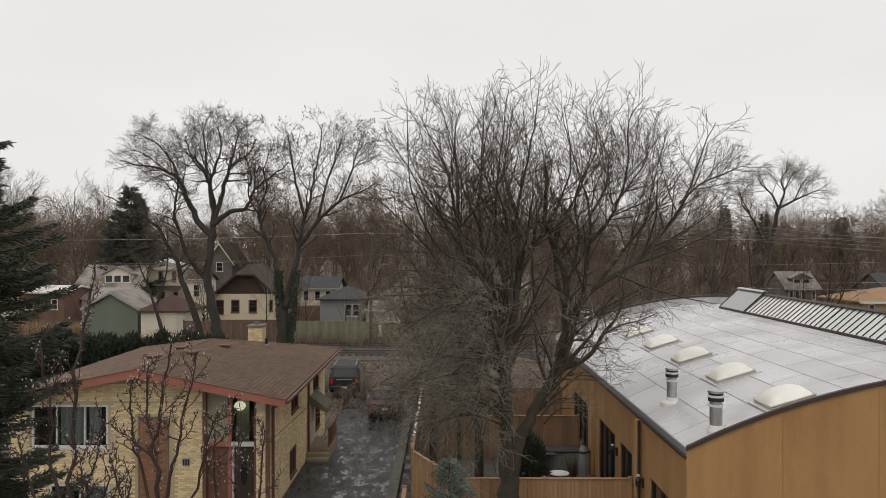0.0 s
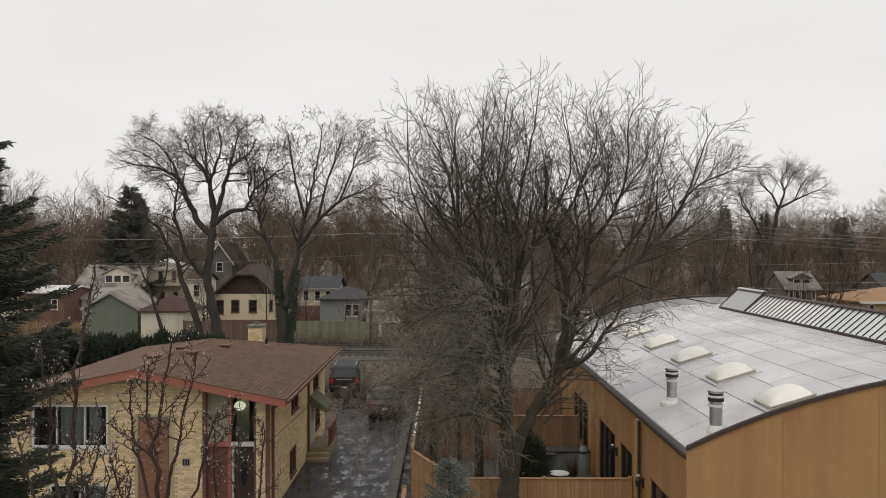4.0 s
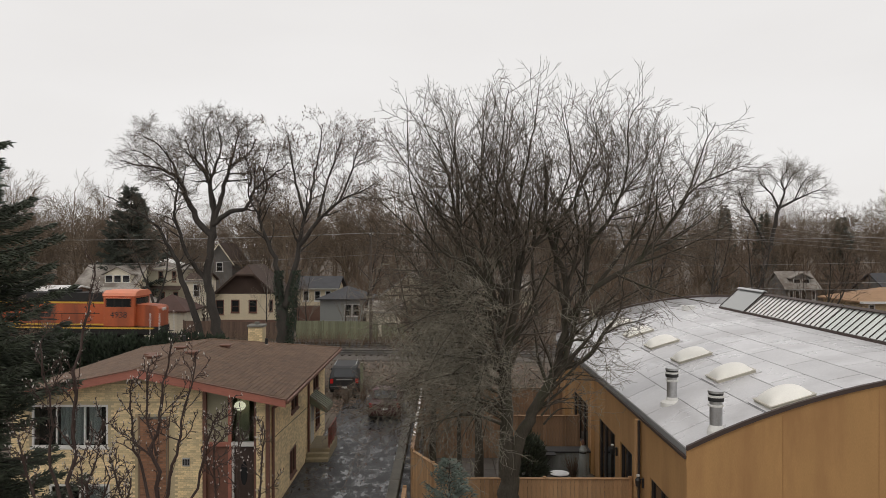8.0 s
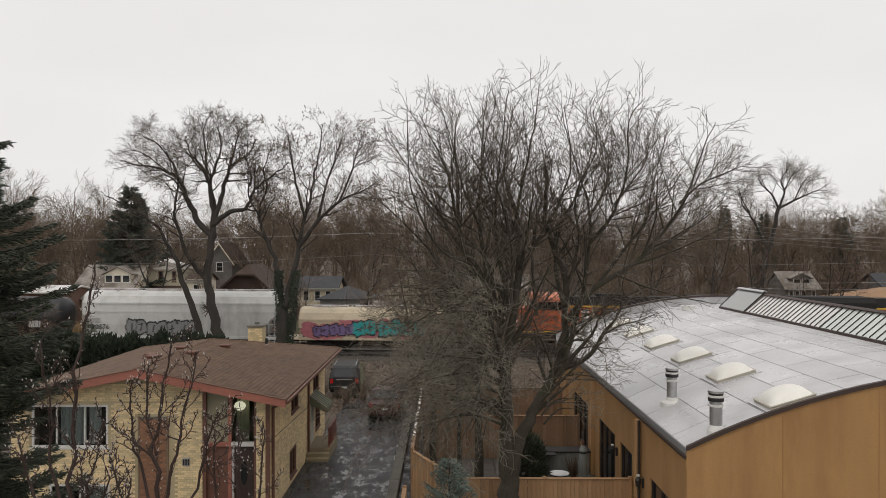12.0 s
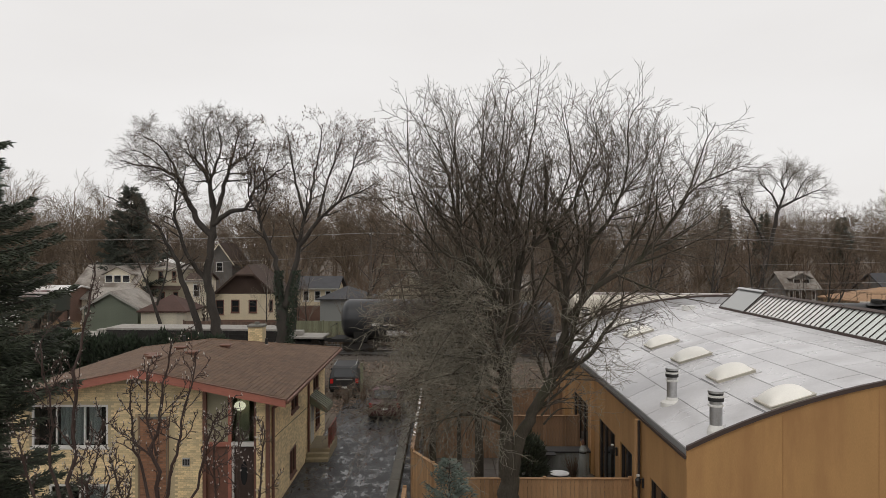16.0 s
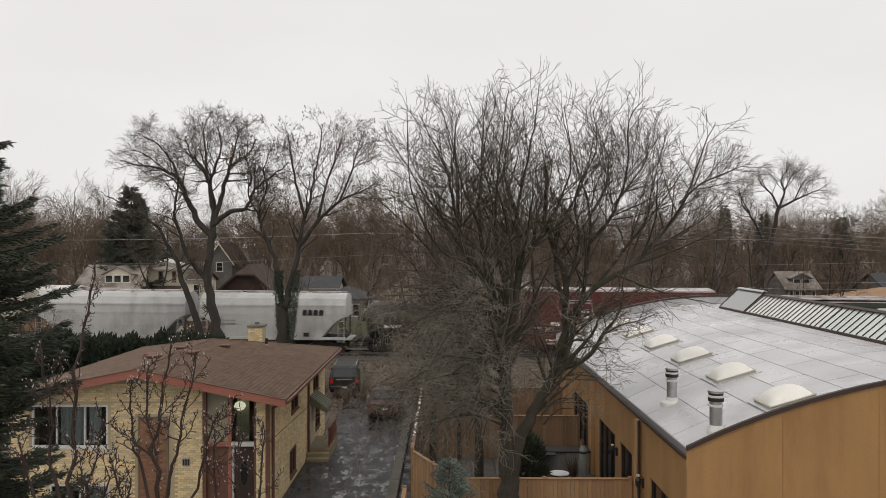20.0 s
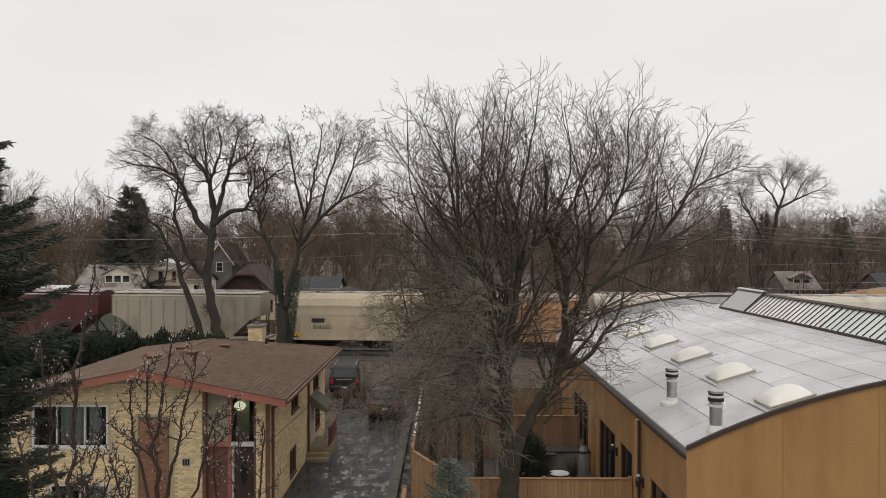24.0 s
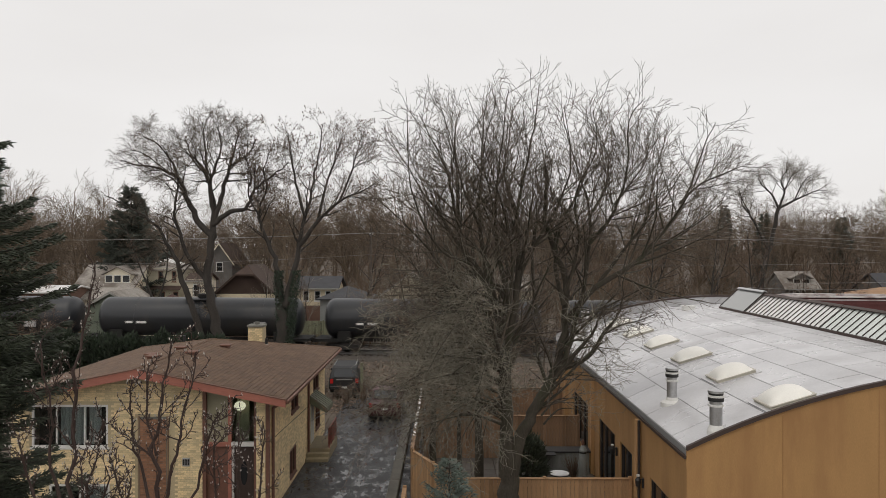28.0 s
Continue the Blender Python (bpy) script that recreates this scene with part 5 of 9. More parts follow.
M["graffiti_silver"] = mat("graffiti_silver", (0.42, 0.41, 0.40), 0.5, vary=0.3, scale=4)


def car_paint(name, color, stain=None, rough=0.55):
    s = stain or tuple(c * 0.72 for c in color)
    return mat(name, color, rough, vary=0.13, scale=0.6, fine=9, bump=0.04, stain=s, stain_at=0.58, stretch=(1.2, 1, 0.5))


track = thing("railway_track", "twin railway tracks on grey-brown ballast", "track", T_POINT.x, T_POINT.y, 0, rz=T_ANGLE, kind="structure")
track.matrix_basis = pose(T_POINT.x, T_POINT.y, 0, 0, TILT, T_ANGLE)
part("ballast", prismed([(-9.5, -4.5), (-3.3, RAIL_Z - 0.22), (7.6, RAIL_Z - 0.22), (14.0, -4.5)], "x", -560, 330), M["ballast"], track, "grey-brown ballast bed")
for c in (0.0, 4.3):
    for s in (-0.7175, 0.7175):
        y = c + s
        prof = [(y - 0.07, RAIL_Z - 0.16), (y + 0.07, RAIL_Z - 0.16), (y + 0.07, RAIL_Z - 0.14), (y + 0.012, RAIL_Z - 0.12), (y + 0.036, RAIL_Z - 0.035), (y + 0.036, RAIL_Z), (y - 0.036, RAIL_Z), (y - 0.036, RAIL_Z - 0.035), (y - 0.012, RAIL_Z - 0.12), (y - 0.07, RAIL_Z - 0.14)]
        part("rail", prismed(prof, "x", -560, 330), M["rail"], track)
    tie = bpy.data.meshes.new("sleeper")
    tb = boxed(-0.11, 0.11, c - 1.3, c + 1.3, RAIL_Z - 0.30, RAIL_Z - 0.165)
    bmesh.ops.recalc_face_normals(tb, faces=tb.faces)
    tb.to_mesh(tie)
    tb.free()
    for k in range(140):
        part("sleeper", tie, M["sleeper"], track, m=pose(-16 + 0.55 * k, 0, 0))

def wheel_mesh(r):
    bm = bmesh.new()
    rings = []
    for rad, y in ((r * 0.25, 0.10), (r * 0.3, 0.02), (r * 0.75, 0.03), (r * 0.8, -0.04), (r, -0.04), (r, 0.07), (r * 1.06, 0.08), (r * 1.06, 0.11), (r * 0.25, 0.11)):
        rings.append([bm.verts.new((rad * math.cos(2 * math.pi * i / 20), y, rad * math.sin(2 * math.pi * i / 20))) for i in range(20)])
    for a, b in zip(rings, rings[1:] + rings[:1]):
        for i in range(20):
            j = (i + 1) % 20
            bm.faces.new((a[i], a[j], b[j], b[i]))
    return bm


def bogie(parent, x, axles=2, base=1.75, r=0.46):
    t = part("truck", cached("truck:%d" % axles, lambda: boxed(-0.25, 0.25, -1.05, 1.05, 0.45, 0.85, bevel=0.03), M["underframe"]), None, parent, m=pose(x, 0, 0))
    half = base * (axles - 1) / 2
    frame_out = [(-half - 0.35, 0.42), (-half + 0.25, 0.36), (-half + 0.45, 0.22), (half - 0.45, 0.22), (half - 0.25, 0.36), (half + 0.35, 0.42), (half + 0.35, 0.56), (half - 0.2, 0.62), (half - 0.6, 0.80), (-half + 0.6, 0.80), (-half + 0.2, 0.62), (-half - 0.35, 0.56)]
    for s in (-1, 1):
        part("side_frame", cached("side_frame:%d%d" % (axles, s), lambda: prismed(frame_out, "y", *sorted((s * 0.95, s * 1.12))), M["underframe"]), None, t)
        for k in range(axles):
            part("wheel", cached("wheel:%g" % r, lambda: wheel_mesh(r), M["wheel"]), None, t, m=pose(-half + k * base, s * 0.76, r, 0, 0, 180 if s > 0 else 0))
    for k in range(axles):
        part("axle", cached("axle", lambda: rod((0, -0.74, 0), (0, 0.74, 0), 0.08), M["wheel"]), None, t, m=pose(-half + k * base, 0, r))
    return t


def coupler(parent, x, s):
    bm = boxed(*sorted((x - s * 0.1, x + s * 0.55)), -0.1, 0.1, 0.72, 0.95)
    box(bm, *sorted((x + s * 0.35, x + s * 0.62)), -0.16, 0.16, 0.66, 1.0, bevel=0.02)
    part("coupler", bm, M["underframe"], parent)


def ladder(parent, x, y, z0, z1, w=0.45, material=None, across="x"):
    bm = bmesh.new()
    for a in (-w / 2, w / 2):
        box(bm, x + a - 0.02, x + a + 0.02, y - 0.02, y + 0.02, z0, z1)
    n = max(2, int((z1 - z0) / 0.38))
    for i in range(n):
        z = z0 + 0.1 + (z1 - z0 - 0.2) * i / (n - 1)
        box(bm, x - w / 2, x + w / 2, y - 0.014, y + 0.014, z - 0.014, z + 0.014)
    part("ladder", bm, material or M["galv"], parent)


def decal(parent, shape, material, y, name="lettering_bar", label=""):
    """A thin painted patch on a car's near side; shape: (x, z) outline."""
    return part(name, prismed(shape, "y", y - 0.012, y - 0.002), material, parent, label)


def blob(rng, x, z, w, h, n=18):
    """A rounded letter-like blob."""
    k = [rng.uniform(0.72, 1.12) for _ in range(n)]
    return [(x + 0.5 * w * k[i] * math.copysign(abs(math.cos(2 * math.pi * i / n)) ** 0.6, math.cos(2 * math.pi * i / n)),
             z + 0.5 * h * k[i] * math.copysign(abs(math.sin(2 * math.pi * i / n)) ** 0.6, math.sin(2 * math.pi * i / n))) for i in range(n)]


def sprayed(parent, x0, x1, z, height, n, fill, y, seed):
    """A row of rounded sprayed shapes with dark outlines and slanting inner strokes."""
    r = random.Random(seed)
    w = (x1 - x0) / n
    for k in range(n):
        cx, cz = x0 + w * (k + 0.5), z + r.uniform(-0.08, 0.08) * height
        keep = r.getstate()
        decal(parent, blob(r, cx, cz, w * 1.28, height * 1.08), M["decal_black"], y, "graffiti_outline")
        r.setstate(keep)
        decal(parent, blob(r, cx, cz, w * 1.02, height * 0.86), fill, y - 0.012, "graffiti_letter")
        lean = r.uniform(-0.15, 0.25) * w
        dx, t, a = r.uniform(-0.18, 0.12) * w, w * 0.06, height * r.uniform(0.12, 0.28)
        decal(parent, [(cx + dx - t, cz - a), (cx + dx + t, cz - a), (cx + dx + lean + t, cz + a), (cx + dx + lean - t, cz + a)], M["decal_black"], y - 0.024, "graffiti_outline")
        if r.random() < 0.6:
            b = cz + r.uniform(-0.15, 0.15) * height
            decal(parent, [(cx - 0.3 * w, b), (cx + 0.2 * w, b + 0.1 * height), (cx + 0.2 * w, b + 0.16 * height), (cx - 0.3 * w, b + 0.06 * height)], M["decal_black"], y - 0.036, "graffiti_outline")


def text_bars(parent, x, z, w, material, y, rows=2, h=0.16, gap=0.1):
    for r in range(rows):
        decal(parent, [(x - w / 2, z - r * (h + gap)), (x + w / 2, z - r * (h + gap)), (x + w / 2, z - h - r * (h + gap)), (x - w / 2, z - h - r * (h + gap))], material, y)


def number(parent, text, size, x, z, y, material):
    return lettering(text, size, material, parent, pose(x, y - 0.006, z), depth=0.004)


def car_thing(name, label, a, b):
    a, b = along(a), along(b)
    c = thing(name, label, "rail car", group="cars of the freight train")
    TRAIN.append((c, (a + b) / 2, 0.0))
    return c, b - a


TRAIN = []


def along(s):
    """Where a place counted along the train lies on the track at the reference time."""
    return -1.66 + 0.9606 * (s + 1.60)


M["thin_snow"] = mat("thin_wet_snow", (0.52, 0.49, 0.48), 0.8, vary=0.2, scale=1.2, fine=10, bump=0.3, stain=(0.25, 0.18, 0.17), stain_at=0.55)


def locomotive(label, a, b, figures, reverse):
    a, b = along(a), along(b)
    t = thing("locomotive", label, "locomotive", group="locomotives of the freight train")
    TRAIN.append((t, (a + b) / 2, 180.0 if reverse else 0.0))
    L = b - a
    h = L / 2
    near = 1.0 if reverse else -1.0
    part("frame", boxed(-h + 0.6, h - 0.9, -1.5, 1.5, 1.25, 1.85, bevel=0.04), M["loco_black"], t)
    for s in (-1, 1):
        part("stripe", boxed(-h + 0.65, h - 1.0, *sorted((s * 1.502, s * 1.512)), 1.70, 1.82), M["loco_yellow"], t, "yellow sill stripe")
    part("fuel_tank", prismed([(-1.3, 0.35), (1.3, 0.35), (1.5, 0.6), (1.5, 1.22), (-1.5, 1.22), (-1.5, 0.6)], "x", -3.6, 3.2), M["underframe"], t)
    hood = part("hood", boxed(-h + 4.2, h - 4.9, -1.05, 1.05, 1.85, 3.75, bevel=0.05), M["orange"], t, "orange engine hood")
    part("hood_roof", prismed([(-1.08, 3.75), (1.08, 3.75), (0.9, 4.40), (-0.9, 4.40)], "x", -h + 4.2, h - 4.9), M["loco_black"], t, "black upper hood")
    for s in (-1, 1):
        part("hood_stripe", boxed(-h + 4.3, h - 5.0, *sorted((s * 1.06, s * 1.085)), 3.60, 3.73), M["loco_yellow"], hood)
        part("lower_stripe", boxed(-h + 4.3, h - 5.0, *sorted((s * 1.06, s * 1.075)), 1.92, 2.04), M["loco_yellow"], hood)
        for k in range(9):
            x = -h + 5.0 + 1.33 * k
            part("hood_door", boxed(x, x + 1.2, *sorted((s * 1.055, s * 1.07)), 2.2, 3.45, bevel=0.006), M["orange"], hood)
    rad = part("radiator_cab", boxed(-h + 0.9, -h + 4.2, -1.4, 1.4, 1.85, 3.6, bevel=0.05), M["orange"], t)
    part("radiator", prismed([(-1.5, 3.6), (1.5, 3.6), (1.5, 4.1), (1.2, 4.5), (-1.2, 4.5), (-1.5, 4.1)], "x", -h + 0.9, -h + 6.8), M["loco_black"], t, "black radiator housing with wings")
    for s in (-1, 1):
        for k in range(8):
            x = -h + 1.2 + 0.72 * k
            part("louvre", boxed(x, x + 0.45, *sorted((s * (1.4 if k < 4 else 1.05), s * (1.43 if k < 4 else 1.09))), 2.2, 3.4), M["brown_wood"], rad)
    part("exhaust", boxed(1.0, 3.2, -0.6, 0.6, 4.4, 4.62, bevel=0.04), M["loco_black"], t)
    cx0, cx1 = h - 4.9, h - 2.5
    cab = part("cab", boxed(cx0, cx1, -1.48, 1.48, 1.85, 4.2, bevel=0.05), M["orange"], t, "orange crew cab")
    part("cab_roof", prismed([(-1.52, 4.2), (1.52, 4.2), (1.42, 4.42), (1.0, 4.62), (-1.0, 4.62), (-1.42, 4.42)], "x", cx0 - 0.05, cx1 + 0.1), M["cab_orange"], cab, "pale orange cab roof")
    for s in (-1, 1):
        for k in range(3):
            x = cx0 + 0.3 + 0.62 * k
            part("cab_window", boxed(x, x + 0.5, *sorted((s * 1.485, s * 1.50)), 3.45, 4.0), M["pane"], cab)
        part("window_rim", boxed(cx0 + 0.2, cx1 - 0.25, *sorted((s * 1.478, s * 1.492)), 3.38, 4.06), M["loco_black"], cab)
        part("sun_visor", boxed(cx0 + 0.2, cx1 - 0.2, *sorted((s * 1.50, s * 1.80)), 4.05, 4.09), M["cab_orange"], cab)
    part("windscreen", boxed(cx1 + 0.002, cx1 + 0.02, -1.2, 1.2, 3.4, 4.05), M["pane"], cab)
    nose = part("nose", prismed([(cx1, 1.85), (h - 0.8, 1.85), (h - 0.8, 3.2), (h - 1.0, 3.45), (cx1, 3.55)], "y", -1.0, 1.0), M["orange"], t, "orange nose")
    part("headlight", rod((h - 0.82, 0.2, 3.15), (h - 0.74, 0.2, 3.15), 0.12), M["decal_white"], nose)
    part("headlight", rod((h - 0.82, -0.2, 3.15), (h - 0.74, -0.2, 3.15), 0.12), M["decal_white"], nose)
    part("plow", prismed([(h - 0.5, 0.25), (h - 0.05, 0.2), (h - 0.3, 1.1), (h - 0.8, 1.1)], "y", -1.45, 1.45), M["loco_black"], t)
    for e in (-1, 1):
        x = e * (h - 0.55)
        for s in (-1, 1):
            bm = boxed(*sorted((x, x - e * 0.7)), *sorted((s * 1.1, s * 1.5)), 0.42, 0.47)
            box(bm, *sorted((x, x - e * 0.7)), *sorted((s * 1.1, s * 1.5)), 0.85, 0.90)
            box(bm, *sorted((x, x - e * 0.7)), *sorted((s * 1.1, s * 1.5)), 1.25, 1.30)
            box(bm, *sorted((x - e * 0.65, x - e * 0.70)), *sorted((s * 1.1, s * 1.5)), 0.4, 1.85)
            part("steps", bm, M["loco_black"], t)
            for dx in (0.0, 0.72):
                part("grab_rail", rod((x - e * dx, s * 1.5, 0.9), (x - e * dx * 1.0, s * 1.45, 2.9), 0.035, n=6), M["handrail"], t)
        coupler(t, e * (h - 0.6), e)
    for s in (-1, 1):
        bm = bmesh.new()
        x = -h + 1.4
        while x < h - 5.2:
            cyl(bm, (x, s * 1.46, 1.85), (x, s * 1.46, 2.85), 0.022, n=5)
            x += 1.7
        cyl(bm, (-h + 1.4, s * 1.46, 2.85), (h - 5.2, s * 1.46, 2.85), 0.022, n=5)
        part("handrail", bm, M["loco_black"], t)
    for x in (-h + 4.4, h - 4.8):
        bogie(t, x, 3, 1.8, 0.53)
    # running number on the cab, company mark as plain dark shapes on the hood
    for s in (-1, 1):
        m = pose(cx0 + 1.2, s * 1.49, 2.75) @ pose(0, 0, 0, 0, 0, 0 if s < 0 else 180)
        lettering(figures, 0.66, M["decal_black"], t, m @ pose(0, -0.006, 0), "running_number")
        for k, (x0, x1) in enumerate(((-3.2, -2.2), (-2.0, -1.0), (-0.8, 0.2), (0.4, 1.6))):
            part("company_mark", prismed([(x0, 2.55), (x1 - 0.1, 2.55), (x1 + 0.1, 3.2), (x0 + 0.25, 3.2), (x0 + 0.2, 2.95), (x1 - 0.3, 2.95), (x1 - 0.35, 2.8), (x0 + 0.1, 2.8)], "y", *sorted((s * 1.071, s * 1.08))), M["decal_black"], t)
        part("company_mark", prismed([(-3.6, 2.3), (2.3, 2.3), (1.8, 2.42), (-3.0, 2.45)], "y", *sorted((s * 1.071, s * 1.08))), M["decal_black"], t)
    return t


def hopper(label, a, b, top, paint, ribs=0, cut=2.3, round_side=True, sill=1.12, roof=None, wide=1.58, end=0.45):
    c, L = car_thing("hopper_car", label, a, b)
    h = L / 2 - end
    mid = sill + 0.48 * (top - sill)
    # shell, drawn through cross sections whose floor rises to the ends
    stations = [(-h, 0), (-h + cut * 0.12, 0.04), (-h + cut * 0.35, 0.18), (-h + cut * 0.7, 0.6), (-h + cut, 1), (h - cut, 1), (h - cut * 0.7, 0.6), (h - cut * 0.35, 0.18), (h - cut * 0.12, 0.04), (h, 0)]
    rings, bm = [], bmesh.new()
    for x, k in stations:
        zb = mid + (sill + 0.02 - mid) * k
        if round_side:
            pr = [(0, top), (0.45, top - 0.02), (0.95, top - 0.14), (1.3, top - 0.38), (wide - 0.04, top - 0.85), (wide, top - 1.5), (wide - 0.02, max(zb + 0.02, sill + 0.9)), (wide - 0.10, zb), (0, zb)]
        else:
            pr = [(0, top), (0.45, top - 0.03), (1.2, top - 0.22), (wide - 0.03, top - 0.32), (wide - 0.02, top - 0.42), (wide - 0.02, top - 1.5), (wide - 0.02, max(zb + 0.02, sill + 0.9)), (wide - 0.03, zb), (0, zb)]
        full = pr + [(-y, z) for y, z in pr[-2:0:-1]]
        rings.append([bm.verts.new((x, y, z)) for y, z in full])
    n = len(rings[0])
    for p, q in zip(rings, rings[1:]):
        for i in range(n):
            bm.faces.new((p[i], p[(i + 1) % n], q[(i + 1) % n], q[i]))
    bm.faces.new(rings[0][::-1])
    bm.faces.new(rings[-1])
    part("body", bm, paint, c, smooth=False)
    if roof:
        bm = boxed(-h, h, -1.2, 1.2, top - 0.12, top - 0.02)
        for s in (-1, 1):
            box(bm, -h, h, *sorted((s * 1.2, s * (wide + 0.02))), top - 0.30, top - 0.24)
        part("snowy_roof_edge", bm, roof, c, "roof edge white with snow")
    for s in (-1, 1):
        part("side_sill", boxed(-h, h, *sorted((s * (wide - 0.06), s * (wide + 0.02))), sill - 0.12, sill + 0.10), paint, c)
        part("top_chord", boxed(-h, h, *sorted((s * (wide - 0.10), s * (wide + 0.015))), top - 0.98 if round_side else top - 0.60, top - 0.90 if round_side else top - 0.50), paint, c)
        if round_side:
            part("side_bead", boxed(-h + 0.4, h - 0.4, *sorted((s * (wide - 0.02), s * (wide + 0.02))), top - 1.62, top - 1.54), paint, c)
        for k in range(ribs):
            x = -h + 0.25 + (2 * h - 0.5) * k / (ribs - 1)
            e = min(abs(x + h), abs(h - x)) / cut
            z0 = sill + 0.1 if e >= 1 else mid + (sill - mid) * e ** 1.4
            part("side_post", boxed(x - 0.05, x + 0.05, *sorted((s * (wide - 0.04), s * (wide + 0.06))), z0, top - 0.5), paint, c)
    # roof walk, hatches
    part("roof_walk", boxed(-h + 0.2, h - 0.2, 0.55, 0.75, top + 0.06, top + 0.09), M["galv"], c)
    for k in range(4):
        x = (k - 1.5) * h * 0.46
        part("hatch", boxed(x - h * 0.19, x + h * 0.19, -0.3, 0.3, top - 0.03, top + 0.12, bevel=0.02), M["thin_snow"], c)
        part("walk_bracket", boxed(x - 0.04, x + 0.04, -0.8, 0.8, top - 0.02, top + 0.055), M["galv"], c)
    # end frames and ladders
    for e in (-1, 1):
        x = e * (h - 0.05)
        bm = bmesh.new()
        for s in (-1, 1):
            box(bm, *sorted((x, x - e * 0.08)), *sorted((s * 1.35, s * 1.5)), sill - 0.1, mid + 0.1)
            cyl(bm, (x - e * 0.05, s * 0.6, sill), (x - e * (cut * 0.5), s * 0.6, mid), 0.05, n=6)
        box(bm, *sorted((x, x - e * 1.9)), -1.5, 1.5, sill - 0.12, sill)
        part("end_frame", bm, M["underframe"], c)
        ladder(c, x - e * 0.30, -1.56, sill - 0.35, mid + 0.3, material=paint)
        part("end_platform", boxed(*sorted((x + e * 0.02, e * (L / 2 - 0.02))), -1.45, 1.45, sill - 0.14, sill - 0.05), paint, c)
        coupler(c, e * (L / 2 - 0.5), e)
    bays = 3 if L > 14 else 2
    for k in range(bays):
        x = (k - (bays - 1) / 2) * (2 * (h - cut)) / bays
        w = (h - cut) / bays * 0.95
        bm = bmesh.new()
        lo = [bm.verts.new(p) for p in ((x - 0.35, -0.5, 0.3), (x + 0.35, -0.5, 0.3), (x + 0.35, 0.5, 0.3), (x - 0.35, 0.5, 0.3))]
        hi = [bm.verts.new(p) for p in ((x - w, -1.35, sill), (x + w, -1.35, sill), (x + w, 1.35, sill), (x - w, 1.35, sill))]
        for i in range(4):
            bm.faces.new((lo[i], lo[(i + 1) % 4], hi[(i + 1) % 4], hi[i]))
        bm.faces.new(lo[::-1])
        bm.faces.new(hi)
        part("hopper_bay", bm, M["underframe"], c)
    part("centre_sill", boxed(-L / 2 + 0.3, L / 2 - 0.3, -0.2, 0.2, 0.75, 1.05), M["underframe"], c)
    for e in (-1, 1):
        bogie(c, e * (h - 1.35))
    c["wide"] = wide
    return c, h


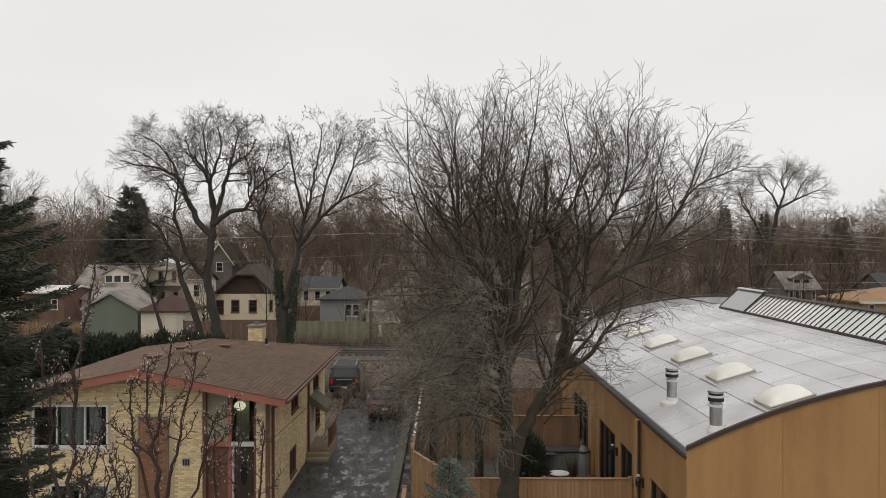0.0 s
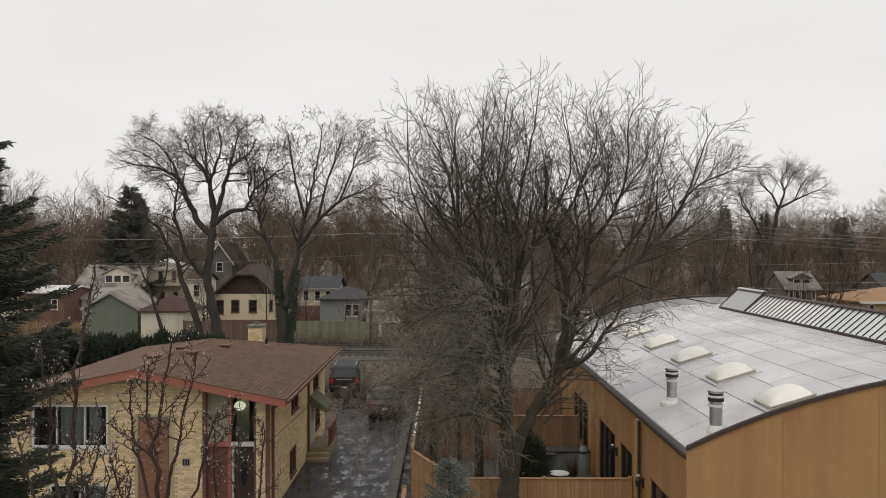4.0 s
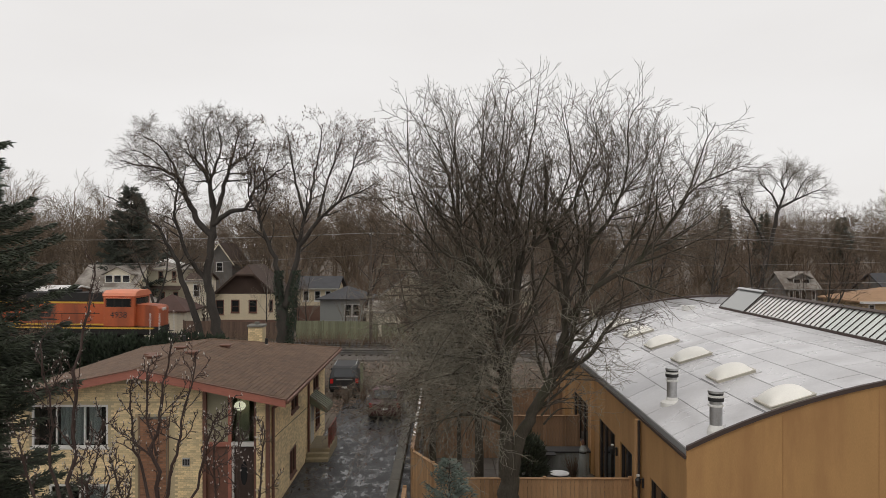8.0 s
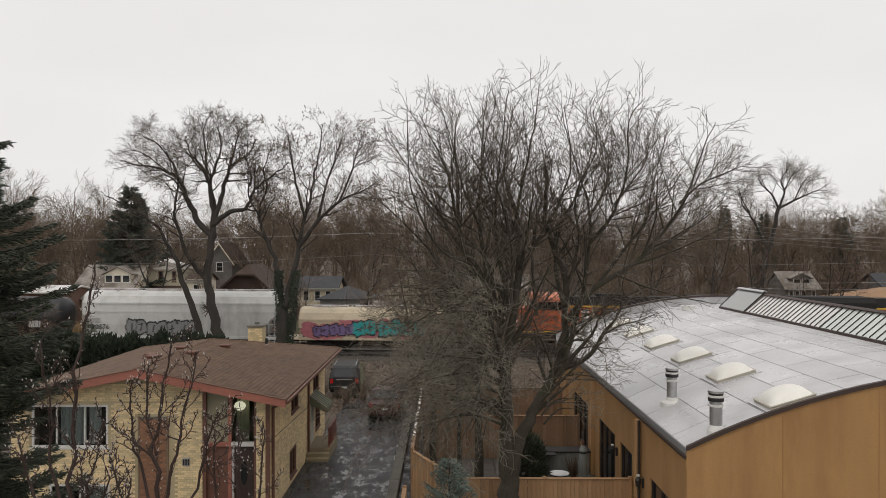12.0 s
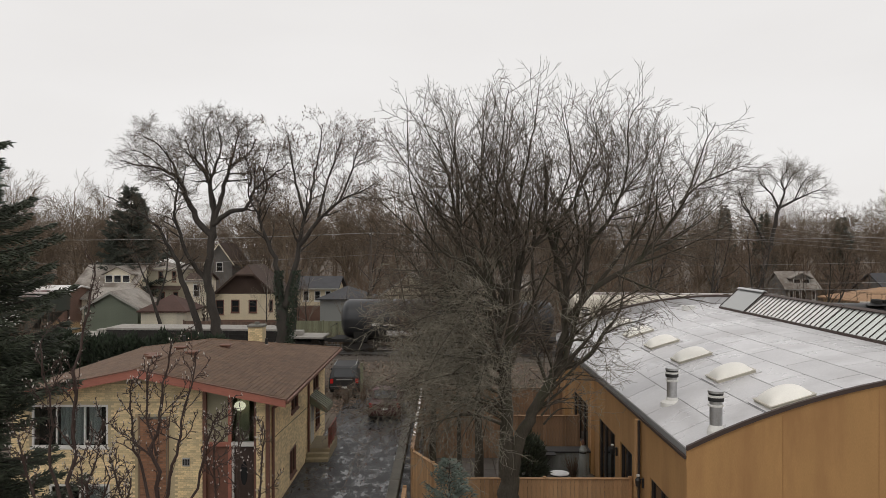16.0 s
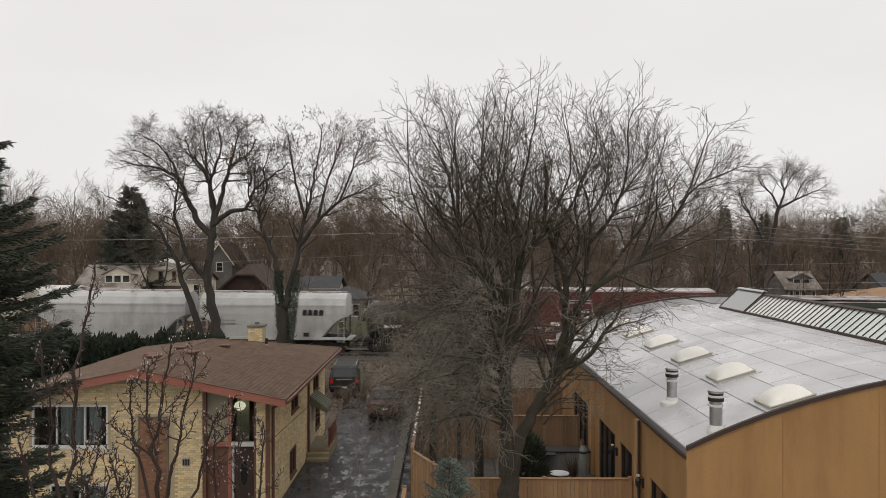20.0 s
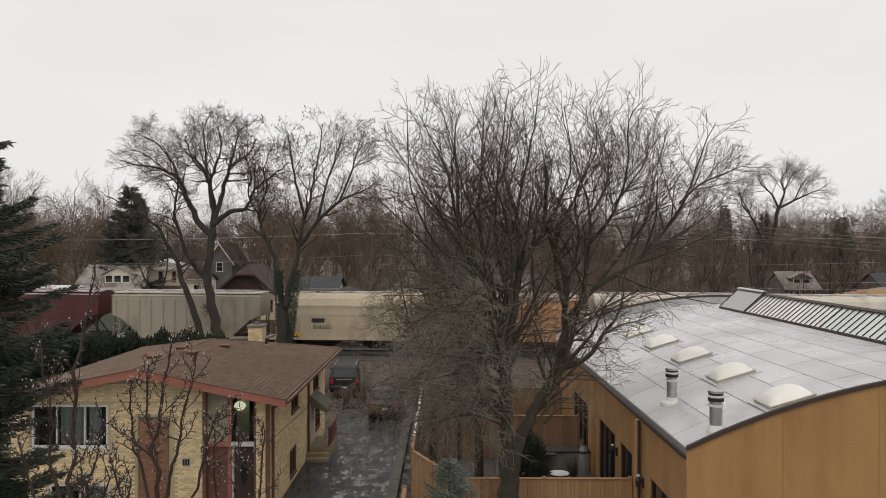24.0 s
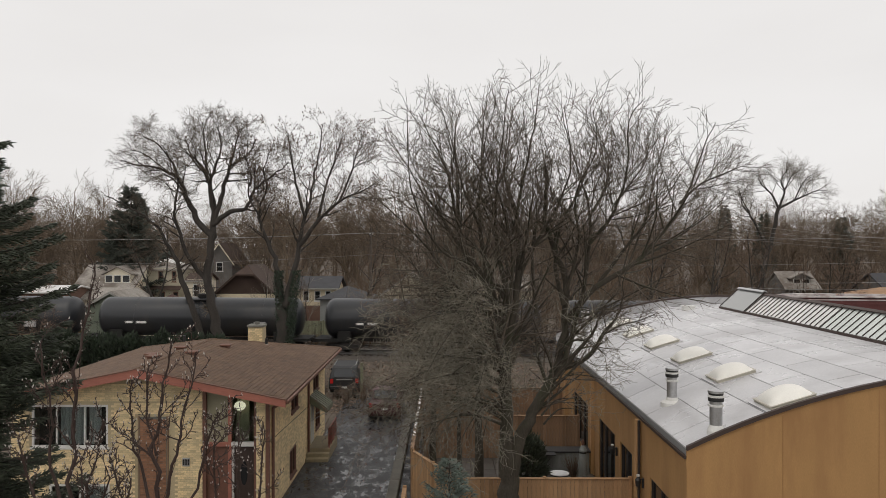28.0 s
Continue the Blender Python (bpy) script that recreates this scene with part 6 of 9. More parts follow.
def tank_car(label, a, b, top, r, paint, marks=True, end=0.75):
    c, L = car_thing("tank_car", label, a, b)
    h = L / 2 - end
    cz = top - r
    bm = bmesh.new()
    prof = [(-h, 0.25), (-h + 0.10, 0.62), (-h + 0.28, 0.86), (-h + 0.5, 0.97), (-h + 0.75, 1.0), (0, 1.0), (h - 0.75, 1.0), (h - 0.5, 0.97), (h - 0.28, 0.86), (h - 0.10, 0.62), (h, 0.25)]
    n = 32
    rings = [[bm.verts.new((x, r * k * math.cos(2 * math.pi * i / n), cz + r * k * math.sin(2 * math.pi * i / n))) for i in range(n)] for x, k in prof]
    for p, q in zip(rings, rings[1:]):
        for i in range(n):
            bm.faces.new((p[i], p[(i + 1) % n], q[(i + 1) % n], q[i]))
    bm.faces.new(rings[0][::-1])
    bm.faces.new(rings[-1])
    part("tank", bm, paint, c, smooth=True)
    dome = part("manway", turned(bmesh.new(), [(0.42, top - 0.12), (0.42, top + 0.20), (0.34, top + 0.28), (0.1, top + 0.30)], 16), M["loco_black"], c)
    part("valve_box", boxed(0.5, 0.95, -0.25, 0.25, top - 0.1, top + 0.24, bevel=0.03), M["loco_black"], dome)
    bm = bmesh.new()
    for s in (-1, 1):
        for x in (-1.1, 0, 1.1):
            cyl(bm, (x, s * 0.75, top - 0.3), (x, s * 0.75, top + 0.75), 0.018, n=5)
        cyl(bm, (-1.1, s * 0.75, top + 0.72), (1.1, s * 0.75, top + 0.72), 0.018, n=5)
    part("railing", bm, M["loco_black"], dome)
    part("platform", boxed(-1.15, 1.15, -1.15, -0.55, top - 0.16, top - 0.12), M["loco_black"], dome)
    ladder(c, 0.0, -r - 0.07, 1.0, top - 0.2, material=M["loco_black"])
    for x in (-h * 0.62, h * 0.62):
        part("tank_band", prismed([((r + 0.012) * math.cos(2 * math.pi * i / 40), cz + (r + 0.012) * math.sin(2 * math.pi * i / 40)) for i in range(40)], "x", x - 0.06, x + 0.06), paint, c)
    for e in (-1, 1):
        part("cradle", boxed(e * (h - 1.6) - 0.5, e * (h - 1.6) + 0.5, -1.3, 1.3, 0.85, cz - r * 0.62), M["loco_black"], c)
        part("end_sill", boxed(*sorted((e * (L / 2 - 0.1), e * (h - 1.4))), -1.4, 1.4, 0.85, 1.05), M["loco_black"], c)
        bm = bmesh.new()
        x = e * (L / 2 - 0.15)
        for s in (-1, 1):
            cyl(bm, (x, s * 1.35, 1.05), (x, s * 1.35, 2.0), 0.02, n=5)
        cyl(bm, (x, -1.35, 2.0), (x, 1.35, 2.0), 0.02, n=5)
        part("end_railing", bm, M["loco_black"], c)
        coupler(c, e * (L / 2 - 0.5), e)
        bogie(c, e * (h - 1.5))
    part("stub_sill", boxed(-L / 2 + 0.3, L / 2 - 0.3, -0.2, 0.2, 0.75, 1.0), M["underframe"], c)
    if marks:
        zm = cz - 0.25
        y = -r - 0.01
        text_bars(c, -h * 0.66, zm, 0.55, M["decal_white"], y, 1, 0.17)
        text_bars(c, -h * 0.54, zm, 0.75, M["decal_white"], y, 1, 0.17)
        decal(c, [(h * 0.55, zm - 0.5), (h * 0.55 + 0.9, zm - 0.5), (h * 0.55 + 0.9, zm), (h * 0.55, zm)], M["graffiti_silver"], y, "data_panel")
    return c, h


def boxcar(label, a, b, top, paint):
    c, L = car_thing("boxcar", label, a, b)
    h = L / 2 - 0.6
    w = 1.55
    part("body", boxed(-h, h, -w, w, 1.0, top - 0.25, bevel=0.03), paint, c, "dark red corrugated body")
    part("roof", prismed([(-w - 0.02, top - 0.26), (w + 0.02, top - 0.26), (w, top - 0.14), (0, top), (-w, top - 0.14)], "x", -h - 0.02, h + 0.02), M["thin_snow"], c, "roof thinly covered with wet snow")
    for s in (-1, 1):
        for k in range(15):
            x = -h + 0.3 + (2 * h - 0.6) * k / 14
            if abs(x) > 1.8:
                part("side_post", boxed(x - 0.05, x + 0.05, *sorted((s * (w - 0.01), s * (w + 0.05))), 1.05, top - 0.3), paint, c)
        door = part("door", boxed(-1.6, 1.6, *sorted((s * (w - 0.01), s * (w + 0.08))), 1.1, top - 0.4, bevel=0.01), paint, c)
        for z in (1.9, 2.7, 3.5, 4.2):
            part("door_rib", boxed(-1.55, 1.55, *sorted((s * (w + 0.08), s * (w + 0.12))), z, z + 0.07), paint, door)
        part("side_sill", boxed(-h, h, *sorted((s * (w - 0.05), s * (w + 0.03))), 0.8, 1.05), paint, c)
    for e in (-1, 1):
        ladder(c, e * (h - 0.35), -w - 0.07, 0.7, top - 0.4, material=paint)
        for k in range(10):
            z = 1.3 + k * 0.34
            part("end_rib", rod((e * (h + 0.01), -w + 0.1, z), (e * (h + 0.01), w - 0.1, z), 0.07, n=8), paint, c)
        coupler(c, e * (L / 2 - 0.5), e)
        bogie(c, e * (h - 1.6))
    part("centre_sill", boxed(-L / 2 + 0.3, L / 2 - 0.3, -0.3, 0.3, 0.7, 1.0), M["underframe"], c)
    return c, h


def flatcar(label, a, b):
    c, L = car_thing("flatcar", label, a, b)
    h = L / 2 - 0.3
    k = h - 3.0
    part("deck", boxed(-k, k, -1.5, 1.5, 1.62, 1.78, bevel=0.02), M["deck_wood"], c, "pale wet timber deck")
    for e in (-1, 1):
        part("end_deck", boxed(*sorted((e * k, e * h)), -1.5, 1.5, 1.05, 1.2, bevel=0.02), M["deck_wood"], c)
        part("end_box", boxed(*sorted((e * (k + 0.5), e * (k + 1.2))), -0.5, 0.5, 1.2, 1.55, bevel=0.03), M["deck_wood"], c)
    for s in (-1, 1):
        part("side_girder", prismed([(-k, 0.95), (-k + 1.2, 0.7), (k - 1.2, 0.7), (k, 0.95), (k, 1.62), (-k, 1.62)], "y", *sorted((s * 1.40, s * 1.46))), M["underframe"], c)
        for j in range(11):
            x = -k + 0.4 + (2 * k - 0.8) * j / 10
            part("stake_pocket", boxed(x - 0.07, x + 0.07, *sorted((s * 1.46, s * 1.54)), 0.9, 1.6), M["underframe"], c)
        for z in (1.0, 1.28):
            part("girder_flange", boxed(-k, k, *sorted((s * 1.46, s * 1.50)), z, z + 0.06), M["underframe"], c)
    part("centre_sill", boxed(-L / 2 + 0.3, L / 2 - 0.3, -0.35, 0.35, 0.75, 1.04), M["underframe"], c)
    for e in (-1, 1):
        coupler(c, e * (L / 2 - 0.5), e)
        bogie(c, e * (h - 1.6))
    return c, h



M["deck_wood"] = mat("deck_timber", (0.34, 0.32, 0.29), 0.8, vary=0.3, stretch=(4, 0.5, 1))
P_CREAM = car_paint("cream_car_paint", (0.58, 0.49, 0.35), (0.40, 0.33, 0.23))
P_WHITE = car_paint("white_car_paint", (0.62, 0.62, 0.60), (0.43, 0.42, 0.40))
P_PALE = car_paint("pale_car_paint", (0.58, 0.54, 0.46), (0.40, 0.35, 0.28))
P_GREYW = car_paint("grey_white_car_paint", (0.52, 0.52, 0.51), (0.36, 0.355, 0.34))
P_DUSTY = car_paint("dusty_grey_car_paint", (0.43, 0.38, 0.31), (0.29, 0.24, 0.18))
P_BLACK = car_paint("black_tank_paint", (0.018, 0.018, 0.020), (0.034, 0.031, 0.029), 0.36)
P_SLATE = car_paint("slate_tank_paint", (0.030, 0.032, 0.036), (0.045, 0.042, 0.040), 0.33)
P_GREEN = car_paint("dark_green_car_paint", (0.042, 0.052, 0.040), (0.065, 0.055, 0.042))
P_RED = car_paint("oxide_red_car_paint", (0.13, 0.030, 0.025), (0.095, 0.026, 0.022))
P_MAROON = car_paint("maroon_car_paint", (0.105, 0.026, 0.024), (0.075, 0.022, 0.021))
P_RUST = car_paint("rusty_orange_car_paint", (0.48, 0.21, 0.085), (0.56, 0.36, 0.2))

locomotive("orange and black freight locomotive with yellow stripes, leading", -26.5, -4.2, "4938", False)
locomotive("orange and black freight locomotive running cab backwards", -48.7, -26.5, "4220", True)
lowcar, lh = hopper("low cream hopper car with pink and teal graffiti", -65.5, -48.9, 3.42, P_CREAM, cut=1.5, end=0.85)
hopper_w, wh = hopper("white covered hopper car with faded grey graffiti", -82.7, -65.6, 4.60, P_WHITE, cut=1.3, end=0.75)
tank_car("black tank car with a dark manway platform", -96.4, -82.8, 4.03, 1.50, P_BLACK)
hopper("pale cream covered hopper car", -114.3, -96.5, 4.55, P_PALE)
tank_g, tgh = tank_car("dark slate tank car with a white diamond mark", -133.2, -114.5, 4.03, 1.50, P_SLATE)
flatcar("empty flatcar with a pale wet deck", -154.5, -133.4)
bn, bnh = hopper("dark green ribbed hopper car with white lettering", -172.3, -154.6, 4.43, P_GREEN, ribs=17, round_side=False, roof=M["thin_snow"], sill=1.5, cut=1.6, end=0.95)
red, rh = boxcar("tall dark red boxcar with silver graffiti", -189.2, -173.3, 5.08, P_RED)
tank_car("short slate-grey tank car", -202.2, -189.6, 3.85, 1.45, P_SLATE)
gx, gxh = hopper("white short hopper car with black lettering", -215.0, -202.4, 4.5, P_WHITE, cut=1.9)
rx, rxh = hopper("grey-white short hopper car", -228.3, -215.2, 4.55, P_GREYW, cut=1.9)
hopper("pale short hopper car streaked with dirt", -241.4, -228.5, 4.55, P_PALE, cut=1.9)
hopper("cream short hopper car with rusty ends", -254.7, -241.6, 4.6, P_PALE, cut=1.9)
hopper("rusty orange and white short hopper car", -267.1, -254.9, 4.45, P_RUST, cut=1.9, roof=P_PALE)
cb, cbh = hopper("cream short hopper car with black figures", -280.0, -267.3, 4.5, P_CREAM, cut=1.9)
hopper("dusty grey ribbed hopper car", -293.0, -280.2, 4.55, P_DUSTY, ribs=13, round_side=False, cut=2.2, roof=P_PALE)
ao, aoh = hopper("maroon covered hopper car with white lettering", -310.5, -293.2, 4.6, P_MAROON, cut=2.6, round_side=False, roof=M["thin_snow"])
tank_car("long slate-grey tank car", -328.3, -310.7, 4.07, 1.5, P_SLATE)
tank_car("long slate-grey tank car with a wide platform", -347.5, -328.5, 4.07, 1.5, P_SLATE)
tank_car("long slate-grey tank car with a data panel", -365.8, -347.7, 4.07, 1.5, P_SLATE)
tank_car("long slate-grey tank car at the end", -384.8, -366.0, 4.07, 1.5, P_SLATE)

# ---- painted marks on the near side of the cars
rng = random.Random(4)
y = -1.59
for k in range(9):
    decal(lowcar, blob(rng, -6.1 + 1.45 * k, 1.85 + rng.uniform(-0.25, 0.2), 1.9, 1.3), M["graffiti_pink"], y, "graffiti_patch")
sprayed(lowcar, -6.0, -2.9, 1.75, 0.95, 5, M["graffiti_violet"], y - 0.012, 31)
sprayed(lowcar, -3.0, 2.6, 1.95, 1.35, 6, M["graffiti_teal"], y - 0.012, 32)
sprayed(lowcar, 2.9, 6.2, 1.7, 0.9, 5, M["graffiti_pink"], y - 0.012, 33)
y = -1.60
text_bars(hopper_w, -6.5, 2.55, 0.9, M["graffiti_silver"], y, 1, 0.34)
number(hopper_w, "490876", 0.55, -6.2, 1.85, y, M["decal_black"])
sprayed(hopper_w, -4.1, 1.5, 1.85, 1.25, 7, M["graffiti_grey"], y, 34)
y = -1.515
decal(tank_g, [(0.6, 2.75), (1.25, 3.35), (1.9, 2.75), (1.25, 2.15)], M["graffiti_silver"], y, "diamond_mark")
decal(tank_g, [(0.72, 2.75), (1.25, 3.22), (1.78, 2.75), (1.25, 2.28)], P_SLATE, y - 0.012, "diamond_mark")
decal(tank_g, blob(rng, 1.15, 2.75, 0.7, 0.85), M["decal_white"], y - 0.024, "diamond_mark")
text_bars(tank_g, -3.3, 1.75, 2.6, M["graffiti_silver"], y, 1, 0.36)
# the railway's name on the green car as plain white bars, its emblem as a plain white shape
y = -1.625
for z, n, w in ((3.35, 5, 0.62), (2.75, 4, 0.62)):
    for k in range(n):
        x = -6.2 + 0.86 * k
        decal(bn, [(x, z), (x + w, z), (x + w, z + 0.38), (x, z + 0.38)], M["decal_white"], y, "lettering_bar")
decal(bn, [(1.7, 3.0), (2.0, 3.75), (4.6, 3.75), (5.1, 3.45), (5.0, 3.0), (4.0, 2.95), (3.3, 3.25)], M["decal_white"], y, "emblem")
decal(bn, [(1.1, 1.72), (1.4, 2.4), (2.3, 2.4), (3.0, 2.85), (3.5, 2.4), (5.2, 2.8), (5.4, 2.2), (4.7, 1.72)], M["decal_white"], y, "emblem")
text_bars(bn, -5.4, 2.3, 0.9, M["graffiti_silver"], y, 2, 0.08, 0.1)
text_bars(bn, 0.4, 2.0, 0.9, M["graffiti_silver"], y, 3, 0.07, 0.1)
y = -1.62
for k in range(7):
    decal(red, blob(rng, 2.9 + 0.68 * k, 1.65 + rng.uniform(-0.12, 0.2), 1.0, 1.5), M["graffiti_silver"], y - 0.05, "graffiti_letter")
    decal(red, blob(rng, 2.9 + 0.68 * k, 1.6, 0.25, 0.6), M["decal_black"], y - 0.062, "graffiti_outline")
text_bars(red, -4.9, 2.5, 0.7, M["decal_white"], y, 1, 0.28)
text_bars(red, -2.4, 2.5, 0.7, M["decal_white"], y, 1, 0.28)
number(red, "728 311", 0.5, -5.8, 1.95, y - 0.08, M["decal_white"])
text_bars(red, -4.6, 1.2, 2.0, M["decal_white"], y, 2, 0.12, 0.12)
text_bars(red, -3.2, 4.2, 2.0, M["graffiti_silver"], y, 2, 0.09, 0.1)
y = -1.60
for k in range(4):
    x = 2.3 + 0.42 * k
    decal(gx, [(x, 2.85), (x + 0.34, 2.85), (x + 0.36, 3.2), (x + 0.26, 3.3), (x + 0.05, 3.28), (x, 3.1)], M["decal_black"], y, "company_mark")
text_bars(gx, 2.6, 1.55, 0.45, M["decal_black"], y, 1, 0.3)
text_bars(gx, -3.6, 2.5, 1.6, M["graffiti_silver"], y, 2, 0.12, 0.12)
text_bars(rx, -3.6, 3.2, 1.9, M["graffiti_silver"], y, 1, 0.3)
number(rx, "821760", 0.72, -3.3, 2.5, y, M["graffiti_silver"])
text_bars(cb, -2.3, 2.65, 1.0, M["decal_black"], y, 1, 0.32)
number(cb, "216125", 0.46, -2.0, 2.0, y, M["decal_black"])
decal(cb, [(-4.2, 1.3), (-3.5, 1.3), (-3.5, 1.5), (-4.2, 1.5)], M["loco_yellow"], y, "reflector")
y = -1.60
number(ao, "AOKX", 0.49, -6.45, 2.95, y, M["decal_white"])
number(ao, "202585", 0.5, -6.35, 2.38, y, M["decal_white"])
text_bars(ao, -6.4, 1.85, 1.0, M["graffiti_silver"], y, 2, 0.07, 0.12)
text_bars(ao, -6.8, 3.6, 0.5, M["graffiti_silver"], y, 2, 0.08, 0.06)
# ---------------------------------------------------------------- houses and fences beyond the railway
M["white_siding"] = mat("white_siding", (0.72, 0.66, 0.53), 0.8, vary=0.12, scale=0.6, fine=12, stain=(0.50, 0.46, 0.38), stain_at=0.6)
M["cream_siding"] = mat("cream_siding", (0.66, 0.57, 0.41), 0.8, vary=0.12, scale=0.6, fine=12)
M["bluegrey_siding"] = mat("pale_blue_grey_siding", (0.27, 0.28, 0.27), 0.8, vary=0.12, scale=0.6, fine=12)
M["beige_siding"] = mat("beige_siding", (0.50, 0.455, 0.35), 0.8, vary=0.15, scale=0.6, fine=12, stain=(0.38, 0.34, 0.26), stain_at=0.6)
M["bright_snow_roof"] = mat("roof_white_with_snow", (0.74, 0.73, 0.71), 0.8, vary=0.2, scale=0.7, fine=6, stain=(0.30, 0.27, 0.24), stain_at=0.62)
M["green_siding"] = mat("grey_green_siding", (0.155, 0.178, 0.135), 0.8, vary=0.15, scale=0.6, fine=12)
M["grey_roof"] = mat("grey_shingle", (0.15, 0.14, 0.13), 0.85, vary=0.25, scale=1.2, fine=16, stain=(0.21, 0.20, 0.19), stain_at=0.6)
M["snow_roof"] = mat("roof_with_thin_snow", (0.30, 0.275, 0.245), 0.85, vary=0.3, scale=0.6, fine=6, stain=(0.15, 0.125, 0.105), stain_at=0.52)
M["brown_roof"] = mat("dark_brown_shingle", (0.060, 0.038, 0.029), 0.9, vary=0.25, scale=1.2, fine=16)
M["russet_roof"] = mat("red_brown_shingle", (0.085, 0.046, 0.037), 0.9, vary=0.25, scale=1.2, fine=16)
M["slate_roof"] = mat("dark_slate_shingle", (0.055, 0.055, 0.06), 0.85, vary=0.25, scale=1.2, fine=16)
M["tan_roof"] = mat("tan_shingle", (0.36, 0.22, 0.125), 0.85, vary=0.2, scale=1.2, fine=16)
M["brick_far"] = mat("brown_brick", (0.17, 0.10, 0.075), 0.85, vary=0.25, scale=1.0, fine=14)
M["tan_brick"] = mat("tan_brick", (0.40, 0.30, 0.18), 0.85, vary=0.2, scale=1.0, fine=14)
GZ = 1.12
M["far_trim"] = plain("weathered_white_trim", (0.34, 0.33, 0.30), 0.7)


def far_house(label, x, y, w, d, eave, ridge, along, wall_m, roof_m, windows=(), z=GZ, hip=False, base=None, over=0.4, chimney=None, dormer=None, name="house", siding=True, gable_m=None, trim="far_trim", sash="white_frame", clip=0.0):
    """A house seen from its y- side. along: 'x' or 'y', the way of its ridge. windows: (x, z, width, height) on the front."""
    t = thing(name, label, "house", x, y, z)
    hw, hd = w / 2, d / 2
    holes = [(wx - ww / 2, wx + ww / 2, wz, wz + wh) for wx, wz, ww, wh in windows]
    wall("wall", "y", -hd, 0.2, -hw, hw, -0.1, eave, holes, M[wall_m], t)
    part("wall", boxed(-hw, hw, hd - 0.2, hd, -0.1, eave), M[wall_m], t)
    for s in (-1, 1):
        part("wall", boxed(*sorted((s * hw, s * (hw - 0.2))), -hd + 0.2, hd - 0.2, -0.1, eave), M[wall_m], t)
    part("room", boxed(-hw + 0.3, hw - 0.3, -hd + 1.4, -hd + 1.5, 0, eave), M["brown_roof"], t)
    if siding:
        for a, b, c0, c1 in wall_cells(-hw, hw, 0.0, eave, holes):
            k = math.ceil(c0 / 0.3)
            while k * 0.3 < c1 - 0.05:
                part("siding_board", cached("siding_board:%.2f:%s" % (b - a, wall_m), lambda: prismed([(-0.028, 0.0), (0.0, 0.0), (0.0, 0.28), (-0.006, 0.28)], "x", 0, b - a), M[wall_m]), None, t, m=pose(a, -hd, k * 0.3))
                k += 1
    for wx, wz, ww, wh in windows:
        window(t, "y", -hd - 0.012, wx - ww / 2, wx + ww / 2, wz, wz + wh, rails=(wz + wh / 2,) if wh > 1.0 else (), frame_w=0.09, material=M[sash])
    if base:
        part("plinth", boxed(-hw - 0.04, hw + 0.04, -hd - 0.06, hd + 0.04, -0.15, base[0]), M[base[1]], t)
    o = over
    rise = ridge - eave
    th = 0.14
    if hip:
        inset = min(hw, hd)
        rl = max(hw - inset, 0.05) if along == "x" else 0.05
        bm = bmesh.new()
        lo = [bm.verts.new(p) for p in ((-hw - o, -hd - o, eave - 0.1), (hw + o, -hd - o, eave - 0.1), (hw + o, hd + o, eave - 0.1), (-hw - o, hd + o, eave - 0.1))]
        mid = [bm.verts.new((v.co.x, v.co.y, eave + 0.03)) for v in lo]
        r0, r1 = bm.verts.new((-rl, 0, ridge)), bm.verts.new((rl, 0, ridge))
        bm.faces.new(lo[::-1])
        for i in range(4):
            bm.faces.new((lo[i], lo[(i + 1) % 4], mid[(i + 1) % 4], mid[i]))
        bm.faces.new((mid[0], mid[1], r1, r0))
        bm.faces.new((mid[2], mid[3], r0, r1))
        bm.faces.new((mid[1], mid[2], r1))
        bm.faces.new((mid[3], mid[0], r0))
        part("roof", bm, M[roof_m], t)
    elif along == "x":
        k = rise / hd
        for s in (-1, 1):
            part("roof_slope", prismed([(0, ridge), (s * (hd + o), eave - o * k), (s * (hd + o), eave - o * k + th), (0, ridge + th)], "x", -hw - o, hw + o), M[roof_m], t)
            part("gable", prismed([(-hd, eave), (hd, eave), (0, ridge)], "x", *sorted((s * hw, s * (hw - 0.15)))), M[wall_m], t)
        part("gutter", boxed(-hw - o, hw + o, -hd - o - 0.08, -hd - o, eave - o * k, eave - o * k + 0.13), M["far_trim"], t)
    elif clip:
        # a gable whose peak is cut off by a small hip
        k = rise / hw
        cw = (ridge - clip) / k
        back = -hd - o + cw * 1.3
        for s in (-1, 1):
            bm = bmesh.new()
            out = [(s * (hw + o), -hd - o, eave - o * k), (s * (hw + o), hd + o, eave - o * k), (0, hd + o, ridge), (0, back, ridge), (s * cw, -hd - o, clip)]
            lo, hi = [bm.verts.new(p) for p in out], [bm.verts.new((p[0], p[1], p[2] + th)) for p in out]
            bm.faces.new(lo)
            bm.faces.new(hi)
            for i in range(5):
                bm.faces.new((lo[i], lo[(i + 1) % 5], hi[(i + 1) % 5], hi[i]))
            part("roof_slope", bm, M[roof_m], t)
            part("barge_board", prismed([(s * cw, clip - 0.1), (s * (hw + o), eave - o * k - 0.1), (s * (hw + o), eave - o * k + th), (s * cw, clip + th)], "y", -hd - o - 0.05, -hd - o - 0.002), M[trim], t)
        bm = bmesh.new()
        out = [(-cw - 0.02, -hd - o - 0.03, clip), (cw + 0.02, -hd - o - 0.03, clip), (0, back + 0.05, ridge)]
        lo, hi = [bm.verts.new(p) for p in out], [bm.verts.new((p[0], p[1], p[2] + th + 0.01)) for p in out]
        bm.faces.new(lo)
        bm.faces.new(hi)
        for i in range(3):
            bm.faces.new((lo[i], lo[(i + 1) % 3], hi[(i + 1) % 3], hi[i]))
        part("hip_end", bm, M[roof_m], t)
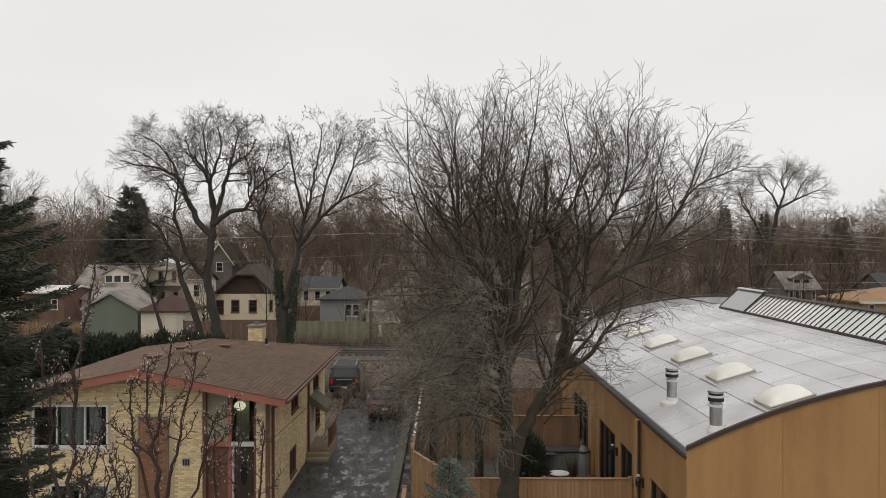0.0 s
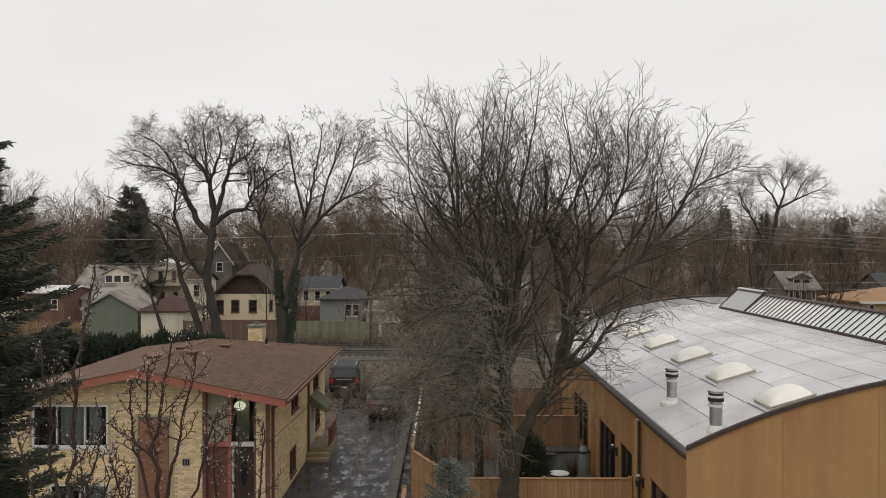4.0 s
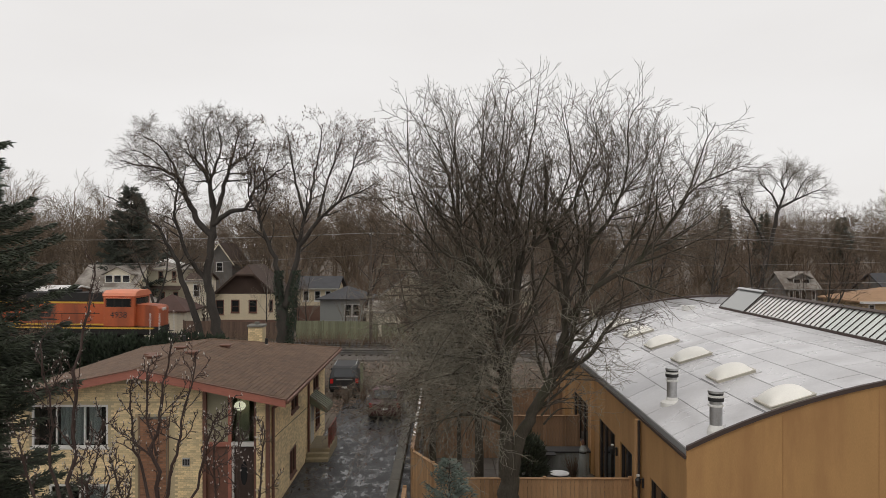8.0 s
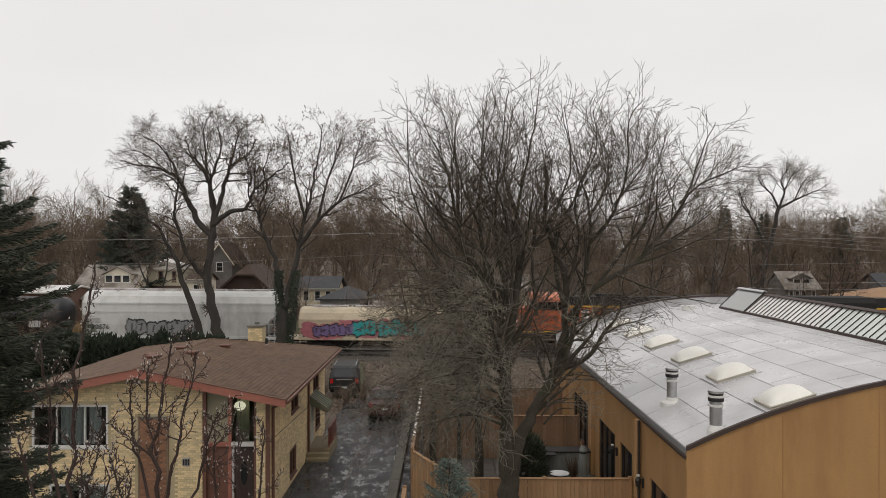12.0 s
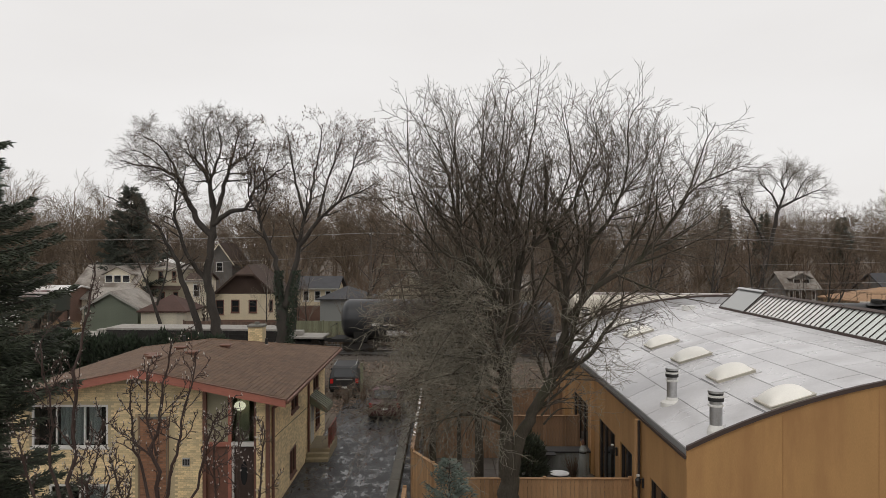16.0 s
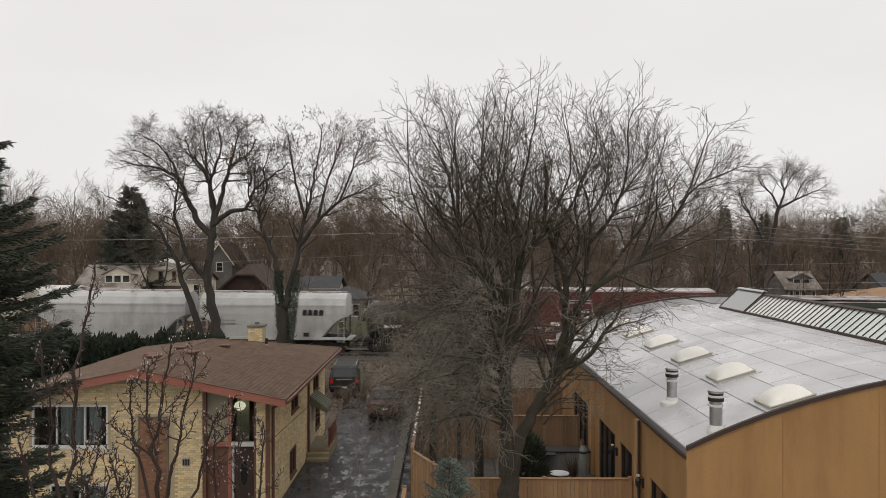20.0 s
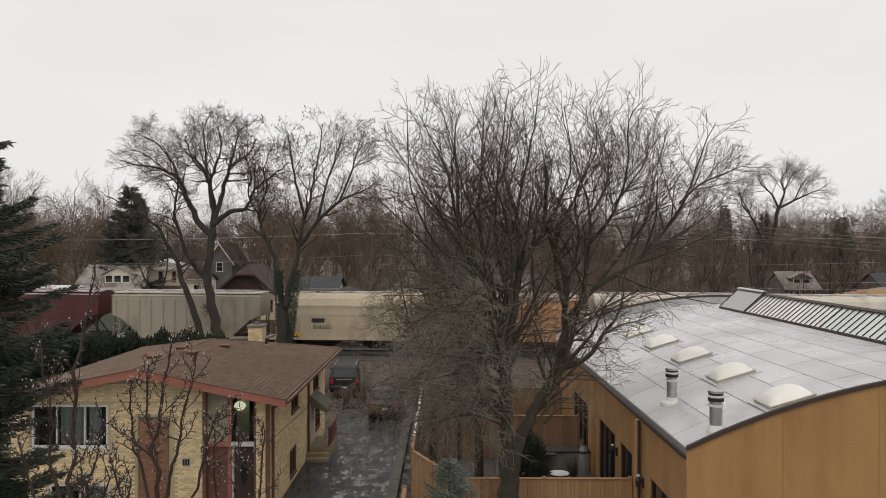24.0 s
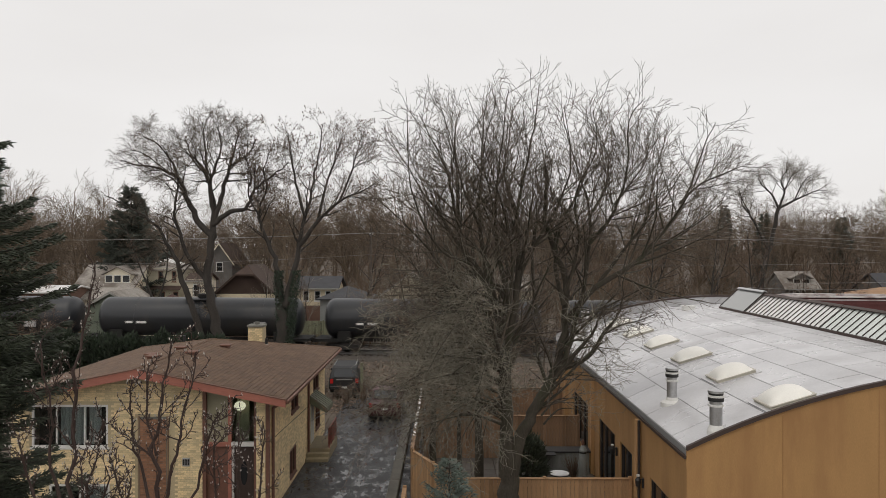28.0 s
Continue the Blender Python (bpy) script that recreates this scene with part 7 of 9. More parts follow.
        part("gable", prismed([(-hw, eave), (hw, eave), (cw, clip), (-cw, clip)], "y", -hd, -hd + 0.15), M[gable_m or wall_m], t)
        part("gable", prismed([(-hw, eave), (hw, eave), (0, ridge)], "y", hd - 0.15, hd), M[gable_m or wall_m], t)
    else:
        k = rise / hw
        for s in (-1, 1):
            part("roof_slope", prismed([(0, ridge), (s * (hw + o), eave - o * k), (s * (hw + o), eave - o * k + th), (0, ridge + th)], "y", -hd - o, hd + o), M[roof_m], t)
            part("gable", prismed([(-hw, eave), (hw, eave), (0, ridge)], "y", *sorted((s * hd, s * (hd - 0.15)))), M[gable_m or wall_m], t)
            part("barge_board", prismed([(0, ridge - 0.1), (s * (hw + o), eave - o * k - 0.1), (s * (hw + o), eave - o * k + th), (0, ridge + th)], "y", -hd - o - 0.05, -hd - o - 0.002), M[trim], t)
    if chimney:
        cx, cy, cz = chimney
        ch = part("chimney", boxed(cx - 0.35, cx + 0.35, cy - 0.3, cy + 0.3, eave, cz), M["brick_far"], t)
        part("chimney_cap", boxed(cx - 0.4, cx + 0.4, cy - 0.35, cy + 0.35, cz, cz + 0.1), M["concrete"], ch)
    if dormer:
        dx, dz, dw, dh = dormer
        dy = -hd * 0.75
        dm = part("dormer", boxed(dx - dw / 2, dx + dw / 2, dy, dy + 2.5, dz, dz + dh), M[wall_m], t)
        for s in (-1, 1):
            part("dormer_roof", prismed([(dx, dz + dh + dw * 0.28), (dx + s * (dw / 2 + 0.3), dz + dh - 0.08), (dx + s * (dw / 2 + 0.3), dz + dh + 0.04), (dx, dz + dh + dw * 0.28 + 0.12)], "y", dy - 0.3, dy + 2.8), M[roof_m], dm)
        part("dormer_gable", prismed([(dx - dw / 2, dz + dh), (dx + dw / 2, dz + dh), (dx, dz + dh + dw * 0.27)], "y", dy, dy + 0.1), M[wall_m], dm)
        n = 3 if dw > 2.2 else 2
        for k in range(n):
            ww = dw / n * 0.72
            cx = dx - dw / 2 + dw * (k + 0.5) / n
            part("dormer_window", boxed(cx - ww / 2 - 0.07, cx + ww / 2 + 0.07, dy - 0.03, dy - 0.003, dz + dh * 0.16, dz + dh * 0.92), M["white_frame"], dm)
            part("dormer_pane", boxed(cx - ww / 2, cx + ww / 2, dy - 0.04, dy - 0.031, dz + dh * 0.22, dz + dh * 0.86), M["pane"], dm)
    return t


# left group
far_house("white bungalow with a broad snow-dusted grey roof and dormer", -39.2, 92.0, 6.4, 9.0, 3.3, 6.0, "x", "white_siding", "snow_roof",
          [(-1.9, 1.0, 1.3, 1.3), (2.4, 1.0, 0.8, 1.5)], dormer=(1.3, 3.95, 3.0, 1.15))
beige = far_house("two-storey beige house with a brown skirt roof between the storeys", -35.0, 96.0, 5.5, 6.0, 5.5, 6.4, "x", "beige_siding", "snow_roof",
                  [(0.5, 4.0, 0.6, 1.3), (2.1, 4.0, 0.55, 1.3), (-0.6, 1.3, 0.6, 1.5), (0.7, 1.3, 0.6, 1.5), (2.3, 1.3, 0.6, 1.5)], hip=True, sash="brown_wood")
part("skirt_roof", prismed([(-3.0, 3.45), (-3.55, 3.05), (-3.55, 3.12), (-3.0, 3.55)], "x", -3.0, 3.0), M["brown_roof"], beige, "brown skirt roof")
far_house("white house with a bright snowy roof behind the bungalow", -38.4, 106.0, 3.6, 5.0, 5.7, 6.7, "x", "white_siding", "bright_snow_roof", [(0.6, 4.2, 0.6, 1.1)], hip=True)
far_house("white lean-to wing with a shallow grey roof", -36.6, 83.6, 4.4, 4.5, 2.85, 3.7, "x", "white_siding", "snow_roof", [(-0.35, 1.15, 1.15, 1.15)])
far_house("grey-green clapboard garage with a gable roof", -31.2, 74.5, 5.0, 6.0, 2.55, 4.0, "y", "green_siding", "snow_roof", [], over=0.25, name="garage")
far_house("white garage with a red-brown hipped roof", -26.0, 73.0, 4.0, 5.0, 2.35, 3.75, "x", "white_siding", "russet_roof", [], hip=True, over=0.3, name="garage")
far_house("cream house with a clipped dark brown gable and brown base", -19.9, 80.0, 6.2, 7.0, 3.5, 6.3, "y", "cream_siding", "brown_roof",
          [(-2.6, 1.5, 0.85, 1.5), (-1.05, 1.7, 0.85, 1.3), (0.7, 1.7, 0.85, 1.3), (2.5, 1.8, 0.4, 1.2)], base=(1.0, "brick_far"), over=0.55, gable_m="brown_roof", trim="brown_roof", sash="brown_wood", clip=5.4)
far_house("small white house with a white-framed window", -29.2, 92.0, 2.2, 4.0, 4.3, 5.0, "x", "white_siding", "brown_roof", [(0.0, 2.4, 0.8, 1.5)], over=0.3)
far_house("grey shingled house with a steep gable", -31.8, 112.0, 3.6, 8.0, 6.2, 8.7, "y", "grey_roof", "brown_roof", [(0.0, 4.8, 1.0, 1.3)], siding=False, trim="white_siding")
far_house("white dormered house among the trees", -34.0, 126.0, 8.0, 8.0, 5.0, 8.0, "x", "white_siding", "grey_roof", [(-2, 3.2, 0.8, 1.4), (2, 3.2, 0.8, 1.4)], dormer=(-0.4, 5.8, 2.0, 1.4))
far_house("cream porch house behind the green fence", -14.6, 90.0, 4.4, 6.0, 3.6, 4.7, "x", "cream_siding", "slate_roof", [(-1.2, 2.1, 0.7, 1.2), (0.1, 2.1, 0.7, 1.2), (1.3, 2.1, 0.7, 1.2)], base=(1.6, "brick_far"))
far_house("low blue-grey house with white-framed windows", -10.4, 82.0, 5.0, 6.0, 2.9, 4.1, "x", "bluegrey_siding", "slate_roof", [(0.4, 1.1, 0.75, 1.3), (1.2, 1.1, 0.75, 1.3)], hip=True)
far_house("pale garage half hidden by twigs", -5.8, 73.4, 3.1, 4.0, 2.2, 3.0, "x", "white_siding", "snow_roof", [], over=0.25, name="garage")
far_house("brown brick house with a flat snow-covered roof", -40.9, 80.6, 4.6, 6.0, 3.6, 4.1, "x", "brick_far", "bright_snow_roof", [(1.3, 1.9, 0.7, 1.1), (-1.2, 1.9, 0.9, 1.1)], siding=False)
far_house("low white-roofed workshop beyond the tracks", -49.0, 84.0, 6.0, 6.0, 3.0, 3.9, "x", "white_siding", "bright_snow_roof", [(1.0, 1.0, 1.2, 1.0)], siding=False)
far_house("pale cottage half hidden by branches", -4.0, 90.0, 6.0, 6.0, 3.0, 5.2, "y", "beige_siding", "snow_roof", [(-1.2, 1.1, 0.9, 1.3), (1.2, 1.1, 0.9, 1.3)])
far_house("snow-roofed house half hidden by branches", 7.0, 98.0, 9.0, 7.0, 3.0, 4.6, "x", "beige_siding", "snow_roof", [(-2.2, 1.2, 1.0, 1.4), (1.2, 1.2, 1.0, 1.4)])
# right group
far_house("dark grey house with a dormer and white porch windows", 37.4, 83.0, 3.3, 5.0, 3.95, 5.5, "x", "grey_roof", "snow_roof", [(-1.15, 2.7, 0.55, 1.0), (-0.5, 2.7, 0.55, 1.0), (0.15, 2.7, 0.55, 1.0), (1.2, 2.7, 0.45, 1.0)], dormer=(0.2, 4.2, 1.8, 0.75), siding=False, over=0.3)
tan = far_house("tan brick house with a tan hipped roof and white fascia", 42.0, 72.5, 9.2, 7.0, 3.35, 4.45, "x", "tan_brick", "tan_roof", [(-3.7, 2.3, 0.6, 0.8), (-0.9, 2.0, 1.1, 1.0), (2.6, 2.0, 1.1, 1.0)], hip=True, siding=False)
part("fascia_board", boxed(-5.0, 5.0, -3.935, -3.905, 3.17, 3.39), M["white_frame"], tan, "white fascia board")
far_house("long dark-roofed house among the trees", 57.0, 92.0, 12.0, 8.0, 3.0, 5.0, "x", "grey_roof", "slate_roof", [(-3, 1.2, 1.0, 1.3), (0, 1.2, 1.0, 1.3)], siding=False)

# weathered fences along the far side of the tracks
board_fence("weathered grey-green board fence beyond the tracks", (-13.3, 68.6), (-6.0, 68.0), 1.65, M["cedar_old"], GZ, 0.19, cap=False, group="fences beyond the tracks")
board_fence("brown board fence below the cream house", (-24.0, 70.3), (-13.6, 68.4), 1.5, M["brown_board"], GZ, 0.24, cap=False, group="fences beyond the tracks")
board_fence("pale board fence half hidden by branches", (-5.6, 68.2), (4.0, 67.8), 1.4, M["cedar_old"], GZ, 0.26, cap=False, group="fences beyond the tracks")


# ---------------------------------------------------------------- overhead lines
def wire(label, p, q, sag, r=0.010):
    t = thing("overhead_line", label, "power line", group="overhead lines along the railway")
    pts = []
    for k in range(25):
        u = k / 24
        pts.append((p[0] + (q[0] - p[0]) * u, p[1] + (q[1] - p[1]) * u, p[2] + (q[2] - p[2]) * u - sag * 4 * u * (1 - u)))
    tubes("cable", [(pts, [r] * 25)], 5, M["wire"], t)


M["wire"] = plain("pale_cable", (0.34, 0.33, 0.32), 0.6)
M["pole"] = mat("utility_pole_wood", (0.10, 0.08, 0.065), 0.9, vary=0.3, stretch=(3, 3, 0.3))
POLES = [(-62.0, 74.0), (-6.5, 67.0), (50.0, 65.0), (95.0, 60.0)]
for x, y in POLES:
    t = thing("utility_pole", "dark wooden utility pole with a crossarm", "utility pole", x, y, GZ, "utility poles along the railway")
    part("pole", rod((0, 0, -0.2), (0, 0, 9.9), 0.15, 0.10, 10), M["pole"], t)
    part("crossarm", boxed(-0.05, 0.05, -1.1, 1.1, 9.2, 9.32, bevel=0.01), M["pole"], t)
    for yy in (-1.0, -0.4, 0.4, 1.0):
        part("insulator", turned(bmesh.new(), [(0.03, 0), (0.06, 0.05), (0.03, 0.09), (0.05, 0.14), (0.02, 0.16)], 8, (0, yy, 9.32)), M["galv"], t)
for (xa, ya), (xb, yb) in zip(POLES, POLES[1:]):
    for yy, z in ((-1.0, 9.5), (0.4, 9.5), (1.0, 9.5), (0.0, 7.6)):
        wire("thin pale overhead cable along the railway", (xa, ya + yy, GZ + z), (xb, yb + yy, GZ + z), 0.6 if z > 9 else 0.9)
for dz in (0.0, 0.55, 1.0, 1.5):
    wire("thin pale overhead cable over the far gardens", (18.0, 73.0, 12.9 - dz), (50.0, 67.0, 9.4 - dz * 0.6), 0.5)
wire("thick overhead cable by the tan house", (30.0, 68.0, 6.2), (52.0, 66.0, 7.2), 0.3, 0.018)
wire("low overhead cable by the tan house", (26.0, 66.0, 5.9), (40.0, 66.0, 5.9), 0.2, 0.015)

# ---------------------------------------------------------------- brush between the tracks and the gardens
rng = random.Random(17)
lines = []
for k in range(5200):
    y = rng.uniform(68.5, 150)
    x = rng.uniform(-0.62, 0.62) * y
    if y < 100 and x < -0.13 * y:
        continue
    h = rng.uniform(1.2, 4.5) * (1 if y < 90 else 1.6)
    a = rng.uniform(0, 6.28)
    z = GZ - 0.05
    for j in range(3):
        b = a + rng.uniform(-1, 1)
        lean = rng.uniform(0.1, 0.45) * h
        lines.append(([(x, y, z), (x + lean * 0.4 * math.cos(b), y + lean * 0.4 * math.sin(b), z + h * 0.6), (x + lean * math.cos(b), y + lean * math.sin(b), z + h * rng.uniform(0.8, 1.1))], [0.022, 0.016, 0.010]))
tagged(tubes("brush", lines, 3, M["brush"]), "bare brown brush and saplings beyond the tracks", "brush", kind="stuff")
lines = []
for k in range(900):
    u = rng.uniform(-9, 26)
    y = rng.uniform(-5.6, -3.2)
    p = T_POINT + T_WAY * u - T_SIDE * y * -1
    z = ground_z(p.x, p.y) - 0.02
    h = rng.uniform(0.3, 1.4)
    for j in range(3):
        b = rng.uniform(0, 6.28)
        lines.append(([(p.x, p.y, z), (p.x + 0.15 * h * math.cos(b), p.y + 0.15 * h * math.sin(b), z + h * 0.6), (p.x + 0.4 * h * math.cos(b), p.y + 0.4 * h * math.sin(b), z + h)], [0.012, 0.009, 0.006]))
tagged(tubes("weeds", lines, 3, M["brush"]), "dry brown weeds along the railway bank", "weeds", kind="stuff")

lines = []
for k in range(5200):
    x, y = rng.uniform(-46, -35.2), rng.uniform(69.5, 77)
    h, b = rng.uniform(0.35, 0.95), rng.uniform(0, 6.28)
    lines.append(([(x, y, GZ - 0.05), (x + 0.15 * h * math.cos(b), y + 0.15 * h * math.sin(b), GZ + h * 0.6), (x + 0.5 * h * math.cos(b), y + 0.5 * h * math.sin(b), GZ + h)], [0.022, 0.017, 0.006]))
M["dry_grass"] = mat("tan_dry_grass", (0.36, 0.255, 0.135), 0.95, vary=0.35, scale=0.3, fine=3, bump=0.0, island=0.6)
tagged(tubes("dry_grass", lines, 3, M["dry_grass"]), "tall tan dry grass before the brown brick house", "grass", kind="stuff")

# thin saplings before the gardens
SLV = [(0, 0, 0, 0, 0), (6, 0.6, 34, 0.10, 0.05), (5, 0.6, 36, 0.12, 0.04), (0, 0, 0, 0.1, 0.03)]
rs = random.Random(41)
for k in range(22):
    x = -34 + 3.0 * k + rs.uniform(-1.2, 1.2)
    y = 69.5 - 0.07 * (x + 17) + rs.uniform(-0.6, 5.0) + (3 if x < -20 else 0)
    top = rs.uniform(4.5, 9.0)
    if x < -15 and k % 3:
        continue
    g = Grower(600 + k, SLV, 0.008, inside=((0, 0, top * 0.6), (top * 0.3, top * 0.3, top * 0.5)))
    g.stem([(0, 0, -0.1), (rs.uniform(-.2, .2), 0, top * 0.4), (rs.uniform(-.5, .5), 0, top * 0.9)], 0.05 + 0.005 * top, 0.012, 13, top * 0.28, 40, 0.2)
    t = thing("sapling", "thin bare sapling beside the garden fences", "tree", x, y, GZ, "saplings beyond the tracks")
    tubes("trunk", g.lines(0, 0), 5, M["bark_dark"], t)
    tagged(tubes("twig_mass", g.lines(1, 9), 3, M["twig_pale"], t), kind="stuff")

# bare trees and tall shrubs that stand before the houses
GLV = [(0, 0, 0, 0, 0), (6, 0.6, 40, 0.12, 0.04), (5, 0.6, 42, 0.14, 0.03), (0, 0, 0, 0.1, 0.03)]
for k, (x, y, top, wide) in enumerate(((-41.5, 79.0, 6.5, 2.0), (-23.8, 76.0, 7.5, 2.2), (-14.8, 76.5, 8.0, 2.4),
                                        (-27.6, 52.5, 4.6, 1.5), (-25.6, 51.0, 4.0, 1.5), (-29.8, 54.0, 5.2, 1.7), (-31.6, 53.0, 4.2, 1.5), (36.6, 78.5, 8.0, 2.2), (42.0, 77.5, 7.0, 2.0), (33.0, 80.0, 9.0, 2.6), (47.5, 76.0, 8.5, 2.6), (51.0, 80.0, 10.0, 3.0))):
    near = y < 60
    g = Grower(700 + k, GLV, 0.008 if near else 0.010, ends=2, inside=((0, 0, top * 0.6), (wide, wide, top * 0.5)))
    for j in range(4 if near else 3):
        a = 6.28 * j / 3.5 + k
        g.stem([(0.1 * math.cos(a), 0.1 * math.sin(a), -0.1), (wide * 0.2 * math.cos(a), wide * 0.2 * math.sin(a), top * 0.4), (wide * 0.5 * math.cos(a), wide * 0.5 * math.sin(a), top * 0.92)], 0.03 if near else 0.075, 0.012, 10, wide * 0.75, 42, 0.22)
    label = "reddish bare shrub at the railway bank" if near else "many-stemmed bare garden tree beyond the tracks"
    t = thing("bare_shrub" if near else "bare_tree", label, "shrub" if near else "tree", x, y, ground_z(x, y) - 0.03 if near else GZ, "shrubs at the railway bank" if near else "garden trees before the houses")
    for line in g.lines(0, 0):
        tubes("stem", [line], 5, M["bark_dark"], t)
    tagged(tubes("twig_mass", g.lines(1, 9), 3, M["twig_red"], t), kind="stuff")
# ---------------------------------------------------------------- bare trees
def grown(name, label, x, y, z, g, bark="bark", twig="twig", thick=1, group="", sides=9):
    """One tree from a Grower: each stem a part, the limbs and twigs above them."""
    t = thing(name, label, "tree", x, y, z, group)
    for k, line in enumerate(g.lines(0, 0)):
        tubes("trunk" if k == 0 else "stem", [line], sides, M[bark], t)
    if g.lines(1, thick):
        tagged(tubes("branchwork", g.lines(1, thick), 5, M[bark], t), kind="stuff")
    tagged(tubes("twig_mass", g.lines(thick + 1, 9), 3, M[twig], t), kind="stuff")
    return t


# the large tree before the yard fence
LV = [(0, 0, 0, 0, 0), (8, 0.48, 42, 0.07, 0.045), (3.5, 0.6, 44, 0.09, 0.03), (0, 0, 0, 0.1, 0.02)]
g = Grower(11, LV, 0.0066, taper=0.25, ends=3, first=0.15, lead=0.92, least=0.33)
g.stem([(0.05, 0, -0.1), (0.0, 0, 1.4), (-0.02, 0, 2.3), (-0.05, 0, 3.3)], 0.44, 0.20, 0, 1, slim=1.0)
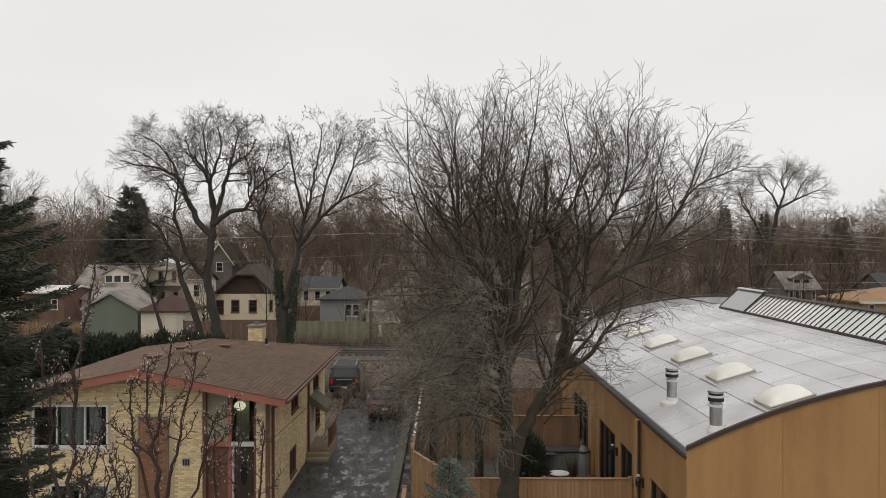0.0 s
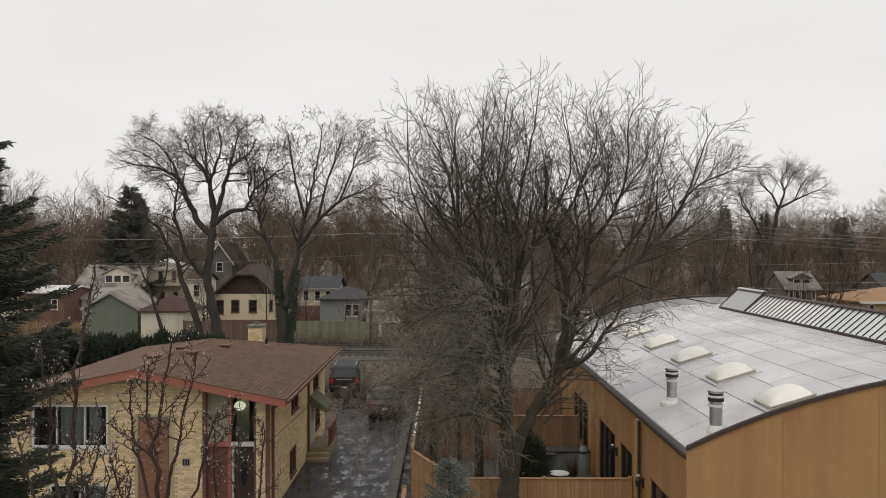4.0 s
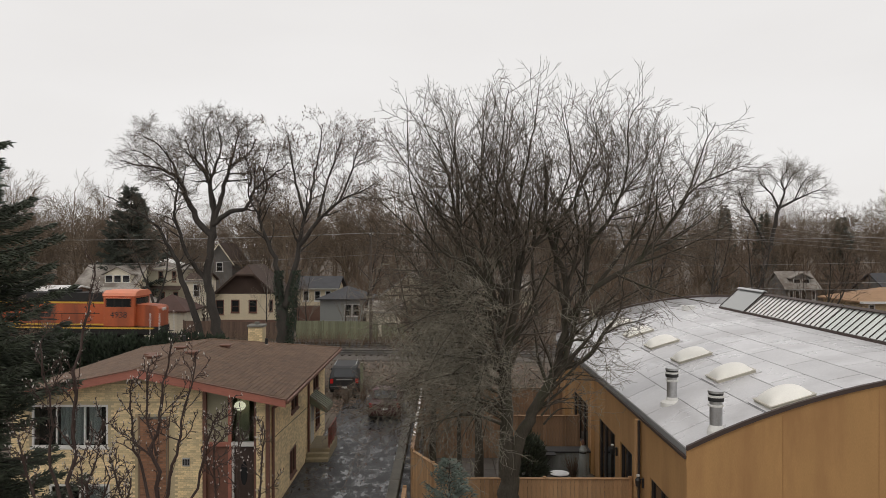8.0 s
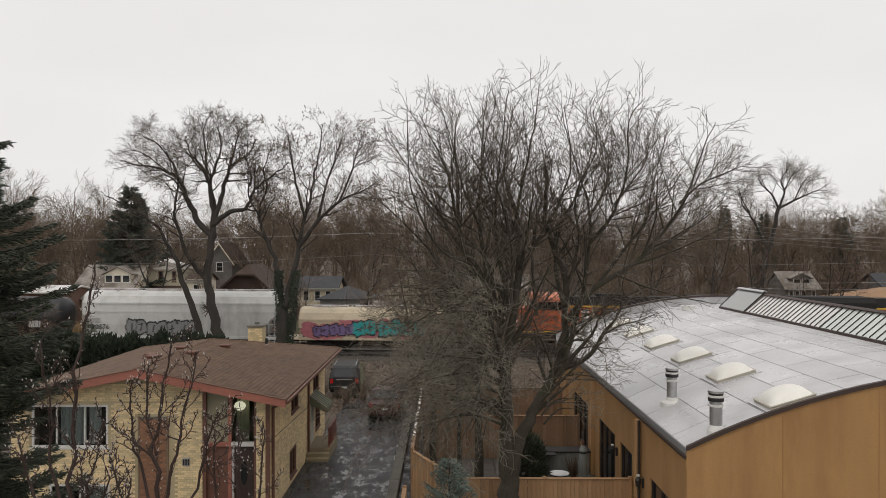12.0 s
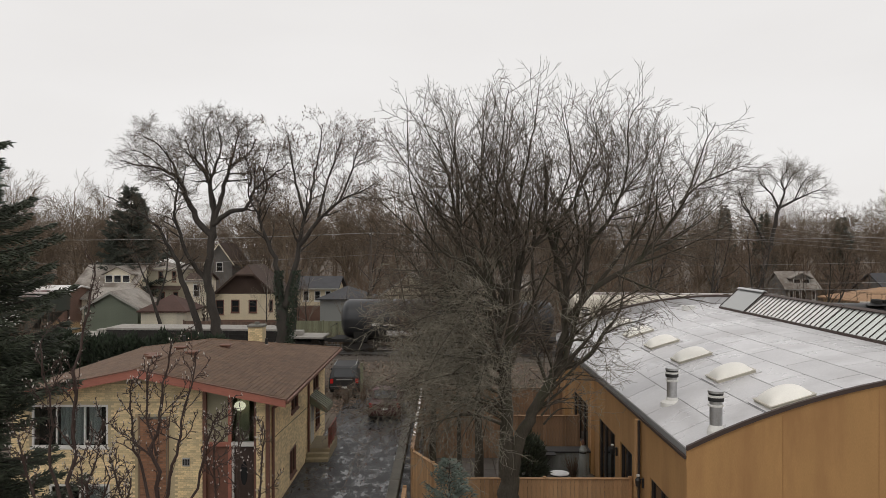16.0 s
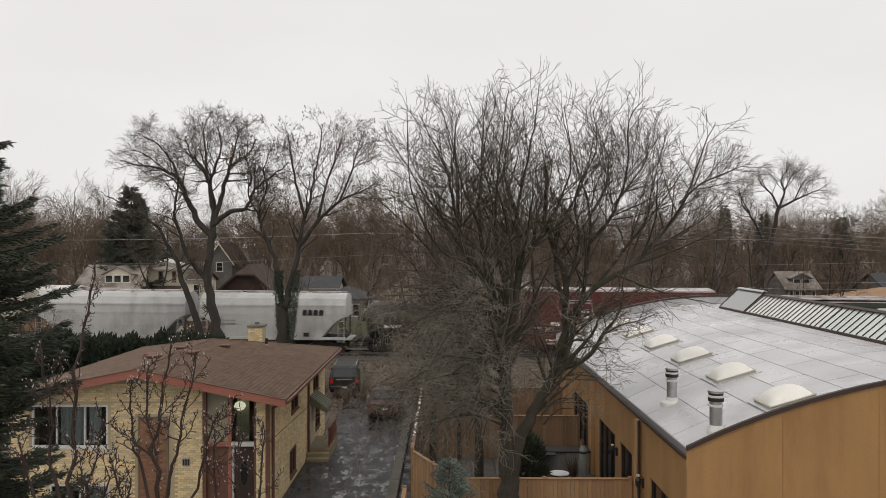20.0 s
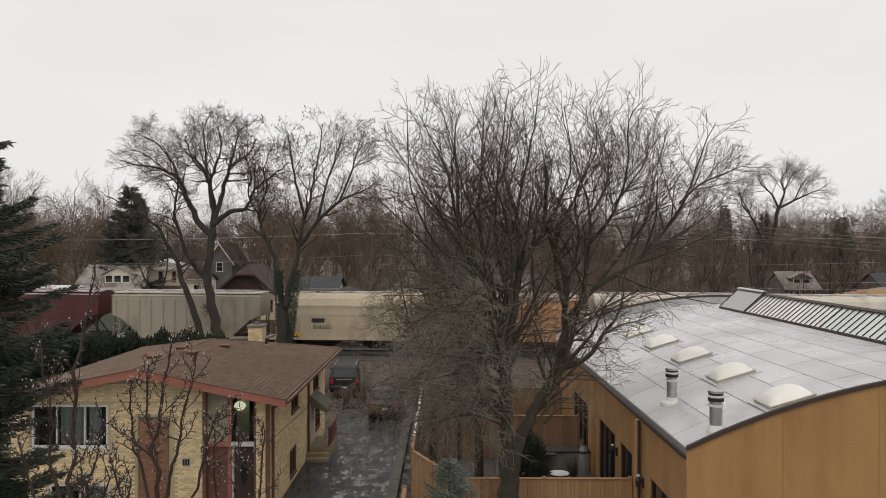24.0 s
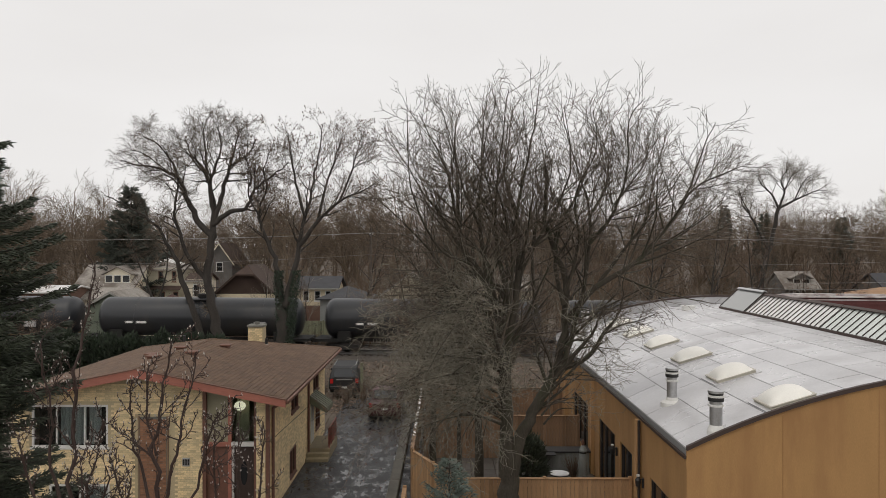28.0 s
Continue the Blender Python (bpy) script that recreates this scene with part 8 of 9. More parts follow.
# upright leaders, the third one broken off: (turning points, thickness, end, side boughs, their length)
for pts, r, end, n, ln in (
        ([(-0.1, 0, 2.2), (-0.09, 0.04, 4.93), (-0.13, 0.09, 6.34), (-0.52, 0.13, 7.93), (-0.9, 0.17, 9.7), (-0.94, 0.21, 11.29), (-0.8, 0.26, 13.32), (-0.69, 0.3, 14.47)], 0.28, 0.011, 13, 2.1),
        ([(-0.13, -0, 5.81), (0.19, -0.07, 7.58), (0.24, -0.13, 9.35), (0.24, -0.2, 10.57), (0.54, -0.27, 12.21), (0.77, -0.33, 13.59), (0.88, -0.4, 14.65)], 0.16, 0.011, 13, 2.1),
        ([(0.08, 0, 2.3), (0.36, 0, 3.5), (0.86, 0.07, 4.4), (1.48, 0.14, 5.55), (1.71, 0.21, 6.7), (1.82, 0.29, 8.29), (1.22, 0.36, 10.05), (1.2, 0.43, 10.94), (1.18, 0.5, 12.14)], 0.27, 0.06, 6, 1.7),
        ([(1.57, 0, 5.46), (1.96, 0.1, 6.52), (2.45, 0.2, 8.64), (2.58, 0.3, 10.74), (2.28, 0.4, 12), (1.92, 0.5, 13.41), (1.75, 0.6, 14.3)], 0.13, 0.011, 13, 2.1),
        ([(1.8, -0, 7.05), (2.63, -0.07, 8.11), (3.8, -0.14, 8.91), (4.75, -0.21, 10.05), (5.33, -0.29, 11.06), (5.72, -0.36, 12.17), (6.02, -0.43, 13.2), (6.27, -0.5, 13.77)], 0.14, 0.011, 14, 1.9),
        ([(5.33, 0, 11.06), (5.99, 0.07, 11.73), (6.7, 0.13, 12.09), (7.37, 0.2, 12.39)], 0.055, 0.011, 12, 1.1),
        ([(4.04, 0, 9.17), (4.93, 0.2, 9.61), (5.81, 0.4, 10.23), (6.52, 0.6, 10.76), (7.23, 0.8, 11.43)], 0.06, 0.011, 12, 1.3),
        ([(2.52, -0, 9.7), (2.98, -0.18, 10.32), (3.3, -0.36, 11.03), (3.57, -0.54, 12.17), (3.57, -0.72, 13.77), (3.96, -0.9, 14.47)], 0.09, 0.011, 13, 1.7),
        ([(2.81, 0, 8.29), (3.69, 0.24, 9.52), (4.4, 0.48, 10.5), (4.66, 0.72, 11.64), (4.96, 0.96, 12.7), (5.28, 1.2, 13.77)], 0.08, 0.011, 13, 1.6),
        ([(3.3, 0, 11.03), (3.87, 0.2, 11.82), (4.4, 0.4, 12.7), (4.49, 0.6, 13.77)], 0.05, 0.011, 11, 1.2),
        ([(-0.52, -0, 7.93), (-1.4, -0.14, 9.36), (-1.79, -0.28, 11.11), (-2, -0.42, 12), (-2.41, -0.56, 12.88), (-2.81, -0.7, 13.68)], 0.11, 0.011, 13, 1.7),
        ([(-0.9, 0, 8.64), (-1.79, 0.12, 9.88), (-2.32, 0.24, 10.76), (-2.74, 0.36, 11.29), (-3.29, 0.48, 12.26), (-3.73, 0.6, 12.97)], 0.09, 0.011, 13, 1.5),
        ([(-0.52, -0, 7.23), (-1.61, -0.16, 8.11), (-2.49, -0.32, 9.35), (-3.04, -0.48, 9.97), (-3.64, -0.64, 10.58), (-4.35, -0.8, 11.2)], 0.075, 0.011, 13, 1.4),
        ([(-0.37, 0, 6.7), (-1.43, 0.18, 7.23), (-2.32, 0.36, 7.93), (-3.04, 0.54, 8.85), (-3.73, 0.72, 9.52), (-4.44, 0.9, 9.88)], 0.065, 0.011, 12, 1.3),
        ([(-1.52, 0, 9.52), (-1.58, 0.3, 10.76), (-1.65, 0.6, 12), (-1.7, 0.9, 13.24), (-1.52, 1.2, 14.12)], 0.08, 0.011, 12, 1.6),
        ([(-0.9, -0, 10.05), (-1.43, -0.43, 11.29), (-1.79, -0.87, 12.7), (-2.14, -1.3, 13.77)], 0.06, 0.011, 12, 1.5),
        ([(0.07, -0, 7.23), (-0.37, -0.3, 9.35), (-0.43, -0.6, 11.11), (-0.29, -0.9, 12.7), (-0.11, -1.2, 14.3)], 0.11, 0.011, 13, 1.8),
        ([(0.19, -0, 8.29), (0.86, -0.38, 9.7), (1.48, -0.75, 10.94), (1.75, -1.12, 12.35), (1.48, -1.5, 13.77)], 0.09, 0.011, 12, 1.7),
        ([(1.71, 0, 7.58), (1.48, 0.3, 8.82), (1.75, 0.6, 10.41), (2.45, 0.9, 11.82), (2.81, 1.2, 13.24), (2.91, 1.5, 14.21)], 0.1, 0.011, 13, 1.8),
        ([(0.24, 0, 10.57), (-0.11, 0.47, 11.82), (0.07, 0.93, 13.06), (0.24, 1.4, 14.3)], 0.07, 0.011, 12, 1.5),
        ([(-0.52, -0, 7.93), (-1.08, -0.32, 8.82), (-2.14, -0.64, 9.35), (-2.94, -0.96, 10.94), (-3.11, -1.28, 12.53), (-3.11, -1.6, 13.77)], 0.075, 0.011, 12, 1.5),
        ([(2.58, 0, 10.74), (3.07, 0.33, 11.64), (3.2, 0.67, 12.88), (2.63, 1, 14.12)], 0.06, 0.011, 11, 1.3),
        ([(-0.14, -0, 6.52), (0.07, -0.4, 8.82), (-0.2, -0.8, 10.41), (-0.64, -1.2, 11.82), (-1.08, -1.6, 13.24)], 0.075, 0.011, 12, 1.5),
        ([(0.86, 0, 7.23), (0.77, 0.38, 9.17), (1.04, 0.75, 10.76), (1.48, 1.12, 12.17), (1.13, 1.5, 13.59)], 0.075, 0.011, 12, 1.5),
        ([(0.19, 0, 7.58), (0.51, 0.47, 9.52), (0.07, 0.95, 11.29), (0.42, 1.42, 12.7), (0.07, 1.9, 14.12)], 0.075, 0.011, 12, 1.5),
        ([(-0.37, -0, 7.23), (-0.82, -0.5, 8.82), (-0.55, -1, 10.58), (-0.9, -1.5, 12.17), (-0.55, -2, 13.77)], 0.075, 0.011, 12, 1.5),
        ([(1.75, -0, 7.93), (2.1, -0.45, 9.7), (1.92, -0.9, 11.29), (2.45, -1.35, 12.7), (2.28, -1.8, 13.94)], 0.075, 0.011, 12, 1.5)):
    g.stem([(x, y, z - (0.10 if x > 1.5 else 0.04) * max(0.0, z - 8.0)) for x, y, z in pts], r * 0.85, end, n + 9, ln * 1.35, 50, 0.2, bias=1.3)
# boughs that lean out over the vaulted roof
for pts, r, n, ln in (
        ([(1.48, 0.0, 5.37), (2.03, -0.12, 6.06), (2.53, -0.24, 6.67), (2.68, -0.36, 7.09), (2.85, -0.48, 7.53), (3.15, -0.6, 7.92)], 0.095, 5, 0.7),
        ([(1.71, 0.0, 5.6), (2.43, -0.12, 5.97), (2.88, -0.24, 6.67), (3.26, -0.36, 7.21), (3.4, -0.48, 7.65), (3.43, -0.6, 8.31), (3.55, -0.72, 8.83)], 0.10, 6, 0.75),
        ([(2.93, 0.0, 6.64), (3.48, -0.12, 6.97), (3.98, -0.24, 7.11), (4.47, -0.36, 7.33)], 0.03, 5, 0.55)):
    g.stem(pts, r, 0.011, n, ln, 50, 0.25, bias=1.2)
# low crooked boughs on all sides, thick with pale lichened twigs
low = Grower(12, [(0, 0, 0, 0, 0), (4, 0.65, 48, 0.24, 0.0), (2.5, 0.65, 50, 0.26, -0.01), (0, 0, 0, 0.3, 0)], 0.0075, taper=0.35, ends=4, lead=0.6, least=0.3)
rs = random.Random(120)
for k in range(50):
    z = rs.uniform(3.6, 8.4)
    right = k % 5 == 0
    a = rs.uniform(-1.1, 0.5) if right else rs.uniform(2.6, 4.4)
    reach = rs.uniform(1.2, 2.0) if right else rs.uniform(2.2, 4.6)
    x0 = (0.9 + 0.2 * (z - 3.4) if right else -0.05) + rs.uniform(-0.15, 0.15)
    c, d = math.cos(a) * reach, math.sin(a) * reach * 0.7
    fall = rs.uniform(-0.3, 0.8) if right else rs.uniform(-0.5, 1.6)
    low.stem([(x0, 0.0, z), (x0 + 0.35 * c, 0.35 * d, z + 0.45), (x0 + 0.7 * c, 0.7 * d, z + 0.5 - 0.35 * fall), (x0 + c, d, z + 0.4 - fall)], 0.04, 0.008, 3 if right else 10, 1.2, 48, 0.15)
hang = Grower(13, [(0, 0, 0, 0, 0), (5, 0.6, 46, 0.2, -0.03), (2, 0.6, 50, 0.25, -0.04), (0, 0, 0, 0.3, -0.03)], 0.0062, taper=0.35, ends=3, lead=0.5, least=0.25)
for pts in ([(-0.2, 0, 4.5), (-1.6, -0.4, 5.0), (-3.4, -0.7, 4.7), (-5.3, -0.9, 4.0)], [(-0.2, 0, 5.2), (-1.8, 0.3, 5.7), (-3.6, 0.4, 5.3), (-4.9, 0.5, 4.5)], [(-0.2, 0, 3.9), (-1.4, -0.6, 4.3), (-3.0, -0.9, 4.1), (-4.6, -1.1, 3.4)]):
    hang.stem(pts, 0.045, 0.008, 15, 1.0, 46, 0.35)
big = grown("bare_tree", "large bare winter tree with dark mossy stems before the fence", 2.0, 24.0, 0, g)
tagged(tubes("low_bough", low.lines(0, 0), 5, M["bark"], big), kind="stuff")
tagged(tubes("low_twig_mass", low.lines(1, 9), 3, M["twig_lichen"], big, "pale crooked low twigs"), kind="stuff")

tagged(tubes("hanging_bough", hang.lines(0, 9), 4, M["twig"], big), kind="stuff")
rng = np.random.default_rng(14)
tips = [t[0] for t in hang.tips if t[0][0] < -2.6 and rng.random() < 0.5]
P = np.array(tips) + rng.normal(0, 0.03, (len(tips), 3))
tagged(tufts("withered_leaf", P, np.tile((0, 0, -1.0), (len(P), 1)) + rng.normal(0, 0.4, P.shape), rng.uniform(0.06, 0.11, len(P)), rng.uniform(0.016, 0.03, len(P)), M["dead_leaf"], big), kind="stuff")

# smaller trees in the yard behind it
YL = [(0, 0, 0, 0, 0), (6, 0.62, 44, 0.15, 0.03), (4, 0.60, 46, 0.17, 0.02), (2, 0.68, 38, 0.08, 0.02), (0, 0, 0, 0.15, 0.0)]
for x, y, top, lean, seed, r, twig, wide in ((1.3, 29.5, 14.0, -0.5, 51, 0.22, "twig", 3.6),                                              (-0.5, 33.0, 12.5, -0.4, 53, 0.17, "twig_red", 3.4),                                              (3.2, 38.5, 11.5, 0.3, 55, 0.16, "twig", 3.2), (-1.4, 39.8, 9.0, -0.6, 56, 0.10, "twig_red", 2.6), (0.6, 31.5, 12.5, -0.9, 52, 0.12, "twig_red", 3.4), (2.6, 34.0, 13.5, 0.8, 60, 0.15, "twig_red", 4.2), (1.1, 35.6, 10.0, 0.2, 58, 0.18, "twig_pale", 2.4)):
    g = Grower(seed, YL, 0.007, ends=2, inside=((lean * 0.7, 0, top * 0.57), (wide, wide, top * 0.5)))
    g.stem([(0, 0, -0.1), (lean * 0.1, 0, top * 0.25), (lean * 0.4, 0.1, top * 0.55), (lean, 0.1, top * 0.93)], r, 0.02, 11, wide * 0.85, 48, 0.38)
    g.stem([(lean * 0.15, 0, top * 0.3), (lean * 0.2 - wide * 0.3, 0.3, top * 0.5), (lean * 0.3 - wide * 0.5, 0.5, top * 0.8)], r * 0.55, 0.015, 9, wide * 0.7, 45, 0.2)
    g.stem([(lean * 0.15, 0, top * 0.28), (lean * 0.2 + wide * 0.3, -0.3, top * 0.5), (lean * 0.3 + wide * 0.5, -0.4, top * 0.78)], r * 0.5, 0.015, 9, wide * 0.7, 45, 0.2)
    grown("bare_tree", "slender bare tree in the fenced yard", x, y, 0, g, twig=twig, group="bare trees in the yard")

# oak by the railway
OL = [(0, 0, 0, 0, 0), (6, 0.55, 46, 0.20, 0.03), (5, 0.55, 46, 0.22, 0.03), (2, 0.6, 46, 0.22, 0.02), (0, 0, 0, 0.2, 0)]
g = Grower(21, OL, 0.0078, taper=0.3, ends=3, lead=0.6, least=0.35)
for pts, r, end, n, ln in (
        ([(-0.1, 0, 1.62), (-0.49, 0, 3.68), (-0.93, 0, 6.28), (-0.67, 0, 8.88)], 0.4, 0.3, 0, 1),
        ([(-1.36, -0, 1.73), (-2.01, -0.17, 4.33), (-2.83, -0.33, 6.49), (-3.35, -0.5, 8.23), (-4.72, -0.67, 10.28), (-6.13, -0.83, 11.15), (-7.86, -1, 12.02)], 0.27, 0.04, 16, 2),
        ([(-0.67, 0, 8.88), (-1.79, 0.06, 10.61), (-2.34, 0.11, 11.69), (-2.77, 0.17, 12.77), (-3.31, 0.23, 13.53), (-4.83, 0.29, 14.18), (-6.13, 0.34, 14.33), (-7.32, 0.4, 14.68)], 0.25, 0.05, 17, 2.4),
        ([(-1.04, -0, 6.06), (-2.23, -0.13, 7.58), (-2.77, -0.27, 9.31), (-3.2, -0.4, 10.83), (-2.92, -0.53, 12.12), (-2.99, -0.67, 13.86), (-3.85, -0.8, 15.59)], 0.18, 0.04, 16, 2.4),
        ([(-0.67, 0, 8.88), (-0.41, 0.16, 10.61), (-0.88, 0.32, 12.99), (-1.58, 0.48, 14.4), (-2.34, 0.64, 15.16), (-2.77, 0.8, 16.46)], 0.24, 0.045, 17, 2.5),
        ([(-0.41, -0, 10.61), (-0.67, -0.2, 12.56), (-0.17, -0.4, 14.18), (0.26, -0.6, 15.37), (0.05, -0.8, 16.89)], 0.16, 0.04, 15, 2.5),
        ([(-0.41, 0, 10.18), (0.05, 0.14, 11.91), (0.48, 0.28, 13.64), (0.76, 0.42, 14.4), (1.67, 0.56, 14.94), (2.43, 0.7, 16.24)], 0.2, 0.04, 16, 2.3),
        ([(-0.58, -0, 9.96), (0.81, -0.07, 10.93), (1.89, -0.13, 11.15), (2.43, -0.2, 12.34), (3.3, -0.27, 13.1), (4.49, -0.33, 13.97), (5.03, -0.4, 14.46)], 0.2, 0.035, 17, 2.1),
        ([(-2.77, -0, 12.77), (-3.42, -0.2, 14.51), (-4.39, -0.4, 15.81), (-5.26, -0.6, 16.24)], 0.09, 0.03, 12, 2),
        ([(-0.88, 0, 12.99), (-1.14, 0.33, 14.94), (-1.36, 0.67, 16.46), (-1.58, 1, 17.54)], 0.11, 0.03, 13, 2.2),
        ([(0.76, 0, 14.4), (1.02, 0.4, 15.81), (1.24, 0.8, 17.11)], 0.09, 0.03, 12, 2.1),
        ([(-3.31, 0, 13.53), (-3.85, 0.27, 13.86), (-5.69, 0.53, 15.16), (-6.78, 0.8, 15.48)], 0.07, 0.03, 12, 1.7)):
    g.stem(pts, r, end * 0.8, n + 2, ln * 0.8, 52, 0.3, kink=0.26, slim=1.25)
grown("bare_oak", "spreading bare oak with crooked limbs by the railway", -16.25, 55.3, 1.0, g, bark="bark_dark", twig="twig")

# the forked tree with ivy beside it
g = Grower(33, OL, 0.0075, taper=0.3, ends=2, lead=0.7, least=0.35)
for pts, r, end, n, ln in (
        ([(-0.12, 0, 1.34), (-0.16, 0, 3.17), (-0.16, 0, 4.25)], 0.5, 0.44, 0, 1),
        ([(-0.29, 0, 4.03), (-0.46, 0.04, 5.54), (-0.89, 0.09, 7.48), (-1.76, 0.13, 9.63), (-1.97, 0.17, 10.93), (-1.43, 0.21, 12.54), (-1.54, 0.26, 13.94), (-0.89, 0.3, 15.88)], 0.24, 0.03, 17, 2.2),
        ([(0.01, 0, 4.03), (0.35, 0.03, 5.54), (0.83, 0.07, 7.91), (1.37, 0.1, 10.5), (1.91, 0.13, 12.44), (2.38, 0.17, 14.81), (2.66, 0.2, 17.17)], 0.27, 0.03, 20, 2.3),
        ([(0.94, -0, 8.34), (2.23, -0.12, 9.96), (3.84, -0.25, 11.53), (5.35, -0.38, 12.18), (6.54, -0.5, 12.76)], 0.18, 0.03, 16, 2),
        ([(1.37, 0, 10.5), (0.72, 0.23, 12.87), (0.29, 0.47, 14.81), (0.07, 0.7, 16.53)], 0.12, 0.03, 14, 2),
        ([(2.23, 0, 9.96), (2.88, 0.27, 12.65), (3.52, 0.53, 14.81), (3.84, 0.8, 16.1)], 0.12, 0.03, 15, 2.1),
        ([(3.84, -0, 11.53), (4.71, -0.2, 13.51), (5.14, -0.4, 15.02), (5.57, -0.6, 16.1)], 0.09, 0.03, 13, 1.9),
        ([(-1.86, -0, 10.5), (-2.62, -0.17, 12), (-2.4, -0.33, 13.51), (-2.83, -0.5, 14.81)], 0.08, 0.03, 12, 1.8)):
    g.stem(pts, r, end * 0.8, n, ln, 44, 0.3, kink=0.25, slim=1.3)
ivy_tree = grown("ivy_tree", "forked bare tree with ivy on the trunk and withered leaves", -11.45, 55.0, 1.1, g, bark="bark_dark", twig="twig")
rng = np.random.default_rng(5)
tips = [t for t in g.tips if rng.random() < 0.22 * max(0.0, t[0][2] - 7.5) / 4.0]
P = np.repeat(np.array([t[0] for t in tips]), 2, 0) + rng.normal(0, 0.10, (len(tips) * 2, 3))
tagged(tufts("withered_leaf", P, np.tile((0, 0, -1.0), (len(P), 1)) + rng.normal(0, 0.4, P.shape), rng.uniform(0.10, 0.19, len(P)), rng.uniform(0.025, 0.05, len(P)), M["dead_leaf"], ivy_tree), kind="stuff")
n = 7000
a, zz = rng.uniform(0, 2 * np.pi, n), rng.uniform(0, 1, n) ** 1.2 * 6.6
rr = 0.40 + rng.gamma(1.2, 0.05, n) - zz * 0.025
P = np.stack([rr * np.cos(a), rr * np.sin(a), zz], 1)
which = rng.random(n) < 0.5
P[:, 0] += np.where(which, -0.10 - 0.10 * np.clip(zz - 1.5, 0, 4), 0.12 + 0.13 * np.clip(zz - 1.5, 0, 5))
tagged(flakes("ivy_leaf", P, np.stack([np.cos(a), np.sin(a), 0.3 + 0 * a], 1), rng.uniform(0.05, 0.085, n), M["ivy"], ivy_tree, rng=rng), kind="stuff")

# vase-shaped tree beyond the vaulted roof
g = Grower(44, [(0, 0, 0, 0, 0), (6, 0.55, 44, 0.12, 0.05), (4, 0.6, 44, 0.14, 0.05), (1.5, 0.6, 44, 0.14, 0.03), (0, 0, 0, 0.15, 0)], 0.0075, ends=2, lead=0.6, least=0.5)
for pts, r, end, n, ln in (
        ([(-1.57, 0, 0.25), (-1.06, 0, 3.59), (-0.75, 0, 5.64), (0.12, 0, 8.72), (0.94, 0, 12.44)], 0.34, 0.2, 4, 1.2),
        ([(0.94, 0, 12.44), (0.23, 0.13, 13.98), (-0.8, 0.27, 15.09), (-1.11, 0.4, 16.11)], 0.15, 0.04, 13, 2),
        ([(0.94, -0, 12.44), (1.51, -0.17, 14.24), (1.05, -0.33, 15.52), (1.77, -0.5, 16.73)], 0.15, 0.04, 14, 2),
        ([(1.05, 0, 12.52), (2.74, 0.1, 13.34), (4.33, 0.2, 14.06), (5.62, 0.3, 14.57)], 0.15, 0.04, 15, 1.9),
        ([(-0.24, -0, 7.95), (-1.78, -0.13, 10.98), (-2.85, -0.27, 12.83), (-3.62, -0.4, 14.5)], 0.19, 0.04, 13, 1.7),
        ([(-2.34, 0, 11.93), (-3.06, 0.25, 13.34), (-2.21, 0.5, 15.09)], 0.1, 0.04, 11, 1.5),
        ([(2.66, -0, 13.32), (3.25, -0.3, 14.83), (3.87, -0.6, 15.86)], 0.09, 0.04, 13, 1.8),
        ([(1.51, 0, 14.24), (2.28, 0.3, 15.65), (2.92, 0.6, 16.47)], 0.08, 0.04, 12, 1.6)):
    g.stem(pts, r, end, n, ln, 48, 0.3)
grown("bare_tree", "vase-shaped bare tree beyond the tracks", 35.5, 84.0, 1.15, g, bark="bark_dark", twig="twig_pale")
g = Grower(45, OL, 0.012, ends=2, inside=((0, 0, 12), (6.5, 5, 6.5)))
g.stem([(0, 0, -0.1), (-0.2, 0, 5), (-0.6, 0, 10), (-0.9, 0, 16)], 0.3, 0.05, 18, 4.6, 52, 0.35)
grown("bare_tree", "tall bare tree with long thin boughs beyond the tracks", 41.5, 66.5, 1.15, g, bark="bark_dark")

# leaning garden trees beyond the tracks
GL = [(0, 0, 0, 0, 0), (6, 0.6, 46, 0.16, 0.03), (4, 0.6, 46, 0.18, 0.02), (2, 0.6, 46, 0.2, 0.02), (0, 0, 0, 0.2, 0)]
for x, y, lean, top, seed in ((-25.5, 69.5, -4.5, 12.0, 61), (-7.8, 72.0, 2.0, 11.5, 63), (-2.0, 74.0, -1.0, 12.0, 64), (5.0, 71.5, 1.5, 12.5, 65), (12.0, 73.0, -1.0, 12.0, 66), (19.0, 72.0, 1.0, 12.5, 67), (26.0, 76.0, 1.5, 13.0, 68), (31.5, 78.0, -1.0, 12.0, 69), (41.0, 80.0, 1.0, 9.0, 70), (47.5, 79.0, -1.0, 10.0, 71), (34.0, 68.5, 0.6, 8.0, 72)):
    g = Grower(seed, GL, 0.012, ends=2, inside=((lean * 0.75, 0, top * 0.72), (4.6, 4.0, top * 0.42)))
    g.stem([(0, 0, -0.1), (lean * 0.15, 0, top * 0.2), (lean * 0.45, 0.1, top * 0.5), (lean * 0.8, 0.2, top * 0.85)], 0.24, 0.03, 13, 3.0, 50, 0.4)
    g.stem([(lean * 0.15, 0, top * 0.25), (lean * 0.2 + 1.2, -0.2, top * 0.5), (lean * 0.3 + 1.8, -0.3, top * 0.8)], 0.13, 0.03, 9, 2.4, 48, 0.3)
    grown("bare_tree", "leaning bare garden tree beyond the tracks", x, y, 1.1, g, bark="bark_dark", twig="twig_red", group="garden trees beyond the tracks")

